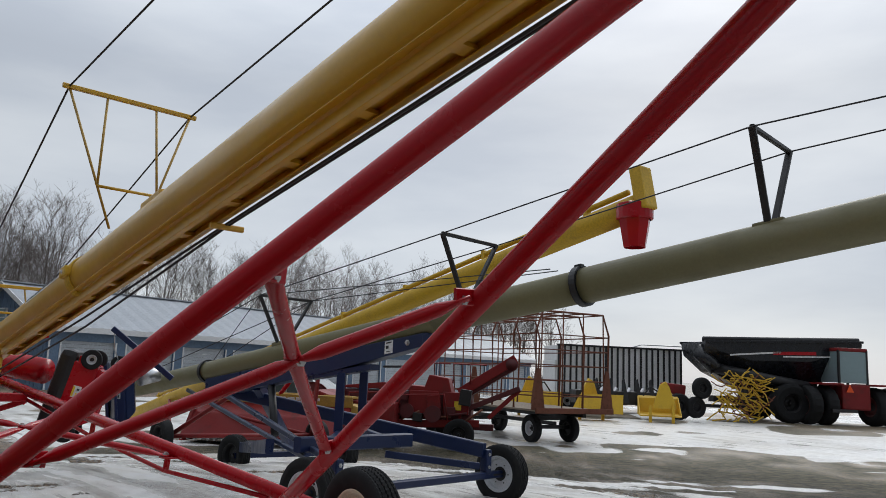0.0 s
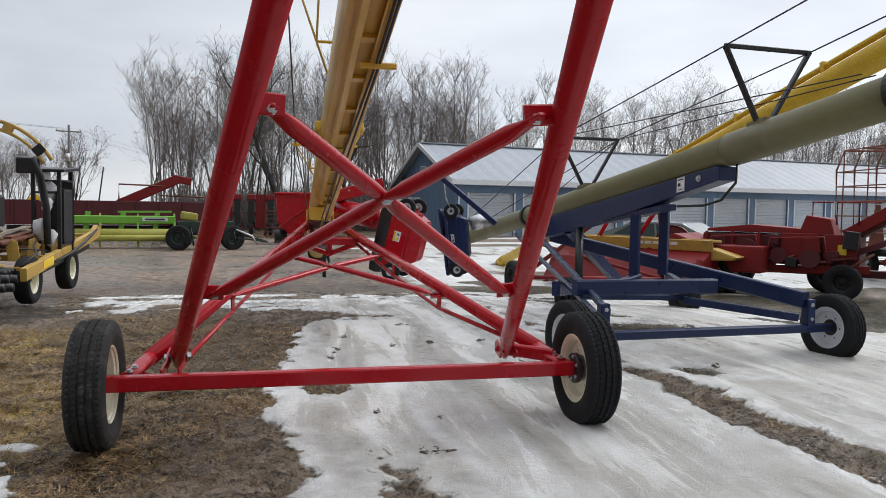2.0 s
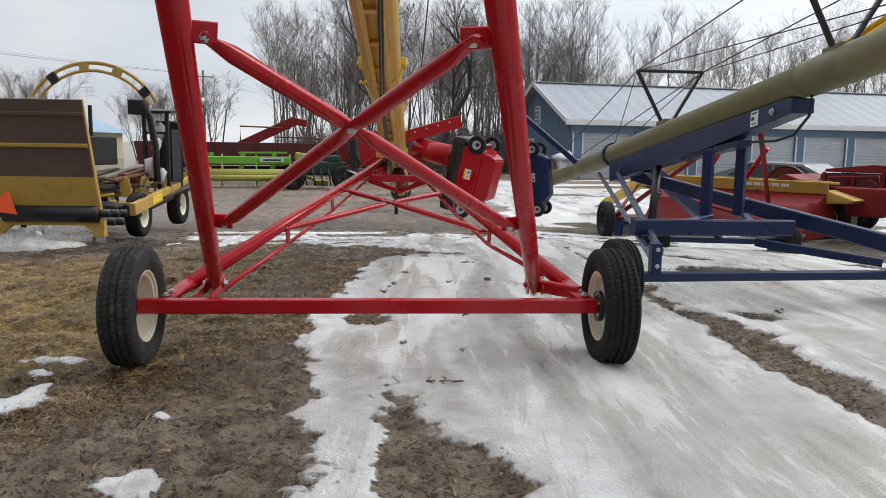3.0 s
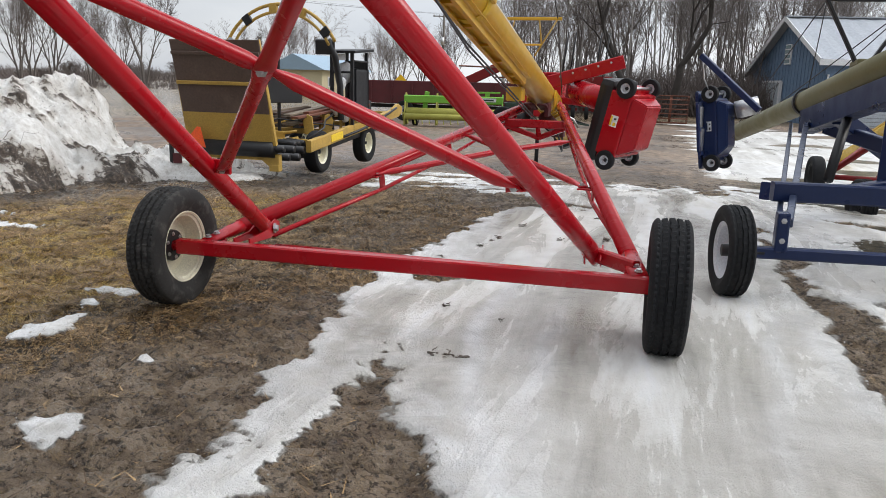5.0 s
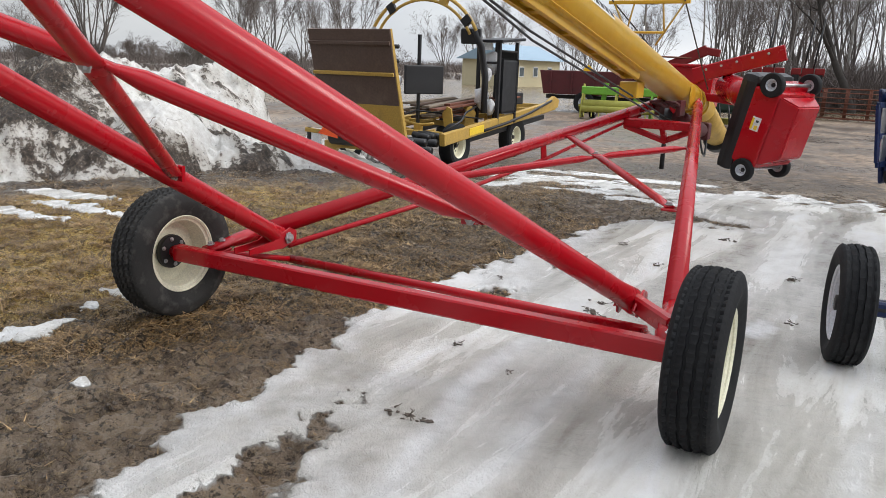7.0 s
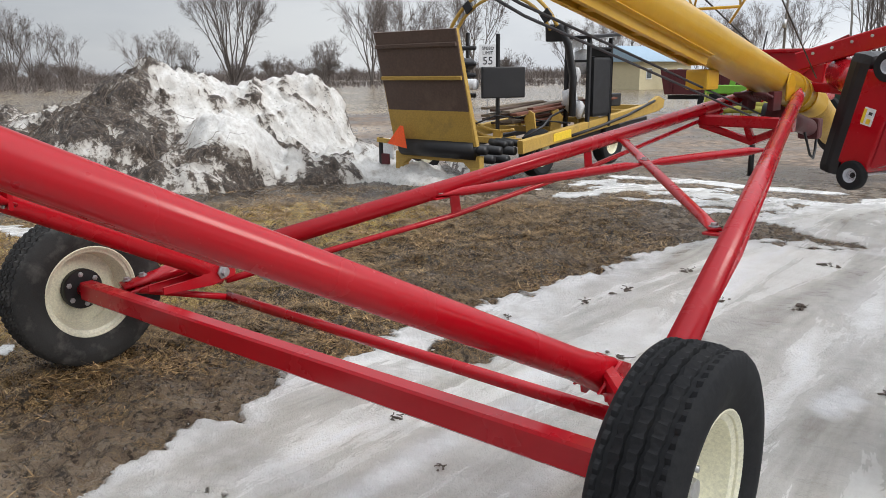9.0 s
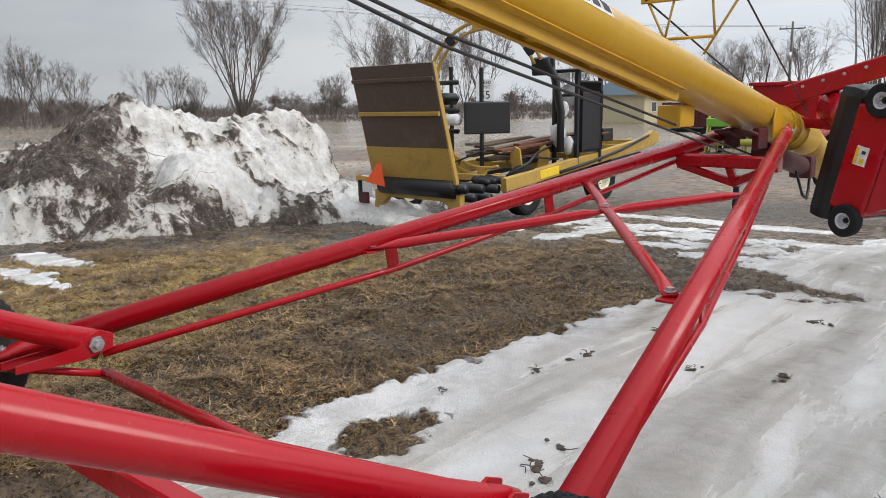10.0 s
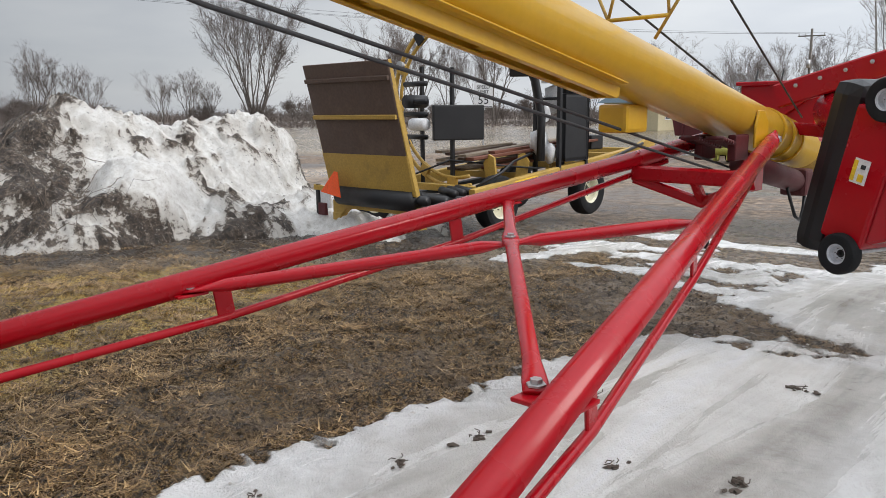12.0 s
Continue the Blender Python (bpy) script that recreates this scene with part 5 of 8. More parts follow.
# ---- storage barn ----
def barn():
    e, w, g = V(-20.0, 40.1, 0), V(0.616, 0.788, 0), V(-0.788, 0.616, 0)
    zb = -0.55
    L, half, left = 49.0, 5.1, 6.2
    ez, rz, lz = 2.75, 5.3, 2.15
    own = thing("storage_barn", e + V(0, 0, zb), "long blue storage barn with a white metal roof and roller doors", "barn")
    k = Kit(own)
    def P(a, b, z):
        return e + w * a + g * b + V(0, 0, z)
    mg = Matrix.Translation(P(0.1, 0, 0)) @ Matrix((g, V(0, 0, 1), w)).transposed().to_4x4()
    k.add("gable_wall", prism([(0, zb - 0.3), (half + left, zb - 0.3), (half + left, lz), (half, rz - 0.12), (0, ez)], 0.2, mg), BLUE_SIDING, label="blue vertical metal siding")
    mg2 = Matrix.Translation(P(L - 0.1, 0, 0)) @ Matrix((g, V(0, 0, 1), w)).transposed().to_4x4()
    k.add("gable_wall", prism([(0, zb - 0.3), (half + left, zb - 0.3), (half + left, lz), (half, rz - 0.12), (0, ez)], 0.2, mg2), BLUE_SIDING)
    for j in range(24):
        b = 0.2 + (half + left - 0.4) * j / 23
        top = ez + (rz - ez) * b / half if b < half else rz + (lz - rz) * (b - half) / left
        k.add("siding_rib", beam(P(-0.01, b, zb), P(-0.01, b, top - 0.15), 0.05, 0.03, w), BLUE_SIDING)
    def slope(b0, z0, b1, z1, name):
        d = V(0, b1 - b0, z1 - z0).normalized()
        bm = bmesh.new()
        vs = []
        n = 98
        for i in range(n + 1):
            a = -0.45 + (L + 0.9) * i / n
            up = 0.0 if i % 2 else 0.035
            vs.append([bm.verts.new(P(a, b0, z0 + up)), bm.verts.new(P(a, b1, z1 + up)), bm.verts.new(P(a, b0, z0 + up - 0.08)), bm.verts.new(P(a, b1, z1 + up - 0.08))])
        for p, q in zip(vs, vs[1:]):
            bm.faces.new((p[0], q[0], q[1], p[1]))
            bm.faces.new((p[2], p[3], q[3], q[2]))
            bm.faces.new((p[0], p[2], q[2], q[0]))
            bm.faces.new((p[1], q[1], q[3], p[3]))
        bm.faces.new((vs[0][0], vs[0][1], vs[0][3], vs[0][2]))
        bm.faces.new((vs[-1][0], vs[-1][2], vs[-1][3], vs[-1][1]))
        return k.add(name, bm, ROOF, label="white ribbed steel roof")
    slope(-0.5, ez + 0.12, half, rz, "roof")
    slope(half + left + 0.4, lz - 0.05, half, rz, "roof")
    k.add("ridge_cap", beam(P(-0.5, half, rz + 0.05), P(L + 0.5, half, rz + 0.05), 0.4, 0.06), ROOF)
    k.add("fascia", beam(P(-0.5, -0.52, ez - 0.02), P(L + 0.5, -0.52, ez - 0.02), 0.05, 0.3), WHITE)
    k.add("soffit", beam(P(0, -0.25, ez - 0.18), P(L, -0.25, ez - 0.18), 0.5, 0.03), BLUE_SIDING)
    for b0, z0, b1, z1 in ((-0.5, ez + 0.05, half, rz - 0.05), (half + left + 0.4, lz - 0.1, half, rz - 0.05)):
        k.add("rake_board", beam(P(-0.47, b0, z0), P(-0.47, b1, z1), 0.06, 0.26), WHITE)
    # long wall with roller doors set back between blue piers
    nb, dw, gap = 13, 3.0, 0.68
    k.add("door_header", beam(P(0, 0, ez - 0.36), P(L, 0, ez - 0.36), 0.22, 0.5), BLUE_SIDING)
    for j in range(nb + 1):
        a = 0.45 + j * (dw + gap)
        k.add("pier", beam(P(a, 0, zb - 0.2), P(a, 0, ez - 0.6), gap, 0.22, g), BLUE_SIDING)
        k.add("door_trim", beam(P(a - gap / 2 + 0.04, -0.13, zb), P(a - gap / 2 + 0.04, -0.13, ez - 0.6), 0.09, 0.04, g), WHITE)
        k.add("door_trim", beam(P(a + gap / 2 - 0.04, -0.13, zb), P(a + gap / 2 - 0.04, -0.13, ez - 0.6), 0.09, 0.04, g), WHITE)
        if j < nb:
            door = None
            for q in range(14):
                z = zb + 0.09 + q * 0.195
                bm = beam(P(a + gap / 2, 0.06, z), P(a + gap / 2 + dw, 0.06, z), 0.05, 0.186, bev=0.02)
                if door is None:
                    door = k.add("roller_door", bm, DOOR_WHITE, label="closed grey-white roller door")
                else:
                    k.add("slat", bm, DOOR_WHITE, door)
    # gable end: big pale door and a small window sign
    b0, b1 = 5.6, 8.6
    d1 = k.add("gable_door", prism([(b0, zb), (b1, zb), (b1, 1.75), (b0, 1.75)], 0.08, Matrix.Translation(P(-0.06, 0, 0)) @ Matrix((g, V(0, 0, 1), w)).transposed().to_4x4()), DOOR_WHITE)
    for q in range(4):
        k.add("door_panel", beam(P(-0.12, b0 + 0.3 + q * 0.8, zb + 0.1), P(-0.12, b0 + 0.3 + q * 0.8, 1.6), 0.06, 0.03, w), WHITE, d1)
    for a, b in (((b0, 1.8), (b1, 1.8)), ((b0, zb), (b0, 1.8)), ((b1, zb), (b1, 1.8))):
        k.add("door_frame", beam(P(-0.12, a[0], a[1]), P(-0.12, b[0], b[1]), 0.12, 0.14, w), WHITE)
    win = k.add("gable_window", prism([(4.7, 2.75), (5.6, 2.75), (5.6, 3.85), (4.7, 3.85)], 0.08, Matrix.Translation(P(-0.05, 0, 0)) @ Matrix((g, V(0, 0, 1), w)).transposed().to_4x4()), WHITE)
    for q in range(4):
        k.add("pane", prism([(4.78, 2.83 + q * 0.26), (5.52, 2.83 + q * 0.26), (5.52, 3.02 + q * 0.26), (4.78, 3.02 + q * 0.26)], 0.03, Matrix.Translation(P(-0.10, 0, 0)) @ Matrix((g, V(0, 0, 1), w)).transposed().to_4x4()), GLASS_PALE, win)
    return own


barn()


# ---- ploughed-up snow pile ----
def snow_bank():
    g = 0.045
    xs, ys = np.arange(-16.5, -8.6, g), np.arange(-6.0, 7.4, g)
    X, Y = np.meshgrid(xs, ys)
    base = base_height(X, Y)
    n = fbm(X * 0.9, Y * 0.9, 5, 7) - 0.5
    n2 = fbm(X * 3.1, Y * 3.1, 5, 13) - 0.5
    n3 = fbm(X * 10, Y * 10, 4, 17) - 0.5
    WX, WY = X + 0.5 * n + 0.18 * n2, Y + 0.5 * (fbm(X * 0.9, Y * 0.9, 5, 8) - 0.5) + 0.18 * (fbm(X * 3.1, Y * 3.1, 4, 19) - 0.5)
    # a long ridge: its line, height and foot along y, ending in a steep block
    yy = (-6, -3, 0.9, 1.55, 2.2, 3.0, 3.5, 4.4, 5.1, 5.45, 5.7)
    ridge = np.interp(WY, yy, (-12.8, -12.5, -12.0, -11.7, -11.6, -12.0, -12.6, -13.0, -13.0, -13.0, -13.0))
    high = np.interp(WY, yy, (0.9, 0.95, 1.12, 1.42, 1.84, 1.50, 1.48, 1.64, 1.38, 0.75, 0.0))
    foot = np.interp(WY, (-6, -2, 2.6, 4.0, 5.4, 6.3), (-9.6, -9.4, -9.5, -10.6, -12.1, -12.6))
    front = np.clip((WX - ridge) / np.maximum(foot - ridge, 0.5), 0, 1)
    back = np.clip((ridge - WX) / 1.9, 0, 1)
    h = high * np.where(WX > ridge, 1 - front ** 1.15, 1 - back ** 1.6)
    def hump(cx, cy, rx, ry, hi, p=1.0):
        return hi * np.clip(1 - ((WX - cx) / rx) ** 2 - ((WY - cy) / ry) ** 2, 0, 1) ** p
    # clean lump in front, dirty shoulder, low icy tongue
    lump_ = hump(-10.55, 3.45, 1.05, 0.85, 1.02, 0.55)
    h = np.maximum(h, lump_)
    for a in ((-10.4, 1.7, 1.3, 1.2, 1.0, 0.7), (-10.0, 0.2, 1.2, 1.5, 0.75, 0.7), (-11.2, 4.7, 1.5, 1.0, 0.34, 0.6), (-11.6, 5.7, 1.3, 0.8, 0.30, 0.6), (-10.9, 6.1, 1.3, 0.5, 0.20, 0.6), (-10.0, 6.35, 1.1, 0.5, 0.13, 0.5), (-11.4, 6.35, 0.32, 0.3, 0.42, 0.6), (-9.6, 2.9, 0.8, 0.9, 0.34, 0.6)):
        h = np.maximum(h, hump(*a))
    for _ in range(3):
        h = (h + np.roll(h, 2, 0) + np.roll(h, -2, 0) + np.roll(h, 2, 1) + np.roll(h, -2, 1)) / 5
    soft = h.copy()
    # frozen blocks and clods heaped by the plough
    r = np.random.RandomState(44)
    tone = np.zeros_like(h)
    for _ in range(2600):
        cx, cy = r.uniform(-14.2, -9.2), r.uniform(-5.0, 6.3)
        q = 0.06 + 0.26 * r.rand() ** 2.6
        i, j = int((cy + 6.0) / g), int((cx + 16.5) / g)
        if soft[i, j] < 0.15 or lump_[i, j] > 0.5 * soft[i, j] and q > 0.1:
            continue
        w = int(1.5 * q / g) + 1
        sl = (slice(max(i - w, 0), i + w + 1), slice(max(j - w, 0), j + w + 1))
        e, t = r.uniform(0.7, 1.4), r.uniform(0, 3.14)
        dx, dy = X[sl] - cx, Y[sl] - cy
        da, db = (dx * math.cos(t) + dy * math.sin(t)) * e, (dy * math.cos(t) - dx * math.sin(t)) / e
        dd = (np.abs(da) ** 2.6 + np.abs(db) ** 2.6) ** (1 / 2.6) + q * n3[sl] * 1.4
        top = soft[sl] + 0.5 * np.sqrt(np.clip(q * q - dd * dd, 0, None)) + 0.2 * dx * r.uniform(-1, 1) - 0.12 * q
        up = (dd < q) & (top > h[sl])
        h[sl] = np.where(up, top, h[sl])
        tone[sl] = np.where(up, r.uniform(-0.14, 0.14), tone[sl])
    body = np.clip(soft * 4, 0, 1)
    body = body * (1 - 0.45 * np.clip(lump_ * 1.6, 0, 1))
    h = h + body * (0.30 * n + 0.42 * n2 + 0.34 * n3)
    z = base + np.maximum(h, 0) - 0.10 * (soft <= 0.03)
    hh = z - base
    # push the faces sideways, so that no face is a plain slope
    ox = body * (0.26 * (fbm(Y * 2.5 + 7, z * 2.5, 3, 141) - 0.5) + 0.07 * (fbm(Y * 12, z * 12, 3, 143) - 0.5))
    oy = body * (0.26 * (fbm(X * 2.5, z * 2.5 + 3, 3, 145) - 0.5) + 0.07 * (fbm(X * 12, z * 12, 3, 147) - 0.5))
    def zone(cx, cy, rx, ry):
        return np.exp(-((X - cx) / rx) ** 2 - ((Y - cy) / ry) ** 2)
    dirt = 0.10 + 0.42 * zone(-10.6, 2.3, 0.8, 0.55) + 0.36 * zone(-11.3, 1.5, 0.6, 0.45) + 0.36 * zone(-9.9, 2.6, 0.7, 0.5) + 0.20 * zone(-10.3, 1.5, 0.8, 0.6) + 0.12 * zone(-10.6, 0.2, 1.4, 1.2)
    dirt = dirt + 0.34 * zone(-11.5, 4.05, 0.35, 0.22) + 0.36 * zone(-11.2, 4.5, 0.35, 0.25) + 0.36 * zone(-11.0, 5.0, 0.35, 0.3) + 0.10 * zone(-12.1, 4.9, 0.5, 0.45) + 0.22 * zone(-12.6, 4.25, 0.3, 0.35) + 0.24 * zone(-9.55, 3.9, 0.3, 0.5) + 0.2 * zone(-10.6, -2.5, 1.4, 1.6)
    dirt = dirt - 0.75 * zone(-10.3, 3.55, 0.75, 0.6) - 0.16 * zone(-11.0, 6.1, 1.3, 0.4) - 0.10 * step(1.3, 1.6, hh) + 0.10 * step(0.35, 0.1, hh)
    dirt = dirt + 0.20 * zone(-9.9, 1.3, 0.5, 0.5) + 0.22 * zone(-10.5, 2.2, 0.5, 0.5) + 0.12 * zone(-11.6, 0.6, 0.7, 0.9) - 0.60 * zone(-10.3, 6.3, 1.5, 0.7) - 0.40 * zone(-12.2, 5.1, 0.7, 0.5) - 0.15 * zone(-12.3, 3.6, 0.6, 0.6) + 0.38 * zone(-9.65, 3.4, 0.28, 0.8) + 0.25 * zone(-9.9, 4.6, 0.4, 0.4)
    dirt = dirt + tone + 0.65 * n + 0.75 * n2 + 0.7 * n3
    ob = grid_object("snow_bank", xs, ys, z, dict(dirt=np.clip(dirt, -0.25, 0.40)), SNOW, ox, oy)
    tagged(ob, "tall bank of ploughed snow streaked with dark soil", "snow bank")
    # roots and stalks ploughed up with the soil
    r = np.random.RandomState(77)
    bm = bmesh.new()
    for _ in range(160):
        for _ in range(300):
            i, j = r.randint(0, len(ys)), r.randint(0, len(xs))
            if dirt[i, j] > 0.40 and 0.15 < hh[i, j] and xs[j] > -11.6:
                break
        px, py = xs[j], ys[i]
        a, ln = r.uniform(0, 6.28), r.uniform(0.12, 0.75)
        pts = []
        for q in range(6):
            ii, jj = min(max(int((py + 6.0) / g), 0), len(ys) - 1), min(max(int((px + 16.5) / g), 0), len(xs) - 1)
            pts.append(V(px + 0.03, py, z[ii, jj] + 0.03 + abs(r.normal(0, 0.05))))
            a += r.normal(0, 0.45)
            px, py = px + math.cos(a) * ln / 5, py + math.sin(a) * ln / 5
        polytube(pts, r.uniform(0.002, 0.0048), 4, bm)
    tagged(part("root_litter", bm, ROOT), "tangle of bare roots in the ploughed soil", "roots", kind="stuff")
    return ob


snow_bank()

# ---- bare trees ----
def tree_mesh(seed, height, trunk_r, spread=0.5, limbs=16, start=0.3, reach=0.32, rise=0.6, crook=0.04, lean=0.04, subs=6, twigs=4, stems=1):
    """Trunk or several stems, limbs, branches and twigs as tapered rods."""
    rnd = random.Random(seed)
    trunk, crown = bmesh.new(), bmesh.new()
    def rod(bm, pts, r0, r1, n):
        rings = []
        m = len(pts) - 1
        for i, c in enumerate(pts):
            d = (pts[min(i + 1, m)] - pts[max(i - 1, 0)]).normalized()
            s = d.cross(V(0.3, 0.9, 0.2)).normalized()
            u = s.cross(d)
            r = r0 + (r1 - r0) * i / m
            rings.append([bm.verts.new(c + (s * math.cos(2 * math.pi * q / n) + u * math.sin(2 * math.pi * q / n)) * r) for q in range(n)])
        for a, b in zip(rings, rings[1:]):
            for q in range(n):
                bm.faces.new((a[q], a[(q + 1) % n], b[(q + 1) % n], b[q]))
    def path(p, d, ln, steps, wander, up):
        pts = [p]
        for _ in range(steps):
            d = (d + V(rnd.gauss(0, wander), rnd.gauss(0, wander), rnd.gauss(0, wander * 0.5) + up)).normalized()
            p = p + d * (ln / steps)
            pts.append(p)
        return pts
    def at(pts, t):
        s = t * (len(pts) - 1)
        i = min(int(s), len(pts) - 2)
        return pts[i].lerp(pts[i + 1], s - i), (pts[i + 1] - pts[i]).normalized()
    def side(d, k):
        a = rnd.uniform(0, 2 * math.pi)
        return (V(math.cos(a), math.sin(a), 0) * k + V(0, 0, rise) + d * 0.35).normalized()
    for st in range(stems):
        a = 2 * math.pi * st / stems + rnd.uniform(-0.4, 0.4)
        d0 = V(rnd.gauss(0, lean), rnd.gauss(0, lean), 1)
        if stems > 1:
            d0 = V(math.cos(a) * spread * rnd.uniform(0.3, 0.8), math.sin(a) * spread * rnd.uniform(0.3, 0.8), 1)
        h = height * rnd.uniform(0.85, 1.0)
        stem = path(V(0, 0, -0.3), d0.normalized(), h, 9, crook, 0.03)
        rod(trunk, stem, trunk_r, trunk_r * 0.08, 7)
        for _ in range(limbs):
            t = start + (1 - start) * rnd.random() ** 0.8
            p, d = at(stem, t)
            ln = height * reach * (1.15 - 0.75 * t) * rnd.uniform(0.6, 1.15)
            limb = path(p, side(d, spread * 1.6), ln, 5, 0.12 + crook, 0.07)
            r = trunk_r * (1.05 - t) * rnd.uniform(0.32, 0.5)
            rod(trunk, limb, max(r, 0.014), 0.008, 5)
            for _ in range(subs):
                q, e = at(limb, rnd.uniform(0.2, 1.0))
                br = path(q, side(e, spread * 1.5), ln * rnd.uniform(0.28, 0.5), 3, 0.16, 0.06)
                rod(crown, br, max(r * 0.35, 0.008), 0.004, 3)
                for _ in range(twigs):
                    w, g = at(br, rnd.uniform(0.2, 1.0))
                    rod(crown, path(w, side(g, spread * 1.5), ln * rnd.uniform(0.16, 0.34), 1, 0.18, 0.05), 0.006, 0.002, 3)
    return trunk, crown


def forked_mesh(seed, stems, length, r0, levels, angle, shrink, wander, up, fan, twigs, lean=(0, 0), fine=1.0):
    """A tree that forks again and again, with fine side twigs."""
    rnd = random.Random(seed)
    trunk, crown = bmesh.new(), bmesh.new()
    def rod(bm, pts, a, b, n):
        rings = []
        m = len(pts) - 1
        for i, c in enumerate(pts):
            d = (pts[min(i + 1, m)] - pts[max(i - 1, 0)]).normalized()
            s = d.cross(V(0.3, 0.9, 0.2)).normalized()
            u = s.cross(d)
            r = a + (b - a) * i / m
            rings.append([bm.verts.new(c + (s * math.cos(2 * math.pi * q / n) + u * math.sin(2 * math.pi * q / n)) * r) for q in range(n)])
        for e, f in zip(rings, rings[1:]):
            for q in range(n):
                bm.faces.new((e[q], e[(q + 1) % n], f[(q + 1) % n], f[q]))
    def path(p, d, ln, steps):
        pts = [p]
        for _ in range(steps):
            d = (d + V(rnd.gauss(0, wander), rnd.gauss(0, wander), rnd.gauss(0, wander * 0.6) + up)).normalized()
            p = p + d * (ln / steps)
            pts.append(p)
        return pts, d
    def turned(d, ang):
        k = V(rnd.gauss(0, 1), rnd.gauss(0, 1), rnd.gauss(0, 1)).cross(d).normalized()
        return (d * math.cos(ang) + k * math.sin(ang)).normalized()
    def grow(p, d, r, ln, level):
        pts, e = path(p, d, ln, 5 if level < 2 else 3)
        r1 = max(r * 0.74, 0.006 * fine)
        rod(trunk if level < 3 else crown, pts, r, r1, 8 if level < 2 else 5 if level < 4 else 3)
        for _ in range(twigs if level > 0 else 0):
            q = pts[rnd.randint(1, len(pts) - 1)]
            tw, g = path(q, turned(e, rnd.uniform(0.5, 1.1)), ln * rnd.uniform(0.3, 0.7), 2)
            rod(crown, tw, max(r1 * 0.3, 0.007 * fine), 0.004 * fine, 3)
            for _ in range(2):
                rod(crown, path(tw[rnd.randint(1, 2)], turned(g, rnd.uniform(0.3, 0.9)), ln * 0.3, 1)[0], 0.006 * fine, 0.003 * fine, 3)
        if level < levels:
            for c in range(2 if rnd.random() < 0.7 else 3):
                grow(pts[-1] if c < 2 else pts[-2], turned(e, angle * rnd.uniform(0.5, 1.35)), r1 * (0.9 if c == 0 else 0.66), ln * shrink * rnd.uniform(0.78, 1.2), level + 1)
    for s in range(stems):
        a = 2 * math.pi * s / stems + rnd.uniform(-0.5, 0.5)
        k = fan * rnd.uniform(0.25, 1.0)
        d = V(math.cos(a) * k + lean[0], math.sin(a) * k + lean[1], 1).normalized()
        grow(V(math.cos(a) * 0.12 * (stems > 1), math.sin(a) * 0.12 * (stems > 1), -0.3), d, r0 * rnd.uniform(0.7, 1.0), length * rnd.uniform(0.85, 1.1), 0)
    return trunk, crown


def tree(seed, at, label, bark, forked=False, crown=None, **kw):
    own = thing("tree", at, label, "tree")
    t, c = (forked_mesh if forked else tree_mesh)(seed, **kw)
    part("trunk", smooth(t, 60), bark, own)
    part("crown", c, crown or TWIG, own)
    return own


WOOD_LABEL = "bare leafless woodland tree with grey trunk"
protos = [
    tree(1, V(-30, 52, -0.5), WOOD_LABEL, BARK, height=13.0, trunk_r=0.11, crook=0.03, lean=0.03, limbs=18, start=0.4, reach=0.34, spread=0.42, rise=0.6, subs=6, twigs=4),
    tree(2, V(-27, 47.5, -0.5), WOOD_LABEL, BARK, forked=True, stems=1, length=3.7, r0=0.12, levels=5, angle=0.30, shrink=0.76, wander=0.05, up=0.05, fan=0.03, twigs=3),
    tree(3, V(-36, 46.5, -0.5), "pale-barked bare birch tree in the woods", BARK_PALE, height=12.5, trunk_r=0.095, crook=0.025, lean=0.03, limbs=16, start=0.5, reach=0.30, spread=0.42, rise=0.55, subs=6, twigs=4),
    tree(4, V(-20, 58, -0.5), WOOD_LABEL, BARK, forked=True, stems=1, length=3.2, r0=0.17, levels=5, angle=0.40, shrink=0.79, wander=0.07, up=0.05, fan=0.05, twigs=3),
    tree(5, V(-13, 62, -0.5), WOOD_LABEL, BARK, forked=True, stems=2, length=3.1, r0=0.085, levels=4, angle=0.28, shrink=0.80, wander=0.05, up=0.05, fan=0.12, twigs=4),
    tree(6, V(-9, 67, -0.5), WOOD_LABEL, BARK, height=12, trunk_r=0.08, crook=0.04, lean=0.05, limbs=12, start=0.35, reach=0.36, spread=0.45, rise=0.55, subs=5, twigs=4, stems=2),
]
for p in protos:
    p["group"] = "woodland behind the yard"
big_label = "large crooked bare tree at the wood's edge"
tree(22, V(-30.2, 38.0, -0.5), big_label, BARK_DARK, forked=True, stems=1, length=3.0, r0=0.36, levels=5, angle=0.50, shrink=0.74, wander=0.09, up=0.05, fan=0.0, twigs=4, lean=(-0.34, -0.27), crown=BARK_DARK)
tree(24, V(-29.0, 39.3, -0.5), big_label, BARK_DARK, forked=True, stems=1, length=3.1, r0=0.36, levels=5, angle=0.46, shrink=0.72, wander=0.09, up=0.06, fan=0.0, twigs=4, lean=(0.06, 0.04), crown=BARK_DARK)
rnd = random.Random(5)
spots = []
while len(spots) < 235:
    # a belt of woods from the road's side round behind the barn
    t = rnd.random()
    if t < 0.60:
        s, d = rnd.uniform(0, 1), 24 * rnd.random() ** 1.3
        x, y = -44 + 22 * s, 34 + 14 * s
        x, y = x - 0.55 * d, y + 0.83 * d
    else:
        s, d = rnd.uniform(0, 1), 12 * rnd.random() ** 1.3
        x, y = -24 + 42 * s, 56 + 42 * s
        x, y = x - 0.7 * d, y + 0.7 * d
    if x > -1.21 * (y - 0.97) + 1.5 and all((x - a) ** 2 + (y - b) ** 2 > 1.6 for a, b in spots):
        spots.append((x, y))
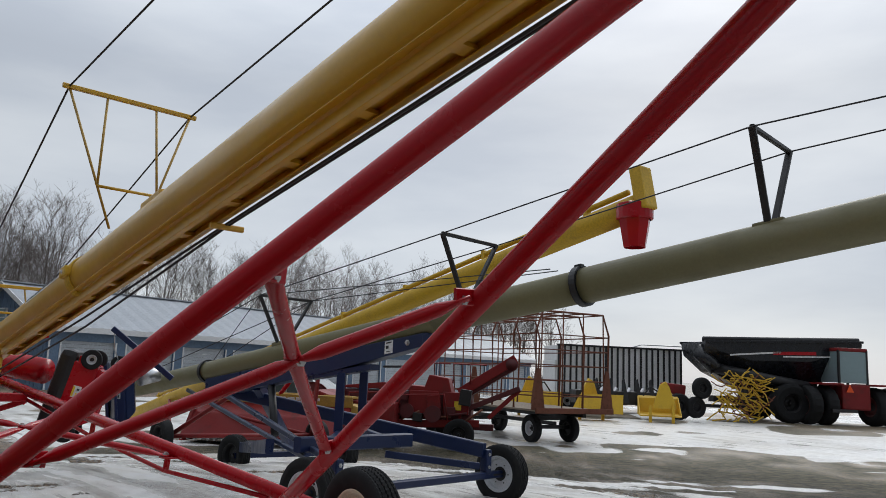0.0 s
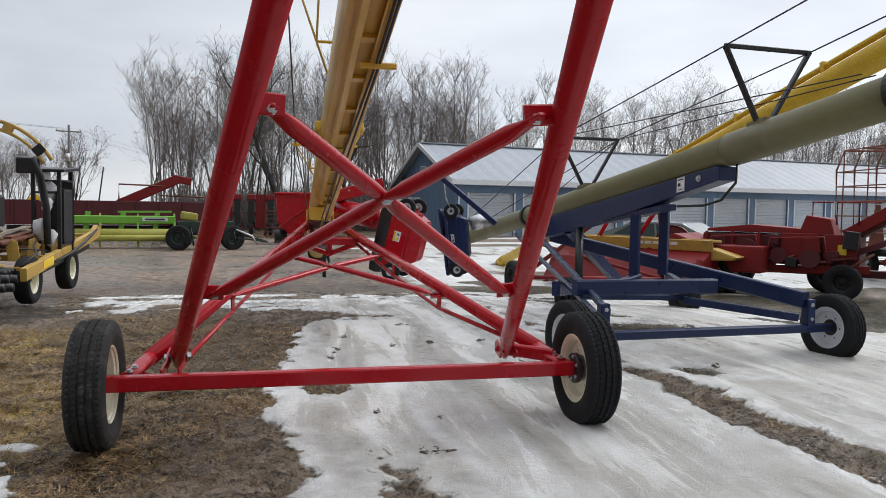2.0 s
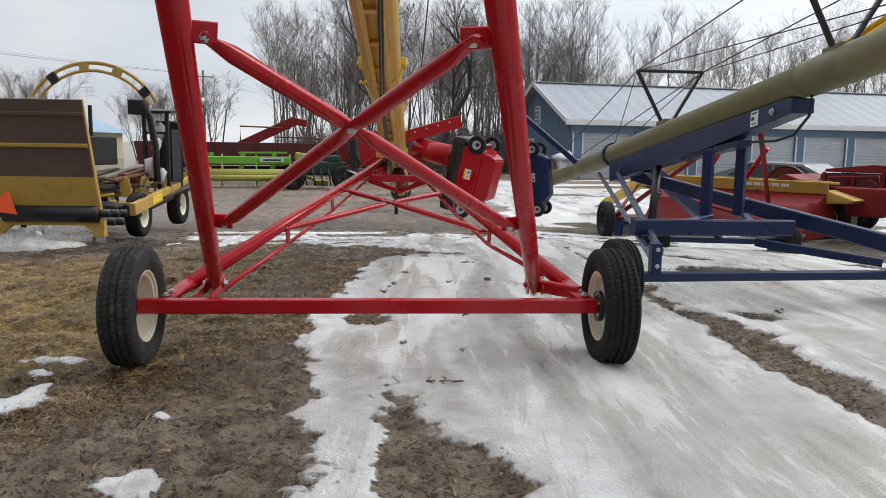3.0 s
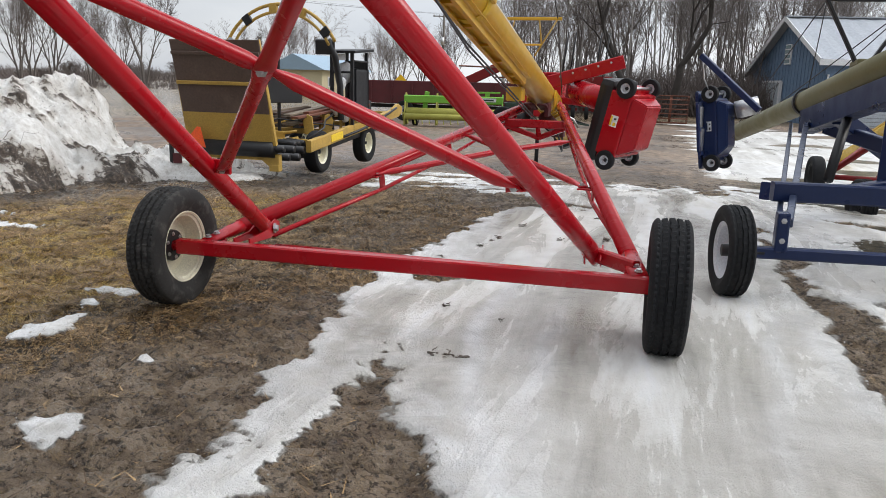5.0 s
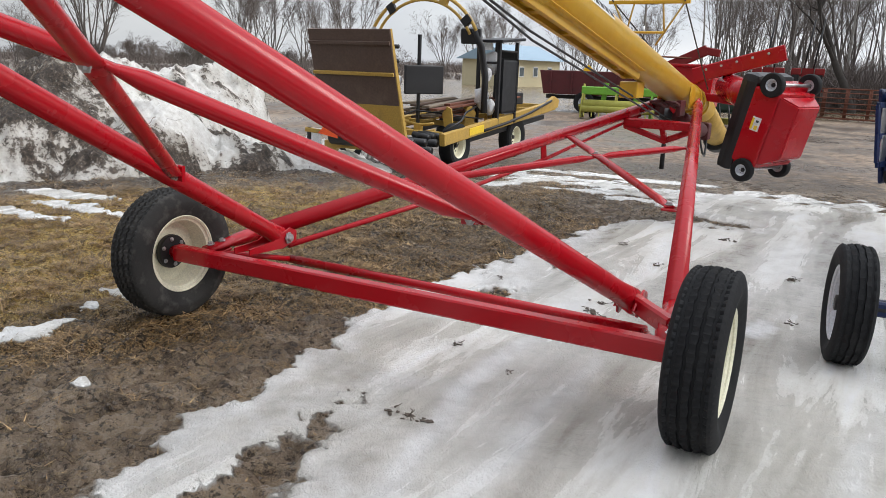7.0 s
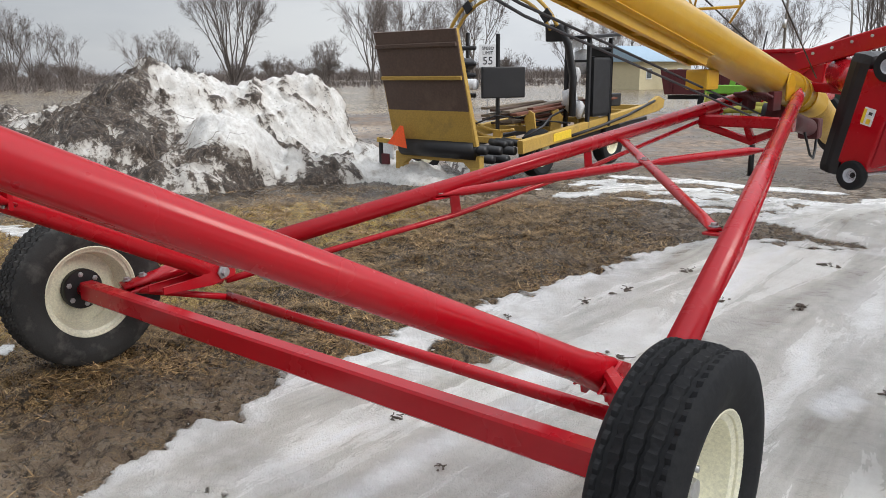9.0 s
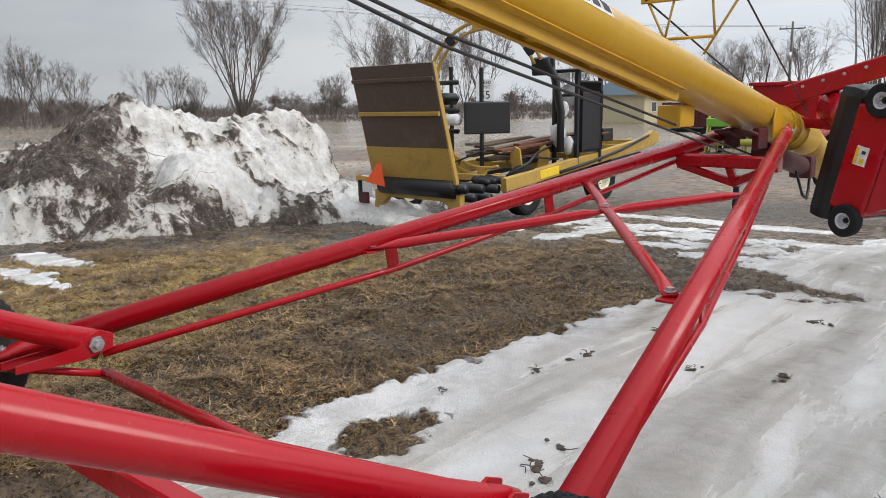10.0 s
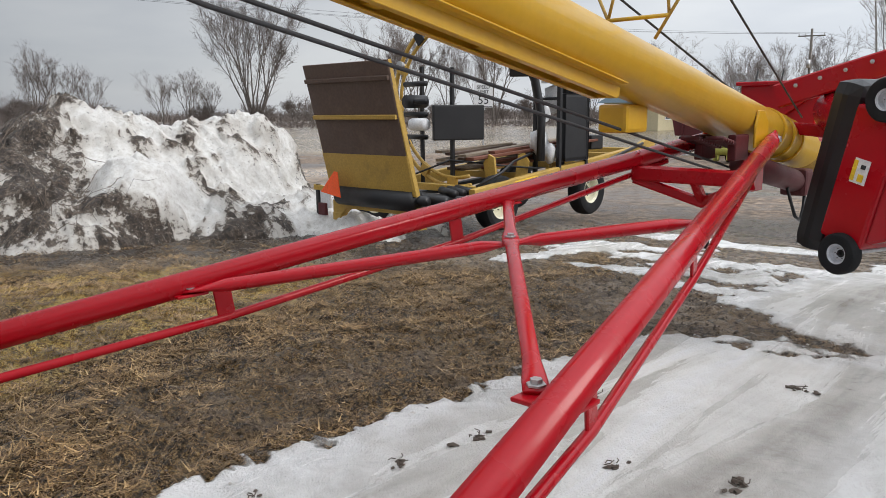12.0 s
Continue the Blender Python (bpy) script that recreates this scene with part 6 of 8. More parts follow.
for x, y in spots:
    src = rnd.choice(protos)
    sc = rnd.uniform(0.72, 1.08)
    cp = copy_thing(src, pose(x, y, -0.5, 0, 0, rnd.uniform(0, 360)))
    cp.scale = (sc, sc, sc * rnd.uniform(0.9, 1.08))

tree(31, V(-127, -8.2, -0.5), "lone wide bare tree standing beyond the road", BARK, forked=True, stems=12, length=5.3, r0=0.20, levels=5, angle=0.26, shrink=0.79, wander=0.04, up=0.05, fan=0.74, twigs=3, fine=2.4)
field_proto = tree(32, V(-140, 31, -0.5), "bare tree on the far side of the road", BARK, forked=True, stems=3, length=3.0, r0=0.20, levels=5, angle=0.30, shrink=0.80, wander=0.06, up=0.05, fan=0.28, twigs=3, fine=2.2)
tagged(field_proto, group="trees along the far field")
shrub_proto = tree(33, V(-112, -38, -0.5), "low spreading leafless shrub by the field", BARK, forked=True, stems=9, length=1.5, r0=0.07, levels=4, angle=0.42, shrink=0.80, wander=0.1, up=0.03, fan=0.8, twigs=3, fine=2.2)
tagged(shrub_proto, group="shrubs along the far field")
def standing(src, x, y, s):
    cp = copy_thing(src, pose(x, y, -0.5, 0, 0, rnd.uniform(0, 360)))
    cp.scale = (s, s, s * rnd.uniform(0.9, 1.1))
for x, y, s in ((-118, 6, 0.5), (-117.6, 13.2, 1.0), (-117.2, 17.4, 1.05), (-116.6, 22, 0.8), (-115.3, 28.8, 1.15), (-111.4, 42.5, 0.7), (-109.8, 47, 0.75), (-108.4, 50.5, 0.9), (-121.7, -39, 0.75), (-122, -36.5, 0.8), (-123.9, -32.3, 0.55), (-126.5, -22.2, 0.55), (-127.2, -18.4, 0.6), (-127.9, -15.2, 0.5), (-129, 6.9, 0.55), (-128.8, 15.8, 0.95), (-70, 45, 0.5), (-66, 40, 0.45), (-90, 60, 0.7), (-100, 72, 0.8), (-84, 52, 0.6)):
    standing(field_proto, x, y, s)
for j in range(16):
    a, d = radians(rnd.uniform(160, 207)), rnd.uniform(105, 175)
    standing(shrub_proto, d * math.cos(a), 5 + d * math.sin(a), rnd.uniform(0.5, 1.1))
for j in range(7):
    a, d = radians(rnd.uniform(196, 208)), rnd.uniform(95, 140)
    standing(shrub_proto, d * math.cos(a), 5 + d * math.sin(a), rnd.uniform(0.6, 1.0))


def brush():
    """Dense low scrub along the field edge and in the woods."""
    r = random.Random(9)
    bm = bmesh.new()
    def stem(x, y, h, thick=1.0):
        p = V(x, y, -0.55)
        for _ in range(3):
            d = V(r.gauss(0, 0.35), r.gauss(0, 0.35), 1).normalized()
            q = p + d * h * r.uniform(0.5, 1.0)
            s = V(d.y, -d.x, 0.1).normalized() * (0.012 + 0.004 * h) * thick
            t = d.cross(s).normalized() * (0.012 + 0.004 * h) * thick
            a, b, c = bm.verts.new(p + s), bm.verts.new(p - s * 0.5 + t), bm.verts.new(p - s * 0.5 - t)
            e = bm.verts.new(q)
            for f in ((a, b, e), (b, c, e), (c, a, e)):
                bm.faces.new(f)
            for _ in range(2):
                m = p.lerp(q, r.uniform(0.3, 0.8))
                n = m + V(r.gauss(0, 0.5), r.gauss(0, 0.5), r.uniform(0.3, 0.9)) * h * 0.35
                o = V(0.012, 0.012, 0) * thick
                bm.faces.new((bm.verts.new(m + o), bm.verts.new(m - o), bm.verts.new(n)))
    for _ in range(4200):
        s, d = r.random(), abs(r.gauss(0, 7))
        stem(-38 + 17 * s - 0.25 * d, 34 + 13 * s + 0.97 * d, r.uniform(1.5, 4.5))
    for _ in range(2600):
        s, d = r.random(), r.uniform(0, 14)
        stem(-24 + 42 * s - 0.7 * d, 56 + 42 * s + 0.7 * d, r.uniform(1.5, 4.0))
    for _ in range(2200):
        a, d = radians(r.uniform(160, 208)), r.uniform(95, 150)
        stem(d * math.cos(a), 5 + d * math.sin(a), r.uniform(0.5, 1.3) + (1.2 * r.random() if a > radians(196) else 0), 2.2)
    for _ in range(4200):
        a, d = radians(r.uniform(158, 208)), r.uniform(190, 300)
        stem(d * math.cos(a), 5 + d * math.sin(a), r.uniform(1.5, 4.6), 4.0)
    return tagged(part("brush", bm, TWIG), "tangled leafless undergrowth and scrub", "undergrowth", kind="stuff")


brush()


# ---- poles, wires and road signs ----
def utility_pole(x, y, h, turn):
    own = thing("utility_pole", V(x, y, -0.5), "weathered wooden utility pole with a crossarm", "utility pole", "poles along the road")
    k = Kit(own)
    b = V(x, y, -0.6)
    k.add("pole", tube(b, b + V(0, 0, h), 0.17, 14, r2=0.12), POLE_WOOD)
    d = V(math.cos(radians(turn)), math.sin(radians(turn)), 0)
    arm = k.add("crossarm", beam(b + V(0, 0, h - 0.75) - d * 1.35, b + V(0, 0, h - 0.75) + d * 1.35, 0.11, 0.13), POLE_WOOD)
    for s in (-1, 1):
        k.add("brace", tube(b + V(0, 0, h - 1.4), b + V(0, 0, h - 0.8) + d * 0.7 * s, 0.025, 6), POLE_WOOD)
    for s in (-1.25, -0.6, 1.25):
        k.add("insulator", tube(b + V(0, 0, h - 0.68) + d * s, b + V(0, 0, h - 0.45) + d * s, 0.05, 8), STEEL, arm)
    k.add("transformer", tube(b + V(0.1, -0.25, h - 4.2), b + V(0.1, -0.25, h - 3.3), 0.22, 14), STEEL)
    return [b + V(0, 0, h - 0.45) + d * s for s in (-1.25, -0.6, 1.25)]


p1 = utility_pole(-80.0, 57.0, 10.6, 60)
p2 = utility_pole(-115.0, 115.0, 10.6, 60)
p0 = utility_pole(-46.0, -25.0, 10.6, 60)
wire_owner = thing("power_line", V(-80, 57, 9), "thin overhead power wires between the poles", "power line")
wk = Kit(wire_owner)
for a, b in ((p0, p1), (p1, p2)):
    for q, s in zip(a, b):
        pts = [q.lerp(s, i / 14) - V(0, 0, 4.4 * (i / 14) * (1 - i / 14)) for i in range(15)]
        wk.add("wire", polytube(pts, 0.009, 5), CABLE)


def text_mesh(body, size, m, depth=0.004):
    cu = bpy.data.curves.new("text", "FONT")
    cu.body, cu.size, cu.extrude, cu.align_x, cu.align_y = body, size, depth, "CENTER", "CENTER"
    ob = bpy.data.objects.new("text", cu)
    me = bpy.data.meshes.new_from_object(ob)
    bm = bmesh.new()
    bm.from_mesh(me)
    bmesh.ops.transform(bm, matrix=m, verts=bm.verts)
    bpy.data.objects.remove(ob)
    return bm


def speed_sign():
    at = on(-24.6, 10.5)
    own = thing("speed_limit_sign", at, "white speed limit sign on a steel post", "road sign")
    k = Kit(own)
    face = Matrix.Translation(at + V(0, 0, 2.24)) @ Matrix((V(0.12, 0.993, 0), V(0, 0, 1), V(0.993, -0.12, 0))).transposed().to_4x4()
    k.add("post", beam(at - V(0.03, 0, 0.3), at + V(-0.03, 0, 2.6), 0.05, 0.03, V(1, 0, 0)), STEEL)
    k.add("plate", block((0.60, 0.76, 0.012), face, 0.004), WHITE)
    k.add("border", prism([(-0.28, -0.36), (0.28, -0.36), (0.28, -0.345), (-0.28, -0.345)], 0.003, face @ pose(0, 0, 0.0085)), LABEL_INK)
    for body, size, y in (("SPEED", 0.15, 0.25), ("LIMIT", 0.15, 0.10), ("55", 0.36, -0.16)):
        k.add("lettering", text_mesh(body, size, face @ pose(0, y, 0.010)), LABEL_INK)


speed_sign()


def diamond_sign():
    at = on(-40.4, 27.5)
    own = thing("warning_sign", at, "yellow diamond road warning sign on a post", "road sign")
    k = Kit(own)
    face = Matrix.Translation(at + V(0, 0, 1.6)) @ Matrix((V(0.5, 0.87, 0), V(0, 0, 1), V(0.87, -0.5, 0))).transposed().to_4x4()
    k.add("post", beam(at - V(0.03, 0, 0.3), at + V(-0.03, 0, 1.5), 0.05, 0.03, V(1, 0, 0)), STEEL)
    k.add("plate", block((0.75, 0.75, 0.012), face @ pose(0, 0, 0, 0, 0, 45), 0.004), SIGN_YELLOW)
    k.add("symbol", block((0.34, 0.10, 0.004), face @ pose(0, 0.02, 0.01), 0), LABEL_INK)


diamond_sign()


def far_house():
    at = V(-71.0, 36.0, -0.5)
    own = thing("farmhouse", at, "small cream house with a pale blue roof far off", "house")
    k = Kit(own)
    w, g = V(-0.55, 0.83, 0), V(0.83, 0.55, 0)
    m = Matrix.Translation(at + V(0, 0, 1.3)) @ Matrix((w, g, V(0, 0, 1))).transposed().to_4x4()
    k.add("wall", block((9.0, 6.0, 2.9), m, 0.02), CREAM_WALL)
    mr = Matrix.Translation(at) @ Matrix((g, V(0, 0, 1), w)).transposed().to_4x4()
    k.add("roof", prism([(-3.6, 2.6), (3.6, 2.6), (0, 4.1)], 9.8, mr), BLUE_ROOF)
    for q in (-3.0, -0.4, 2.4):
        win = k.add("window", block((0.9, 0.06, 1.0), m @ pose(q, -3.02, 0.2), 0.01), WHITE)
        k.add("pane", block((0.7, 0.04, 0.8), m @ pose(q, -3.05, 0.2), 0), GLASS, win)
        win = k.add("window", block((0.9, 0.06, 1.0), m @ pose(q, 3.02, 0.2), 0.01), WHITE)
        k.add("pane", block((0.7, 0.04, 0.8), m @ pose(q, 3.05, 0.2), 0), GLASS, win)


far_house()


# ---- farm machines round the yard ----
def placed(name, x, y, turn, label, category, group="", z=0.0):
    at = on(x, y, z)
    own = thing(name, at, label, category, group)
    return Kit(own, Matrix.Translation(at) @ pose(0, 0, 0, 0, 0, turn))


def bale_wrapper():
    k = placed("bale_wrapper", -9.72, 6.42, math.degrees(math.atan2(0.65, 0.76)), "ochre bale wrapper with a big hoop and a brown tailgate", "bale wrapper", z=-0.07)
    lo, hi = V(0, -0.03, 0.62), V(0, -0.42, 2.14)
    d = (hi - lo).normalized()
    n = V(0, -d.z, d.y)
    def panel(t0, t1, mat, name, lab=""):
        p, q = lo.lerp(hi, t0), lo.lerp(hi, t1)
        return k.add(name, beam(p, q, 1.5 - 0.10 * t0, 0.035, n, bev=0.01), mat, label=lab)
    panel(0.0, 0.31, YELLOW_DULL, "tailgate_lower")
    panel(0.31, 1.0, BROWN_BOARD, "tailgate", "brown stained tailgate sheet")
    for t, mt in ((0.60, YELLOW_DULL), (0.88, BROWN_BOARD)):
        c = lo.lerp(hi, t) + n * 0.03
        k.add("tailgate_rib", beam(c - V(0.72, 0, 0), c + V(0.72, 0, 0), 0.05, 0.04, n), mt)
    for s in (-0.74, 0.74):
        k.add("gate_edge", beam(lo + V(s, 0.03, 0), hi + V(s * 0.95, 0.03, 0), 0.05, 0.07, n), YELLOW_DULL)
    foot = [(-0.78, 0), (-0.62, 0), (-0.52, 0.09), (0.50, 0.09), (0.60, 0), (0.78, 0), (0.78, 0.18), (-0.78, 0.18)]
    k.add("rear_foot", prism(foot, 0.10, pose(0, 0.06, 0.30, 90, 0, 0), bev=0.006), YELLOW_DULL)
    for s in (-0.7, 0.7):
        k.add("foot_plate", block((0.16, 0.12, 0.10), pose(s, 0.06, 0.27), 0.01), YELLOW_DULL)
    for j in range(5):
        y, z = 0.12 + 0.17 * j, 0.56 - 0.015 * j
        k.add("roller", tube(V(-0.62 if j < 2 else 0.0, y, z - (0.12 if j % 2 else 0)), V(0.84, y - 0.05, z - (0.12 if j % 2 else 0)), 0.062, 14), BLACK)
    k.add("roller_drum", tube(V(-0.6, 0.0, 0.56), V(0.72, 0.0, 0.56), 0.13, 20), BLACK)
    k.add("slow_vehicle_triangle", prism([(-0.19, -0.15), (0.19, -0.15), (0.03, 0.14), (-0.03, 0.14)], 0.008, pose(-0.46, -0.24, 0.73, 78, 8, 0)), ORANGE, label="orange slow-vehicle triangle")
    k.add("lamp_bracket", beam(V(-1.18, 0.05, 0.62), V(-0.78, 0.05, 0.60), 0.06, 0.07), YELLOW_DULL)
    k.add("lamp_bracket", beam(V(-1.12, 0.05, 0.2), V(-1.12, 0.05, 0.66), 0.06, 0.05, V(0, 1, 0)), BLACK)
    k.add("tail_lamp", block((0.14, 0.05, 0.16), pose(-1.0, 0.02, 0.34), 0.01), RED_DARK)
    k.add("lamp_board", block((0.20, 0.03, 0.30), pose(-0.97, 0.05, 0.5), 0.01), WHITE)
    # wrapping hoop
    c = V(0.18, 1.30, 1.70)
    lo_, hi_ = radians(28), radians(285)
    for r, w in ((1.10, 0.028), (0.98, 0.024)):
        pts = [c + V(r * math.cos(lo_ + (hi_ - lo_) * i / 40), 0.0, r * math.sin(lo_ + (hi_ - lo_) * i / 40)) for i in range(41)]
        k.add("hoop", polytube(pts, w, 8), YELLOW_DULL, label="ochre wrapping hoop")
    for i in range(9):
        a = lo_ + (hi_ - lo_) * (i + 0.4) / 9
        e = V(math.cos(a), 0, math.sin(a))
        k.add("hoop_plate", block((0.16, 0.07, 0.14), Matrix.Translation(c + e * 1.04) @ pose(0, 0, 0, 0, -math.degrees(a), 0), 0.008), YELLOW_DULL if i % 3 else BLACK)
    for z in (1.95, 1.72, 1.55, 1.25):
        k.add("film_bar", tube(V(-0.62, 1.2, z), V(-0.18, 1.15, z), 0.035, 10), BLACK)
    for x, y, top in ((-0.62, 1.28, 2.2), (0.10, 1.10, 2.15)):
        k.add("hoop_mast", beam(V(x, y + 0.25, 0.5), V(x, y + 0.25, top), 0.05, 0.05, V(0, 1, 0)), BLACK)
        k.add("mast_bracket", block((0.09, 0.10, 0.18), pose(x, y + 0.25, 1.5, 0, 0, 12), 0.015), BLACK)
    k.add("hoop_motor", tube(V(-0.50, 1.1, 1.72), V(-0.50, 1.45, 1.72), 0.09, 14), BLACK)
    k.add("film_roll", tube(V(-0.30, 1.0, 1.42), V(-0.05, 1.0, 1.42), 0.08, 16), PLASTIC_WHITE)
    k.add("side_tank", block((0.72, 0.06, 0.46), pose(0.18, 1.38, 1.44, 0, 0, 62), 0.02), BLACK, label="black sheet guard")
    k.add("work_lamp", lathe([(0, 0), (0.05, 0.01), (0.06, 0.06), (0, 0.07)], axis_matrix(V(-0.66, 1.2, 2.2), V(0, -1, 0)), 14), STEEL)
    # main rails
    for s in (-1, 1):
        k.add("frame_rail", beam(V(0.78 * s + (0.12 if s > 0 else 0), 0.8, 0.55), V(0.74 * s, 5.6, 0.95), 0.09, 0.19, bev=0.01), YELLOW_DULL)
        k.add("frame_rail", beam(V(0.70 * s, 1.2, 0.40), V(0.68 * s, 5.2, 0.72), 0.07, 0.09, bev=0.01), BLACK)
    k.add("caution_plate", block((0.02, 0.50, 0.12), pose(0.915, 1.9, 0.645, 5, 0, 0), 0.004), LABEL_YELLOW)
    for y in (1.2, 2.4, 3.6, 4.8, 5.5):
        k.add("cross_member", beam(V(-0.75, y, 0.50 + 0.075 * y), V(0.75, y, 0.50 + 0.075 * y), 0.09, 0.09), YELLOW_DULL)
    r = random.Random(61)
    for j in range(16):
        x, y, z = r.uniform(-0.55, 0.45), r.uniform(1.3, 1.9), 0.80 + 0.03 * j * 0.55
        a = r.uniform(-0.16, 0.16)
        ln = r.uniform(1.5, 2.8)
        k.add("deck_plank", beam(V(x, y, z), V(x + a * ln, y + ln, z + 0.05 * ln + r.uniform(-0.05, 0.05)), r.uniform(0.10, 0.2), 0.035, bev=0.004), (WOOD, BROWN_BOARD, RUST, WOOD)[j % 4])
    for j, (x, y) in enumerate(((0.5, 2.2), (0.3, 2.5), (0.55, 2.9), (-0.2, 2.4), (0.58, 1.7), (0.6, 3.6))):
        k.add("deck_bracket", prism([(0, 0), (0.16, 0), (0.2, 0.22), (0.12, 0.34), (0.04, 0.3)], 0.05, pose(x, y, 0.68, 90, 0, 30 + 40 * j), bev=0.006), YELLOW_DULL)
    for j in range(3):
        k.add("side_roller", tube(V(0.35, 0.85 + 0.15 * j, 0.60), V(0.70, 0.72 + 0.15 * j, 0.58), 0.05, 14), BLACK)
    k.add("hydraulic_hose", polytube([V(0.8, 1.0, 0.66), V(0.9, 1.4, 0.82), V(0.7, 1.9, 0.92), V(0.62, 2.4, 1.0)], 0.016, 6), BLACK)
    k.add("hydraulic_hose", polytube([V(-0.4, 0.9, 0.7), V(0.1, 1.3, 0.95), V(0.5, 1.9, 0.86), V(0.75, 2.4, 0.8)], 0.014, 6), BLACK)
    for s in (-1, 1):
        for y, R in ((1.47, 0.36), (3.78, 0.38)):
            wheel(k, V(0.68 * s - (0.32 if s < 0 and y < 2 else 0) + (0.07 if s > 0 and y < 2 else 0), y - (0.6 if s < 0 and y < 2 else 0), R + (0.05 if y < 2 else 0.02)), V(s, 0, 0), R, 0.24, 0.2, CREAM, tread="slick", seg=40)
    # control stand with wrapped engine panel
    for x, y in ((0.45, 2.75), (0.85, 2.75), (0.85, 3.45), (0.45, 3.45)):
        k.add("stand_post", beam(V(x, y, 0.7), V(x, y, 2.12), 0.06, 0.06, V(0, 1, 0)), BLACK)
    k.add("stand_roof", block((0.62, 0.95, 0.05), pose(0.65, 3.1, 2.14, 4, 0, 0), 0.01), BLACK)
    k.add("stand_panel", block((0.03, 0.62, 0.95), pose(0.86, 3.15, 1.35), 0.05), BLACK)
    k.add("mesh_screen", block((0.42, 0.03, 0.95), pose(0.65, 3.46, 1.5), 0.01), BLACK)
    k.add("stand_rail", tube(V(0.45, 2.75, 1.75), V(0.85, 2.75, 1.75), 0.02, 8), BLACK)
    k.add("stand_rail", tube(V(0.86, 2.75, 1.95), V(0.86, 3.45, 1.95), 0.02, 8), BLACK)
    k.add("gauge_box", block((0.16, 0.05, 0.12), pose(0.65, 2.72, 2.02), 0.01), WHITE)
    k.add("arm_post", polytube([V(0.75, 2.45, 0.9), V(0.72, 2.5, 1.5), V(0.66, 2.42, 2.0), V(0.58, 2.30, 2.3)], 0.06, 10), BLACK)
    k.add("light_bar", block((0.34, 0.16, 0.26), pose(0.5, 2.35, 2.18, 10, 0, 20), 0.03), BLACK)
    for x, y, z, r in ((0.60, 2.62, 1.15, 0.13), (0.72, 2.70, 1.0, 0.10), (0.62, 2.95, 1.75, 0.14), (0.70, 2.6, 1.55, 0.08)):
        k.add("loose_film", smooth(lathe([(0, -r * 1.6), (r * 0.7, -r * 1.2), (r, -r * 0.2), (r * 0.8, r), (0, r * 1.5)], pose(x, y, z, 20, 15, 0), 9, wobble=lambda i, q: 0.03 * ((q * 7 + i * 3) % 5 - 2) / 2), 70), PLASTIC_WHITE)
    k.add("hose", polytube([V(0.9, 2.2, 0.62), V(0.95, 3.0, 0.72), V(0.92, 4.0, 0.85), V(0.85, 5.2, 1.05)], 0.025, 8), BLACK)
    k.add("rail_hook", prism([(0, 0), (0.5, 0.05), (0.55, 0.2), (0.3, 0.28), (0, 0.18)], 0.08, pose(0.76, 5.2, 0.85, 90, 0, 90), bev=0.01), YELLOW_DULL)
    k.add("valve_bank", block((0.5, 0.35, 0.22), pose(0.35, 4.2, 1.1), 0.02), BLACK)


bale_wrapper()


def forage_header():
    k = placed("forage_header", -23.2, 20.2, 52, "lime green and yellow forage header lying by the road", "crop header")
    k.add("top_beam", beam(V(-2.3, 0, 1.05), V(1.6, 0, 1.05), 0.25, 0.30, bev=0.03), LIME)
    k.add("maker_plate", block((0.9, 0.02, 0.14), pose(0.9, -0.14, 1.07), 0), WHITE)
    k.add("plate_bar", block((0.7, 0.02, 0.06), pose(0.9, -0.155, 1.07), 0), GREEN_DARK)
    k.add("drum", tube(V(-2.2, -0.2, 0.52), V(1.5, -0.2, 0.52), 0.20, 18), LIME_YELLOW)
    k.add("drum", tube(V(-2.2, -0.55, 0.38), V(1.5, -0.55, 0.38), 0.12, 14), LIME_YELLOW)
    for x in (-2.25, -1.0, 0.3, 1.6):
        k.add("side_plate", prism([(-0.5, 0.05), (0.35, 0.05), (0.35, 1.2), (0.1, 1.3), (-0.35, 0.6)], 0.06, pose(x, 0, 0, 90, 0, 90), bev=0.01), LIME if x > 0 else LIME_YELLOW)
    for x in (-1.5, -0.3, 0.9):
        k.add("upright", beam(V(x, 0.05, 0.6), V(x + 0.1, 0.05, 1.35), 0.18, 0.12, V(0, 1, 0)), LIME)
    k.add("rail", beam(V(-0.4, 0.1, 1.34), V(1.5, 0.1, 1.36), 0.10, 0.07), LIME)
    for j in range(14):
        k.add("tine", tube(V(-2.1 + 0.28 * j, -0.55, 0.30), V(-2.05 + 0.28 * j, -0.85, 0.12), 0.02, 6), LIME_YELLOW)
    k.add("skid", beam(V(1.7, -0.2, 0.7), V(2.9, -0.5, 0.12), 0.14, 0.10), LIME_YELLOW)
    k.add("skid_foot", block((0.5, 0.35, 0.22), pose(2.8, -0.5, 0.18), 0.03), LIME_YELLOW)
    k.add("skid", beam(V(-2.3, -0.2, 0.5), V(-2.3, 0.4, 0.05), 0.14, 0.10), LIME_YELLOW)
    wheel(k, V(-1.9, 0.4, 0.35), V(-1, 0, 0), 0.36, 0.24, 0.2, CREAM, tread="slick", seg=36)


forage_header()


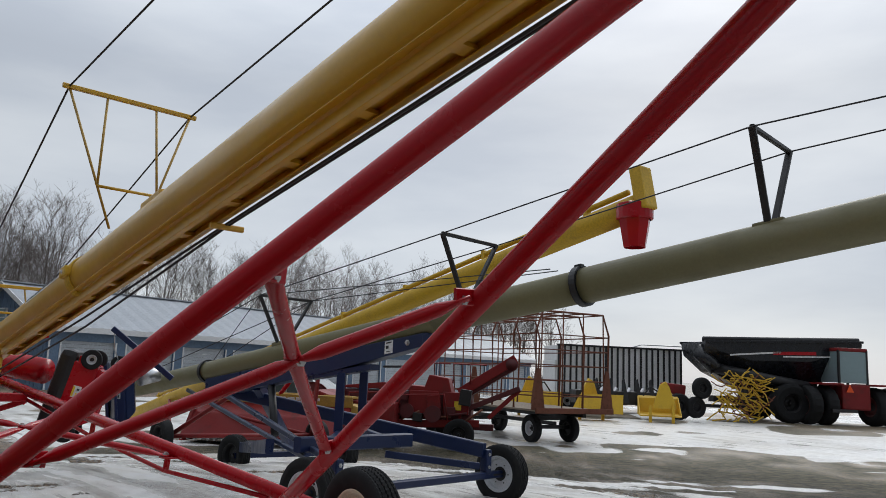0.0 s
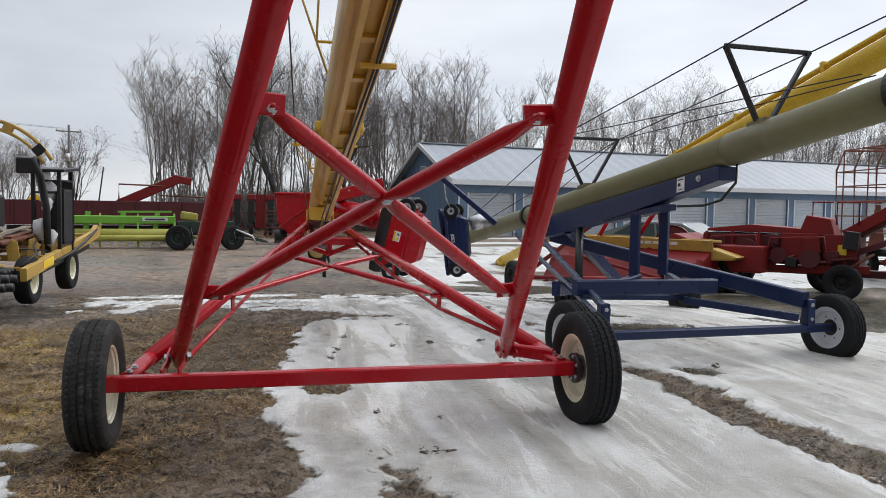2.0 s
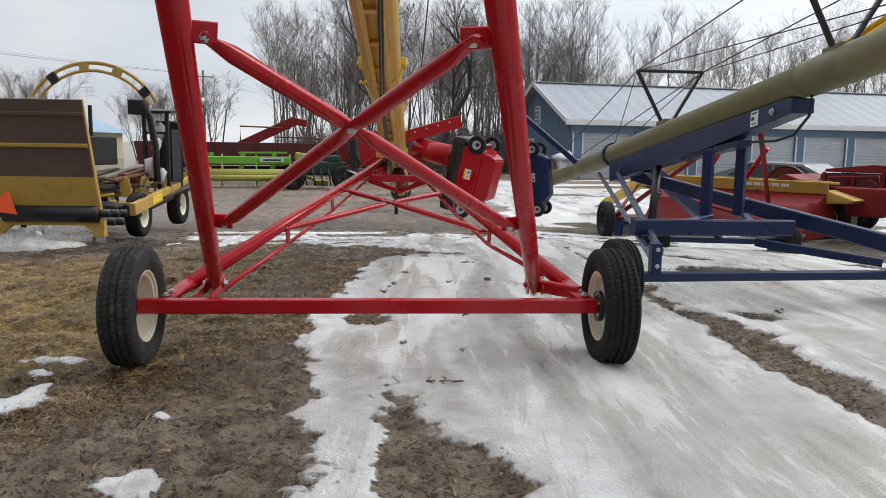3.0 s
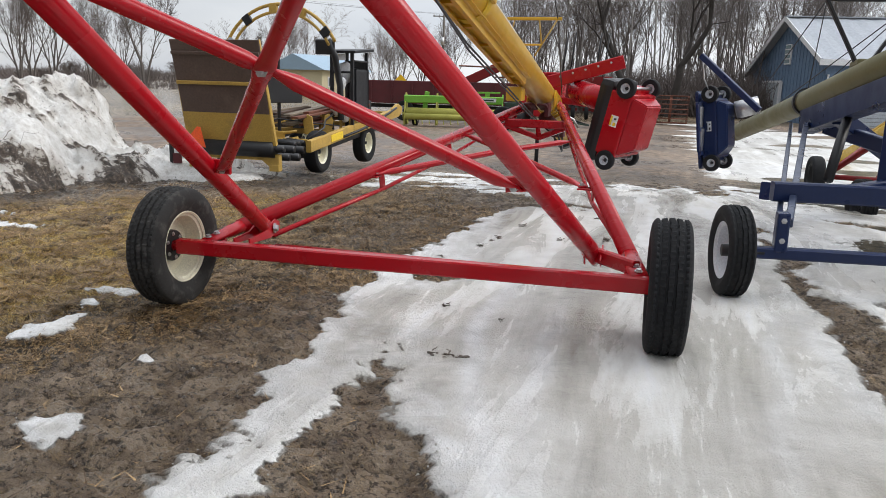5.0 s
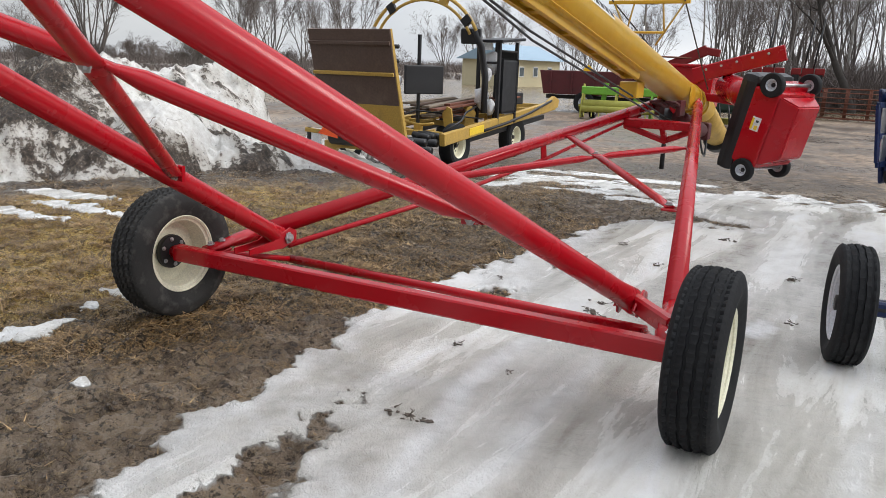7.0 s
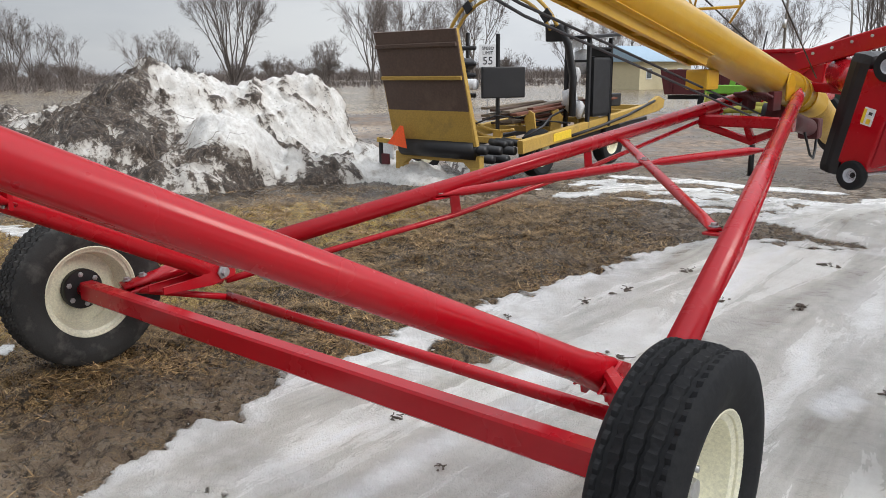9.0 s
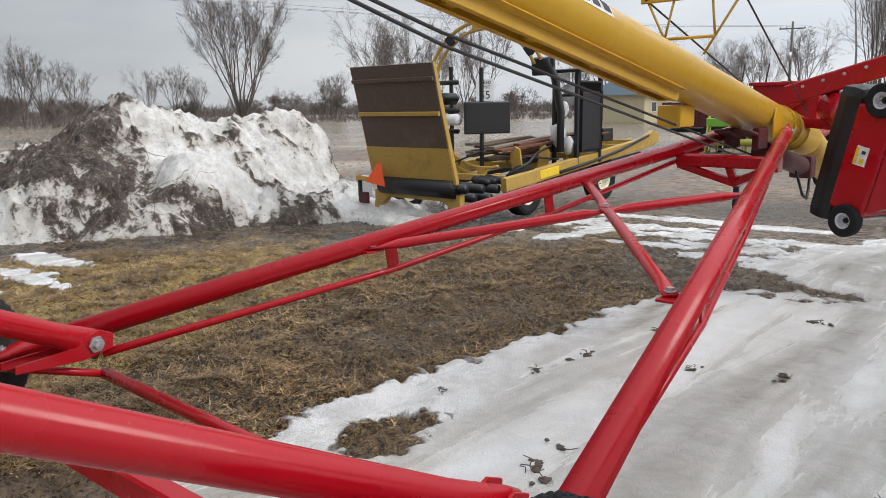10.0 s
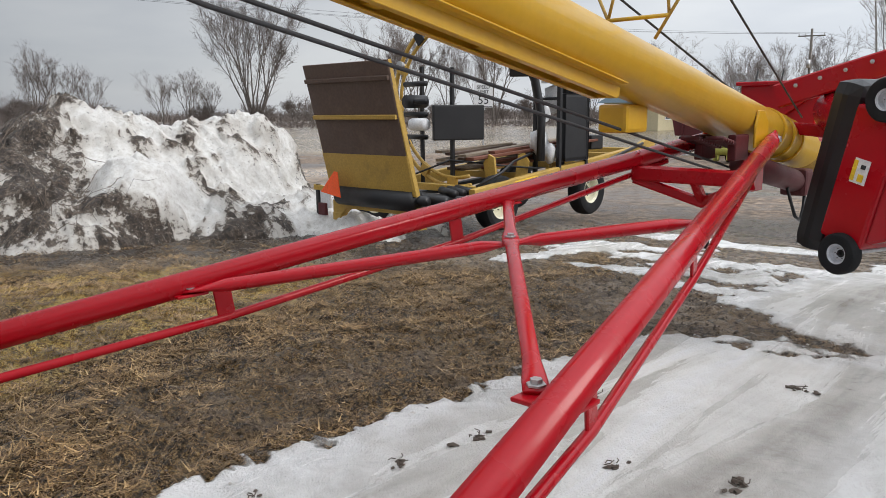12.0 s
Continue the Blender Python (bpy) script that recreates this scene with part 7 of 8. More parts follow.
def red_bunk_cart():
    k = placed("feed_cart", -27.2, 22.6, 52, "long dark red feed cart with a raised unloading chute", "farm cart")
    body = [(-4.0, 0.75), (3.6, 0.75), (4.1, 1.75), (-4.2, 1.75)]
    k.add("box", prism(body, 1.9, pose(0, 0, 0, 90, 0, 0), bev=0.03), RED_DARK)
    for j in range(9):
        x = -3.7 + 0.92 * j
        k.add("rib", beam(V(x, -1.0, 0.8), V(x, -1.0, 1.72), 0.07, 0.06, V(0, 1, 0)), RED_DARK)
    k.add("chute", beam(V(0.2, -0.5, 1.6), V(2.6, -0.7, 2.75), 0.55, 0.40, bev=0.03), RED_DULL)
    k.add("chute_lip", beam(V(2.5, -0.7, 2.72), V(3.1, -0.75, 2.62), 0.5, 0.3, bev=0.03), RED_DULL)
    k.add("rail", polytube([V(0.2, -0.9, 1.75), V(0.2, -0.9, 2.45), V(2.4, -0.9, 2.4)], 0.035, 8), RUST)
    k.add("rail", polytube([V(1.8, -0.9, 2.0), V(4.0, -0.9, 1.95), V(4.0, -0.9, 1.6)], 0.03, 8), RUST)
    for x in (-2.2, 2.6):
        for s in (-1, 1):
            wheel(k, V(x, s * 0.95, 0.44), V(0, s, 0), 0.45, 0.28, 0.22, RIM_WHITE, tread="slick", seg=36)
    k.add("chassis", beam(V(-4, 0, 0.62), V(4.4, 0, 0.62), 0.5, 0.16), BLACK)
    for x in (-1.5, -0.6):
        k.add("exhaust_pipe", tube(V(x, 0.4, 1.7), V(x + 0.2, 0.4, 3.2), 0.03, 8), BLACK)


red_bunk_cart()


def green_drill():
    k = placed("seed_drill", -20.6, 21.4, 52, "dark green seed drill with a grey drawbar", "seed drill")
    k.add("hopper", prism([(-0.8, 0.6), (0.8, 0.6), (1.0, 1.04), (-1.0, 1.04)], 0.9, pose(0.1, 0.2, 0, 90, 0, 0), bev=0.03), GREEN_DARK)
    k.add("frame", beam(V(-1.2, 0, 0.6), V(1.3, 0, 0.6), 0.16, 0.16), GREEN_DARK)
    for x, s in ((-0.9, -1), (1.0, 1)):
        wheel(k, V(x, -0.35, 0.44), V(s * 0.3, -1, 0), 0.46, 0.26, 0.24, GREEN_DARK, tread="slick", seg=36)
    for j in range(7):
        k.add("hose", polytube([V(-0.8 + 0.3 * j, -0.2, 0.9), V(-0.75 + 0.3 * j, -0.5, 0.6), V(-0.7 + 0.3 * j, -0.55, 0.15)], 0.03, 6), BLACK)
    k.add("drawbar", beam(V(1.2, 0, 0.6), V(2.3, -0.3, 0.28), 0.07, 0.07), BLACK)
    k.add("drawbar", beam(V(0.4, -0.4, 0.55), V(2.3, -0.3, 0.28), 0.06, 0.06), GREEN_DARK)
    k.add("coulter_bar", polytube([V(1.0, -0.4, 0.8), V(1.7, -0.45, 0.5), V(1.9, -0.4, 0.2)], 0.04, 8), STEEL)
    k.add("fertiliser_tank", block((0.6, 0.5, 0.3), pose(-0.5, 0.1, 1.22, 0, 8, 0), 0.08), LIME_YELLOW)
    k.add("fertiliser_tank", block((0.45, 0.5, 0.28), pose(0.7, 0.1, 1.16, 0, -8, 0), 0.08), GREEN_DARK)


green_drill()


def planter_unit(x, y):
    k = placed("folded_planter", x, y, 45, "folded dark red planter section standing upright", "planter", "folded planters at the wood")
    k.add("frame", beam(V(0, 0, 0.4), V(0, 0, 2.2), 0.5, 0.25, V(0, 1, 0)), RED_DULL)
    for z in (0.5, 1.2, 1.9):
        k.add("toolbar", beam(V(-0.7, 0, z), V(0.7, 0, z), 0.14, 0.14), RED_DULL)
    for q in (-0.5, 0.5):
        k.add("gang", beam(V(q, -0.3, 0.7), V(q, -0.3, 1.9), 0.3, 0.2, V(0, 1, 0)), BLACK)
        k.add("hopper_lid", block((0.42, 0.4, 0.3), pose(q, -0.2, 2.05), 0.05), RED_DULL)
        wheel(k, V(q, -0.3, 0.35), V(1, 0, 0), 0.35, 0.2, 0.18, RED_DULL, tread="slick", seg=28)
    for q in (-0.2, 0.2):
        k.add("marker_pole", tube(V(q, 0, 2.0), V(q + 0.25, 0, 4.4), 0.04, 8), BLACK)


planter_unit(-28.4, 30.4)
planter_unit(-27.2, 31.6)


def gate_stack():
    k = placed("livestock_gate_stack", -23.6, 31.0, 30, "stack of rusty red tubular livestock gates", "gates")
    for g in range(4):
        y = 0.16 * g
        frame_ = polytube([V(-2.1, y, 0.1), V(-2.1, y + 0.1, 1.35), V(2.1, y + 0.1, 1.35), V(2.1, y, 0.1), V(-2.1, y, 0.1)], 0.03, 6)
        top = k.add("gate", frame_, RUST)
        for j in range(5):
            k.add("rail", tube(V(-2.1, y, 0.3 + 0.22 * j), V(2.1, y, 0.3 + 0.22 * j), 0.02, 6), RUST, top)
        for j in range(4):
            k.add("upright", tube(V(-1.4 + 0.9 * j, y, 0.1), V(-1.4 + 0.9 * j, y + 0.1, 1.35), 0.02, 6), RUST, top)


gate_stack()


def hay_wagon():
    L = V(-0.45, 0.89, 0).normalized()
    k = placed("hay_wagon", 3.2, 21.5, math.degrees(math.atan2(L.y, L.x)) - 90, "flat hay wagon with a tall rusty tube rack", "hay wagon")
    # local: y forward from the rear axle
    for y in (0.0, 3.6):
        for s in (-1, 1):
            wheel(k, V(0.62 * s, y, 0.36), V(s, 0, 0), 0.37, 0.22, 0.19, RIM_WHITE if s < 0 else BLACK, tread="slick", seg=40)
        k.add("axle", beam(V(-0.6, y, 0.40), V(0.6, y, 0.40), 0.10, 0.10), BLACK)
        k.add("bolster", beam(V(-0.6, y, 0.66), V(0.6, y, 0.66), 0.12, 0.16), BLACK)
    k.add("reach", beam(V(0, -0.2, 0.5), V(0, 3.8, 0.5), 0.10, 0.10), BLACK)
    for s in (-0.45, 0.45):
        k.add("sill", beam(V(s, -0.9, 0.78), V(s, 4.3, 0.78), 0.10, 0.14), BLACK)
    for j in range(13):
        x = -1.14 + 0.19 * j
        k.add("deck_plank", beam(V(x, -1.05, 0.88), V(x, 4.5, 0.88), 0.182, 0.05), WOOD)
    for y in (-1.08, 4.52):
        k.add("end_rail", beam(V(-1.25, y, 0.88), V(1.25, y, 0.88), 0.06, 0.14), RUST)
    # rack hoops
    zt = 3.45
    for y in (-0.95, 0.1, 1.2, 2.3, 3.4, 4.4):
        pts = [V(-1.15, y, 0.9), V(-1.2, y, 2.9), V(-1.0, y, zt), V(1.0, y, zt), V(1.2, y, 2.9), V(1.15, y, 0.9)]
        k.add("rack_hoop", polytube(pts, 0.028, 8), RUST)
    for z in (1.25, 1.65, 2.05, 2.45, 2.85):
        for s in (-1, 1):
            k.add("rack_rail", tube(V(1.19 * s, -0.95, z), V(1.19 * s, 4.4, z), 0.019, 6), RUST)
        k.add("rack_rail", tube(V(-1.19, 4.4, z), V(1.19, 4.4, z), 0.019, 6), RUST)
        k.add("rack_rail", tube(V(-1.19, -0.95, z), V(1.19, -0.95, z), 0.017, 6), RUST)
    for x in (-1.0, -0.33, 0.33, 1.0):
        k.add("rack_rail", tube(V(x, -0.95, zt), V(x, 4.4, zt), 0.019, 6), RUST)
        k.add("rack_upright", tube(V(x, 4.4, 0.9), V(x, 4.4, zt), 0.019, 6), RUST)
        k.add("rack_upright", tube(V(x * 1.05, -0.95, 0.9), V(x, -0.95, zt), 0.019, 6), RUST)
    for x, y in ((-1.12, -0.98), (1.12, -0.98), (-1.12, 2.3), (1.12, 2.3)):
        k.add("rack_gusset", prism([(-0.20, 0), (0.20, 0), (0.05, 1.05), (-0.05, 1.05)], 0.05, pose(x, y, 0.9, 90, 0, 0)), RUST, label="rusty orange steel gusset")
    k.add("tongue", beam(V(0, 3.7, 0.45), V(0.1, 5.8, 0.25), 0.09, 0.09), RUST)


hay_wagon()


def baler():
    k = placed("square_baler", -0.9, 18.8, -8, "weathered red square baler with a raised bale chute", "baler")
    # chamber coloured darker to stand in for shaded gaps between the covers
    k.add("chamber", block((3.1, 0.75, 0.62), pose(0.25, 0, 0.96), 0.04), RED_DARK)
    k.add("top_cover", prism([(-1.2, 0), (0.8, 0), (0.7, 0.10), (-0.3, 0.16), (-1.2, 0.06)], 0.8, pose(0.0, 0, 1.30, 90, 0, 0), bev=0.02), RED_DULL)
    k.add("pickup_hood", prism([(-1.0, 0.3), (0.4, 0.3), (0.4, 0.95), (-0.2, 1.15), (-0.9, 0.75)], 1.5, pose(-1.4, -0.6, 0.1, 90, 0, 0), bev=0.03), RED_DULL)
    k.add("feeder_house", block((1.1, 1.2, 0.55), pose(-0.4, -0.5, 0.75), 0.04), RED_DULL)
    k.add("side_panel", block((0.7, 0.08, 0.62), pose(0.7, -0.46, 1.0), 0.02), RED_DULL)
    k.add("side_panel", block((0.6, 0.08, 0.5), pose(1.45, -0.44, 1.05), 0.02), RED_DULL)
    k.add("decal", block((0.16, 0.01, 0.2), pose(1.5, -0.49, 1.0), 0), LABEL_YELLOW)
    k.add("knotter_cover", prism([(-0.35, 0), (0.35, 0), (0.25, 0.35), (-0.2, 0.42)], 0.7, pose(1.0, -0.05, 1.26, 90, 0, 0), bev=0.02), RED_DULL)
    k.add("flywheel", lathe([(0, -0.05), (0.36, -0.05), (0.40, -0.08), (0.40, 0.08), (0.36, 0.05), (0, 0.05)], axis_matrix(V(-1.9, -0.55, 1.0), V(0.2, -1, 0)), 24), RED_DARK)
    # chute and thrower
    k.add("bale_chute", beam(V(1.5, 0.05, 1.15), V(2.75, 0.0, 1.95), 0.55, 0.16, bev=0.02), RED_DARK)
    k.add("chute_side", beam(V(1.5, -0.25, 1.28), V(2.8, -0.3, 2.12), 0.06, 0.22, bev=0.01), RED_DULL)
    k.add("thrower_arm", beam(V(1.4, -0.3, 0.8), V(2.9, -0.35, 1.45), 0.22, 0.12, bev=0.01), RED_DARK)
    k.add("thrower_arm", beam(V(2.2, -0.35, 0.75), V(2.9, -0.35, 1.42), 0.12, 0.10), RED_DULL)
    k.add("chute_drum", tube(V(2.7, -0.35, 1.98), V(2.7, 0.35, 1.98), 0.14, 14), RED_DARK)
    for x in (0.9, 1.35, 1.75):
        k.add("guard_rail", polytube([V(x, -0.3, 1.5), V(x, -0.3, 1.95), V(x + 0.38, -0.3, 1.95)], 0.022, 6), RED_DULL)
    r = random.Random(31)
    for j in range(9):
        x = -1.2 + 0.36 * j
        w, h = r.uniform(0.16, 0.32), r.uniform(0.14, 0.4)
        k.add("guard_plate", block((w, r.uniform(0.06, 0.2), h), pose(x, -0.48 - r.uniform(0, 0.12), 0.7 + r.uniform(0, 0.5), 0, r.uniform(-12, 12), 0), 0.015), (RED_DULL, RED_DARK, BLACK)[j % 3])
        k.add("shaft", tube(V(x, -0.62, 0.66 + 0.04 * (j % 4)), V(x + 0.4, -0.58, 0.75 + 0.1 * (j % 3)), 0.025, 8), (RUST, RED_DARK)[j % 2])
    for x, z, q in ((-0.3, 0.95, 0.22), (0.35, 0.85, 0.16), (0.95, 0.8, 0.19)):
        k.add("pulley", lathe([(0, -0.03), (q, -0.03), (q * 0.9, 0), (q, 0.03), (0, 0.03)], axis_matrix(V(x, -0.66, z), V(0, -1, 0)), 20), RED_DARK)
    for x0, x1 in ((-1.1, 0.0), (0.1, 1.3)):
        k.add("rail_guard", polytube([V(x0, -0.7, 0.6), V(x0 + 0.1, -0.7, 1.2), V(x1 - 0.1, -0.7, 1.25), V(x1, -0.7, 0.65)], 0.022, 6), RED_DULL)
    for j in range(6):
        x = -1.2 + 0.55 * j
        k.add("body_rib", beam(V(x, -0.42, 0.68), V(x, -0.42, 1.3), 0.06, 0.05, V(0, 1, 0)), RED_DULL)
    k.add("chassis", beam(V(-1.9, 0, 0.52), V(2.3, 0, 0.52), 0.30, 0.14), RED_DARK)
    k.add("lower_guard", beam(V(0.1, -0.5, 0.55), V(2.0, -0.45, 0.62), 0.05, 0.16), RED_DULL)
    for x, y, R, mat in ((-0.85, -1.0, 0.40, LABEL_YELLOW), (1.55, -0.6, 0.36, BLACK), (1.0, 0.9, 0.4, BLACK), (-0.9, 0.9, 0.4, BLACK)):
        wheel(k, V(x, y, R), V(0, -1 if y < 0 else 1, 0), R, 0.26, R * 0.5, mat, tread="slick", seg=36)
    for j in range(12):
        k.add("pickup_tine", tube(V(-2.1 + 0.1 * j, -1.25, 0.35), V(-2.1 + 0.1 * j, -1.45, 0.10), 0.012, 5), STEEL)


baler()


def mower_conditioner():
    k = placed("mower_conditioner", -3.6, 17.9, -14, "red and yellow mower conditioner with a long hood", "mower")
    k.add("hood", prism([(-0.9, 0.15), (0.1, 0.10), (0.45, 0.55), (0.2, 0.98), (-0.5, 0.66)], 3.6, pose(0, 0, 0, 90, 0, 90), bev=0.03), RED_DULL)
    k.add("hood_top", block((3.6, 0.5, 0.06), pose(0, 0.28, 1.10, -4, 0, 0), 0.02), YELLOW_DULL)
    k.add("hood_band", block((3.7, 0.04, 0.24), pose(0, -0.04, 1.01, 14, 0, 0), 0.01), YELLOW_DULL)
    for j in range(5):
        k.add("maker_bar", block((0.16, 0.02, 0.06), pose(0.2 + 0.2 * j, -0.07, 1.03, 14, 0, 0), 0), WHITE)
    k.add("nose", prism([(0, 0), (0.5, 0.03), (0.6, 0.1), (0, 0.28)], 0.6, pose(1.75, 0.3, 0.70, 90, 0, 0), bev=0.04), YELLOW_DULL)
    for s in (-1.75, 1.75):
        k.add("side_shield", prism([(-0.9, 0.05), (0.4, 0.05), (0.5, 0.6), (-0.5, 0.75)], 0.08, pose(s, 0, 0, 90, 0, 90), bev=0.01), RED_DULL)
    k.add("cutter_bar", beam(V(-1.8, -0.75, 0.14), V(1.8, -0.75, 0.14), 0.12, 0.06), STEEL)
    for j in range(22):
        k.add("guard_tooth", beam(V(-1.7 + 0.16 * j, -0.8, 0.13), V(-1.7 + 0.16 * j, -0.98, 0.11), 0.03, 0.03), STEEL)
    for x in (-1.6, 1.9):
        wheel(k, V(x, 0.75, 0.36), V(math.copysign(1, x), 0, 0), 0.37, 0.24, 0.2, CREAM, tread="slick", seg=36)
    for x in (-1.2, -0.5, 0.3):
        k.add("reel_arm", tube(V(x, -0.7, 0.25), V(x + 0.35, 0.1, 0.75), 0.03, 8), RED)
    k.add("tongue", tube(V(-0.3, 0.2, 0.7), V(0.75, -0.4, 1.75), 0.05, 12), RED)
    k.add("tongue", tube(V(-1.3, 0.2, 0.6), V(-0.4, -0.2, 1.7), 0.05, 12), RED)


mower_conditioner()


def parked_car():
    k = placed("parked_car", -4.2, 24.0, -10, "dark grey parked saloon car behind the machines", "car")
    side = [(-2.2, 0.35), (2.2, 0.35), (2.25, 0.75), (1.4, 0.92), (0.75, 1.38), (-0.75, 1.42), (-1.6, 1.0), (-2.25, 0.92)]
    k.add("body", prism(side, 1.66, pose(0, 0, 0, 90, 0, 0), bev=0.08), CAR_GREY)
    glass = [(1.2, 0.95), (0.68, 1.31), (-0.7, 1.35), (-1.35, 1.0)]
    for y in (-0.84, 0.84):
        w = k.add("side_window", prism(glass, 0.02, pose(0, y, 0, 90, 0, 0)), GLASS)
        k.add("pillar", beam(V(0.0, y * 1.012, 0.95), V(-0.05, y * 1.012, 1.36), 0.06, 0.02, V(0, 1, 0)), CAR_GREY)
    for x in (-1.4, 1.4):
        for s in (-1, 1):
            wheel(k, V(x, 0.78 * s, 0.31), V(0, s, 0), 0.31, 0.19, 0.19, STEEL, tread="slick", seg=32)


parked_car()


def livestock_trailer():
    k = placed("box_trailer", 9.8, 42.0, 8, "tall white trailer with dark upright side ribs", "trailer")
    k.add("box", block((7.0, 2.3, 2.5), pose(0, 0, 2.15), 0.03), WHITE)
    for j in range(22):
        x = -3.4 + 0.324 * j
        k.add("side_rib", beam(V(x, -1.19, 0.95), V(x, -1.19, 3.4), 0.09, 0.08, V(0, 1, 0)), BLACK)
    for z in (0.92, 3.42):
        k.add("side_rail", beam(V(-3.5, -1.2, z), V(3.5, -1.2, z), 0.10, 0.10), BLACK)
    k.add("tarp_bow", polytube([V(0.6, -1.1, 3.42), V(1.2, -1.1, 3.62), V(3.5, -1.1, 3.62), V(3.55, -1.1, 3.4)], 0.03, 8), STEEL)
    for x in (-2.2, -1.2):
        for s in (-1, 1):
            wheel(k, V(x, s, 0.48), V(0, s, 0), 0.48, 0.28, 0.25, RIM_WHITE, tread="slick", seg=32)
    k.add("front_panel", block((0.06, 2.2, 1.6), pose(-3.55, 0, 1.8), 0.02), WHITE)


livestock_trailer()


def loader_bucket(x, y, turn, wide, label):
    k = placed("loader_bucket", x, y, turn, label, "attachment", "yellow loader attachments")
    prof = [(-0.5, 0.05), (0.55, 0.0), (0.6, 0.06), (-0.35, 0.14), (-0.42, 0.75), (-0.55, 0.85)]
    k.add("shell", prism(prof, wide, pose(0, 0, 0.25, 90, 0, 90), bev=0.01), YELLOW_BRIGHT)
    for s in (-wide / 2, wide / 2):
        k.add("cheek", prism([(-0.5, 0.05), (0.55, 0.02), (-0.45, 0.8)], 0.04, pose(s, 0, 0.25, 90, 0, 90)), YELLOW_BRIGHT)
    k.add("mount", prism([(-0.5, 0), (0.5, 0), (0.18, 1.0), (-0.05, 1.15), (-0.2, 0.9)], 0.18, pose(-wide * 0.1, 0.4, 0.6, 90, 0, 0), bev=0.02), YELLOW_BRIGHT)
    k.add("stand", beam(V(wide * 0.25, 0.5, 0), V(wide * 0.25, 0.5, 0.7), 0.12, 0.12, V(0, 1, 0)), YELLOW_BRIGHT)
    k.add("stand", beam(V(-wide * 0.3, 0.5, 0), V(-wide * 0.3, 0.5, 0.7), 0.12, 0.12, V(0, 1, 0)), YELLOW_BRIGHT)
    k.add("hose", polytube([V(0.1, 0.3, 1.3), V(0.4, 0.2, 1.5), V(0.7, 0.3, 1.1)], 0.035, 6), BLACK)


loader_bucket(7.0, 33.0, 10, 1.9, "yellow loader bucket with a tall mounting bracket")
loader_bucket(9.8, 33.5, 170, 1.7, "yellow loader bucket lying on the snow")
loader_bucket(4.6, 34.5, 0, 2.2, "low yellow loader blade behind the wagon")


def baler_pickup():
    k = placed("corn_head", 8.6, 36.5, 5, "black and yellow crop head parked in the snow", "crop header")
    k.add("frame", block((4.0, 1.0, 0.6), pose(0, 0, 0.9), 0.05), BLACK)
    for j in range(6):
        k.add("snout", prism([(-0.15, 0), (0.15, 0), (0.02, 1.2), (-0.02, 1.2)], 0.3, pose(-1.6 + 0.65 * j, -0.5, 0.6, 75, 0, 0), bev=0.03), BLACK)
        k.add("roller", tube(V(-1.7 + 0.65 * j, -0.3, 0.7), V(-1.3 + 0.65 * j, -0.3, 1.35), 0.09, 10), STEEL)
    k.add("engine_hood", block((1.0, 0.8, 0.5), pose(3.0, 0.4, 1.4, 0, 6, 0), 0.08), RED_DULL)
    wheel(k, V(3.0, -0.3, 0.6), V(0, -1, 0), 0.62, 0.4, 0.3, BLACK, tread="lug", seg=36)


baler_pickup()


def tine_bundle():
    k = placed("tillage_tool", 14.4, 36.2, 0, "folded yellow tillage tool bristling with spring tines", "tillage tool")
    r = random.Random(3)
    def bent(p, q, sag, rad, mat):
        m = p.lerp(q, 0.5) + V(0, -0.05, sag)
        k.add("tine", polytube([p, p.lerp(m, 0.6), m, m.lerp(q, 0.5), q], rad, 5), mat)
    for j in range(8):
        z = 0.35 + 0.24 * j
        k.add("toolbar", beam(V(-1.0 + 0.10 * j, r.uniform(-0.15, 0.15), z + 0.12), V(0.9 + 0.05 * j, r.uniform(-0.15, 0.15), z - 0.10), 0.07, 0.07), YELLOW_BRIGHT)
    for j in range(130):
        x, z = r.uniform(-1.15, 0.9), r.uniform(0.1, 2.1)
        x += 0.10 * z
        a, ln = r.choice((0.6, 0.75, 2.4, 2.6)) + r.gauss(0, 0.2), r.uniform(0.35, 0.8)
        y = r.uniform(-0.6, 0.1)
        bent(V(x, y, z), V(x + ln * math.cos(a), y - r.uniform(0.0, 0.3), max(0.05, z + ln * math.sin(a) * r.choice((1, -1)))), r.uniform(-0.1, 0.14), r.uniform(0.02, 0.034), YELLOW_BRIGHT if r.random() < 0.8 else RUST)
    for x, z in ((-2.0, 0.6), (-1.7, 1.5)):
        wheel(k, V(x, 0.2, z), V(0.3, -1, 0), 0.5, 0.3, 0.24, BLACK, tread="slick", seg=32)
    k.add("frame", beam(V(-2.4, 0.3, 0.7), V(1.2, 0.3, 0.7), 0.16, 0.16), BLACK)


tine_bundle()


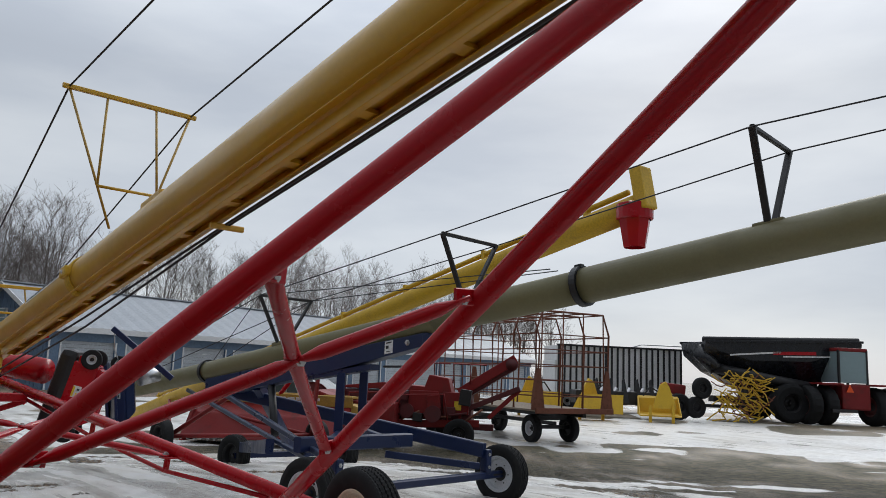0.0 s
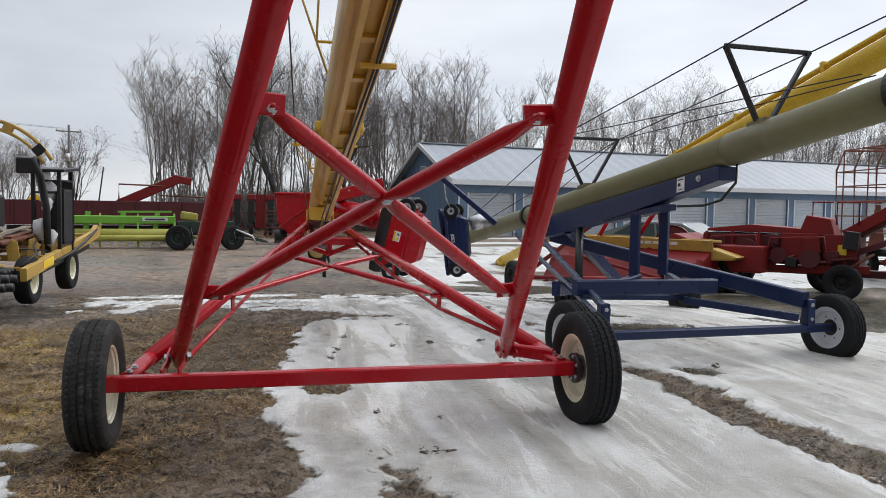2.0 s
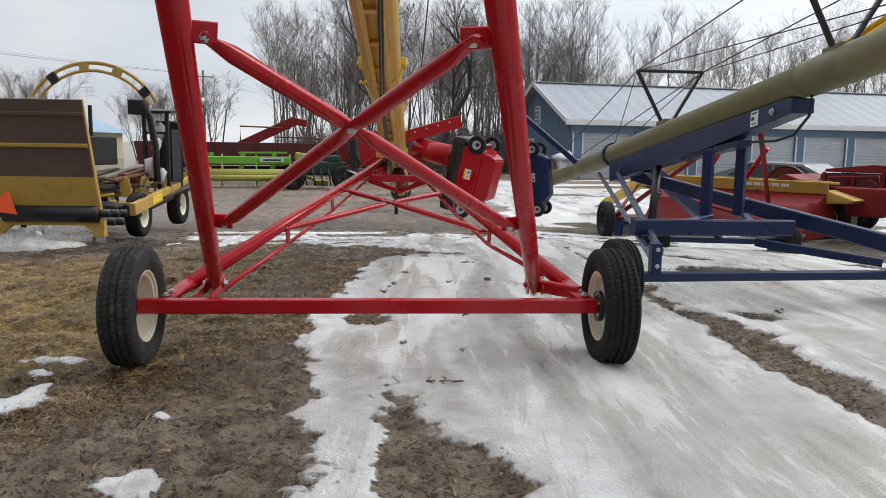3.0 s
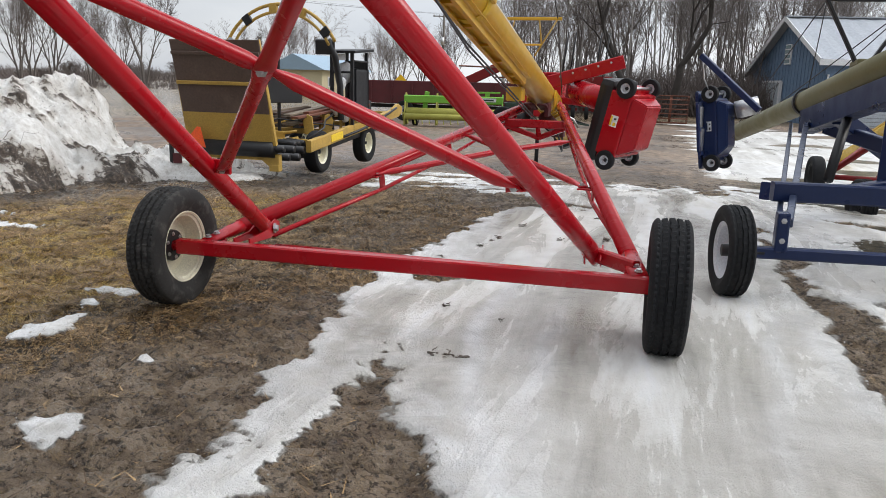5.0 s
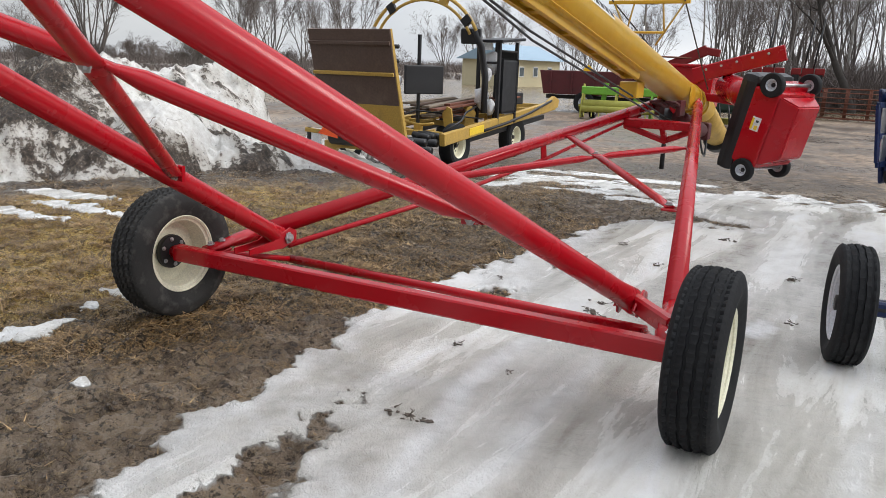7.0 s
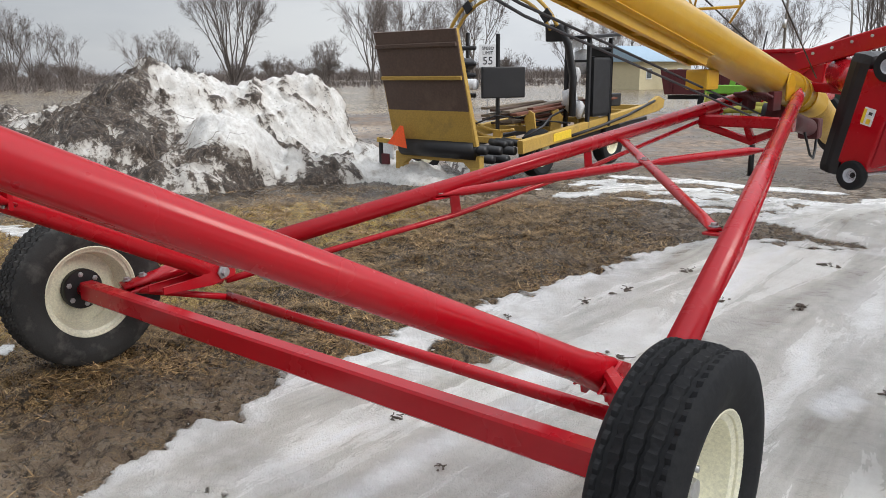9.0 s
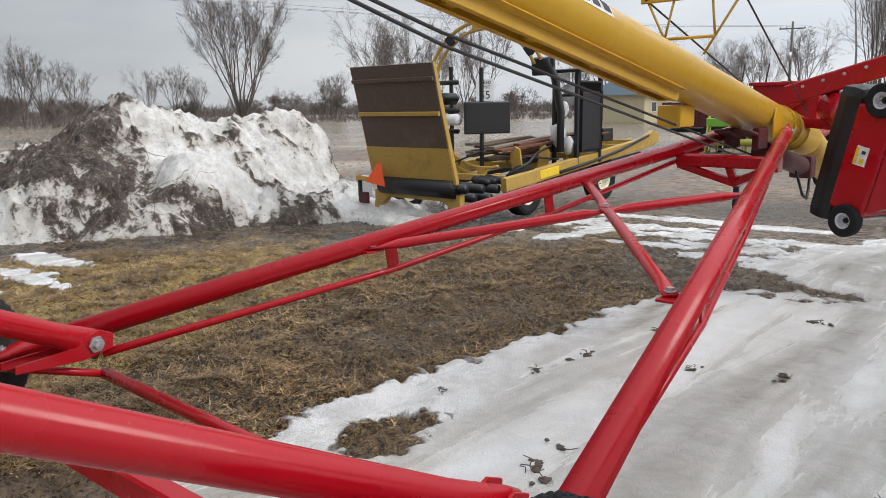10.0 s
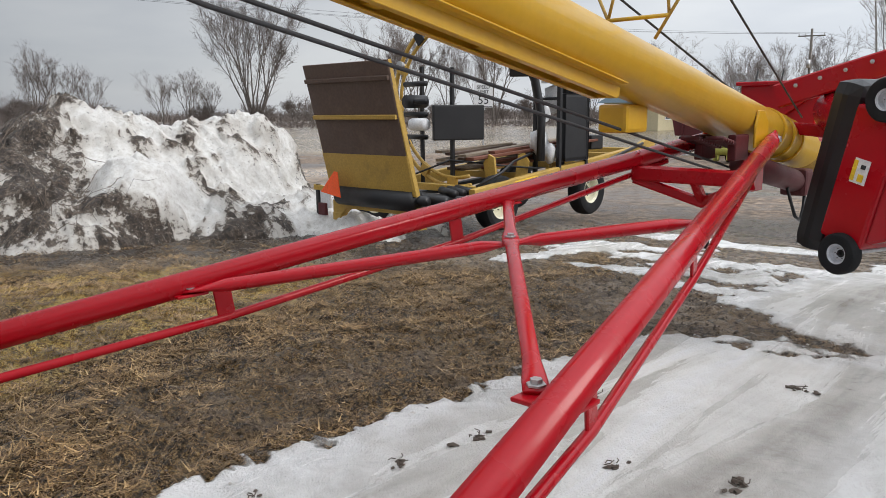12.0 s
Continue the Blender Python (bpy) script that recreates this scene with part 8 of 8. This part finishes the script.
def grain_cart():
    k = placed("grain_cart", 17.0, 39.0, 4, "large black grain cart with a red side stripe", "grain cart")
    def hull(rows):
        """Sections along x: (x, bottom half width, bottom z, top half width, top z)."""
        bm = bmesh.new()
        ring = [[bm.verts.new(V(x, -bw, bz)), bm.verts.new(V(x, -tw, (bz + tz_) / 2 + 0.25)), bm.verts.new(V(x, -tw, tz_)), bm.verts.new(V(x, tw, tz_)), bm.verts.new(V(x, tw, (bz + tz_) / 2 + 0.25)), bm.verts.new(V(x, bw, bz))] for x, bw, bz, tw, tz_ in rows]
        for a, b in zip(ring, ring[1:]):
            for i in range(6):
                bm.faces.new((a[i], a[(i + 1) % 6], b[(i + 1) % 6], b[i]))
        bm.faces.new(ring[0][::-1])
        bm.faces.new(ring[-1])
        return bm
    k.add("tank", hull([(-3.9, 1.2, 3.1, 1.5, 3.75), (-3.2, 0.7, 2.3, 1.5, 3.8), (-1.6, 0.45, 1.5, 1.5, 3.85), (1.4, 0.45, 1.5, 1.5, 3.95), (2.9, 0.7, 2.3, 1.5, 4.0), (4.1, 1.2, 3.2, 1.5, 4.02)]), BLACK_GLOSS, label="glossy black hopper tank")
    for s in (-1, 1):
        k.add("rim_rail", beam(V(-3.95, 1.52 * s, 3.76), V(4.15, 1.52 * s, 4.04), 0.10, 0.12), BLACK_GLOSS)
    k.add("tarp_roll", tube(V(-3.9, -1.2, 3.86), V(4.1, -1.2, 4.12), 0.14, 14), BLACK)
    k.add("stripe", block((2.2, 0.02, 0.16), pose(0.6, -1.52, 3.35, 0, -2, 0), 0), RED)
    k.add("stripe", block((2.6, 0.02, 0.08), pose(-1.4, -1.52, 3.26, 0, -5, 0), 0), WHITE)
    k.add("stripe", block((3.2, 0.02, 0.06), pose(1.6, -1.52, 3.22, 0, -2, 0), 0), WHITE)
    for j in range(4):
        k.add("model_bar", prism([(-0.09, -0.12), (0.06, -0.12), (0.10, 0.12), (-0.05, 0.12)], 0.02, pose(2.5 + 0.26 * j, -1.52, 3.46, 90, 0, 0)), WHITE)
    k.add("auger_head", tube(V(-4.1, -0.8, 3.4), V(-3.3, -1.3, 2.4), 0.35, 16), BLACK_GLOSS)
    k.add("auger_tube", tube(V(-3.4, -1.2, 2.5), V(1.5, -1.65, 1.7), 0.25, 16), BLACK)
    k.add("chassis", beam(V(-3.0, 0, 1.0), V(4.6, 0, 0.9), 0.6, 0.3), BLACK)
    for s in (-1, 1):
        wheel(k, V(0.2, 1.6 * s, 0.95), V(0, s, 0), 0.97, 0.75, 0.45, BLACK, tread="lug", seg=40)
    for x in (-1.5, 1.6):
        k.add("leg", beam(V(x, -1.1, 0.9), V(x * 1.3, -1.2, 1.9), 0.15, 0.15), BLACK)


grain_cart()


def tractor():
    k = placed("tractor", 20.3, 37.6, 8, "dark red tractor with dual wheels beside the grain cart", "tractor")
    for x in (-2.2, -1.35, 1.35, 2.2):
        wheel(k, V(x, 0, 0.92), V(math.copysign(1, x), 0, 0), 0.94, 0.6, 0.48, RED_DARK, tread="lug", seg=40)
    k.add("rear_body", block((1.5, 1.6, 1.2), pose(0, 0.2, 1.35), 0.08), RED_DULL)
    k.add("fender", block((1.2, 1.7, 0.1), pose(-1.4, 0, 1.95), 0.04), RED_DULL)
    k.add("fender", block((1.2, 1.7, 0.1), pose(1.4, 0, 1.95), 0.04), RED_DULL)
    k.add("cab", block((1.6, 1.5, 0.18), pose(0, 0.3, 3.62), 0.06), RED_DULL)
    for x in (-0.75, 0.75):
        for y in (-0.4, 1.0):
            k.add("cab_post", beam(V(x, y, 1.9), V(x, y, 3.6), 0.10, 0.10, V(0, 1, 0)), BLACK)
    k.add("window", block((1.4, 0.03, 1.5), pose(0, -0.42, 2.78), 0.02), GLASS_PALE)
    k.add("window", block((0.03, 1.3, 1.5), pose(-0.76, 0.3, 2.78), 0.02), GLASS_PALE)
    k.add("window", block((0.03, 1.3, 1.5), pose(0.76, 0.3, 2.78), 0.02), GLASS_PALE)
    k.add("slow_vehicle_triangle", prism([(-0.2, -0.17), (0.2, -0.17), (0, 0.2)], 0.02, pose(-0.4, -0.68, 1.75, 90, 0, 0)), ORANGE)
    k.add("hitch", beam(V(0, -0.5, 0.7), V(-1.6, -0.9, 0.7), 0.2, 0.15), BLACK)


tractor()


# ---- loose ground cover ----
def scatter(name, count, region, seed, want, build, material, label, category):
    r = np.random.RandomState(seed)
    x = r.uniform(region[0], region[1], count)
    y = r.uniform(region[2], region[3], count)
    z, at = plan(x, y)
    keep = want(at, r.rand(count))
    verts, faces = [], []
    for px, py, pz in zip(x[keep], y[keep], z[keep]):
        build(verts, faces, px, py, pz, r)
    me = bpy.data.meshes.new(name)
    me.from_pydata(verts, [], faces)
    me.materials.append(material)
    return tagged(new(name, me), label, category, kind="stuff")


def lump(v, f, x, y, z, r, s=None):
    s = s or 0.004 + 0.009 * r.rand() ** 2
    n = len(v)
    q = [s * r.uniform(0.6, 1.3) for _ in range(6)]
    v += [(x + q[0], y, z), (x, y + q[1], z), (x - q[2], y, z), (x, y - q[3], z), (x + r.normal(0, s * 0.2), y, z + q[4] * 0.7), (x, y, z - q[5])]
    f += [(n, n + 1, n + 4), (n + 1, n + 2, n + 4), (n + 2, n + 3, n + 4), (n + 3, n, n + 4), (n + 1, n, n + 5), (n + 2, n + 1, n + 5), (n + 3, n + 2, n + 5), (n, n + 3, n + 5)]


def dead_grass():
    r = np.random.RandomState(1)
    n = 1200000
    x, y = r.uniform(-9.5, 1.2, n), r.uniform(0.6, 11.0, n)
    z, a = plan(x, y)
    clump = fbm(x * 7, y * 7, 3, 131)
    keep = (a["ice"] < 0.42) & (r.rand(n) < np.clip(1.35 * a["grass"] - 0.3 + 0.4 * a["straw"], 0.03, 1) * np.clip((clump - 0.44) * 7, 0.04, 1)) & (a["road"] < 0.4)
    x, y, z = x[keep], y[keep], z[keep]
    n = len(x)
    ang, ln, w = r.uniform(0, 6.283, n), 0.02 + 0.075 * r.rand(n) ** 1.5, r.uniform(0.0014, 0.0036, n)
    dx, dy = np.cos(ang), np.sin(ang)
    h = np.abs(r.normal(0, 0.25, n)) * ln
    lift = 0.006 + 0.006 * r.rand(n)
    co = np.empty((n, 3, 3))
    co[:, 0] = np.stack([x - dy * w, y + dx * w, z + lift], 1)
    co[:, 1] = np.stack([x + dy * w, y - dx * w, z + lift], 1)
    co[:, 2] = np.stack([x + dx * ln, y + dy * ln, z + lift + h], 1)
    me = bpy.data.meshes.new("dead_grass")
    me.vertices.add(3 * n)
    me.vertices.foreach_set("co", co.ravel())
    me.loops.add(3 * n)
    me.loops.foreach_set("vertex_index", np.arange(3 * n, dtype=np.int32))
    me.polygons.add(n)
    me.polygons.foreach_set("loop_start", np.arange(0, 3 * n, 3, dtype=np.int32))
    me.polygons.foreach_set("loop_total", np.full(n, 3, dtype=np.int32))
    me.update(calc_edges=True)
    me.materials.append(STRAW)
    return tagged(new("dead_grass", me), "flattened tan dead grass over wet mud", "dead grass", kind="stuff")


dead_grass()
scatter("mud_clods", 26000, (-6.0, 1.5, 1.5, 9.0), 2, lambda a, q: (a["ice"] < 0.45) & (a["straw"] < 0.4) & (q < 0.8), lump, CLOD, "small dark clods of churned mud", "mud clods")
scatter("ice_crumbs", 9000, (-7.0, 2.5, 1.5, 10.5), 3, lambda a, q: (a["ice"] > 0.35) & (a["ice"] < 0.85), lump, SNOW, "small crumbs of ice along the thaw edge", "ice crumbs")


def debris(x, y, seed, s):
    """A few ragged crumbs of mud and root, one mesh."""
    r = random.Random(seed)
    bm = bmesh.new()
    for j in range(7):
        ox, oy, q = r.gauss(0, s * 1.1), r.gauss(0, s * 0.6), s * r.uniform(0.18, 0.5)
        made = bmesh.ops.create_icosphere(bm, subdivisions=2, radius=1.0)["verts"]
        for v in made:
            k = 0.8 + 0.9 * noise.noise(v.co * 1.6 + V(seed, j, 0)) + 0.4 * noise.noise(v.co * 4 + V(j, seed, 0))
            v.co = V(ox + v.co.x * q * k * 1.3, oy + v.co.y * q * k, max(v.co.z, -0.3) * q * 0.55 * k)
    for j in range(4):
        a, ln = r.uniform(0, 6.28), s * r.uniform(0.8, 1.8)
        p = V(r.gauss(0, s * 0.6), r.gauss(0, s * 0.4), 0.008)
        polytube([p, p + V(math.cos(a) * ln * 0.5, math.sin(a) * ln * 0.5, s * 0.2), p + V(math.cos(a + 0.5) * ln, math.sin(a + 0.5) * ln, 0.006)], 0.0022, 4, bm)
    ob = part("mud_lump", bm, CLOD)
    z, _ = plan(np.array([x]), np.array([y]))
    ob.location = (x, y, float(z[0]) + 0.002)
    ob.rotation_euler[2] = r.uniform(0, 6.28)
    return tagged(ob, "dark crumbs of mud and roots lying on the ice", "mud lump", "mud lumps on the ice")


for i, (x, y, s) in enumerate(((-1.10, 4.52, 0.03), (-1.02, 4.60, 0.05), (-1.75, 5.05, 0.03), (-2.0, 5.95, 0.07), (-2.15, 6.1, 0.04), (-3.55, 7.15, 0.05), (-3.2, 6.55, 0.05), (-2.7, 7.35, 0.06), (-2.35, 7.7, 0.05), (-1.35, 5.15, 0.02), (-0.35, 7.6, 0.06), (-0.15, 7.75, 0.05), (-2.9, 7.0, 0.04), (-3.05, 6.25, 0.035), (-2.85, 5.75, 0.03), (-1.6, 7.0, 0.03), (-3.5, 8.1, 0.05))):
    debris(x, y, 40 + i, s * 0.7)
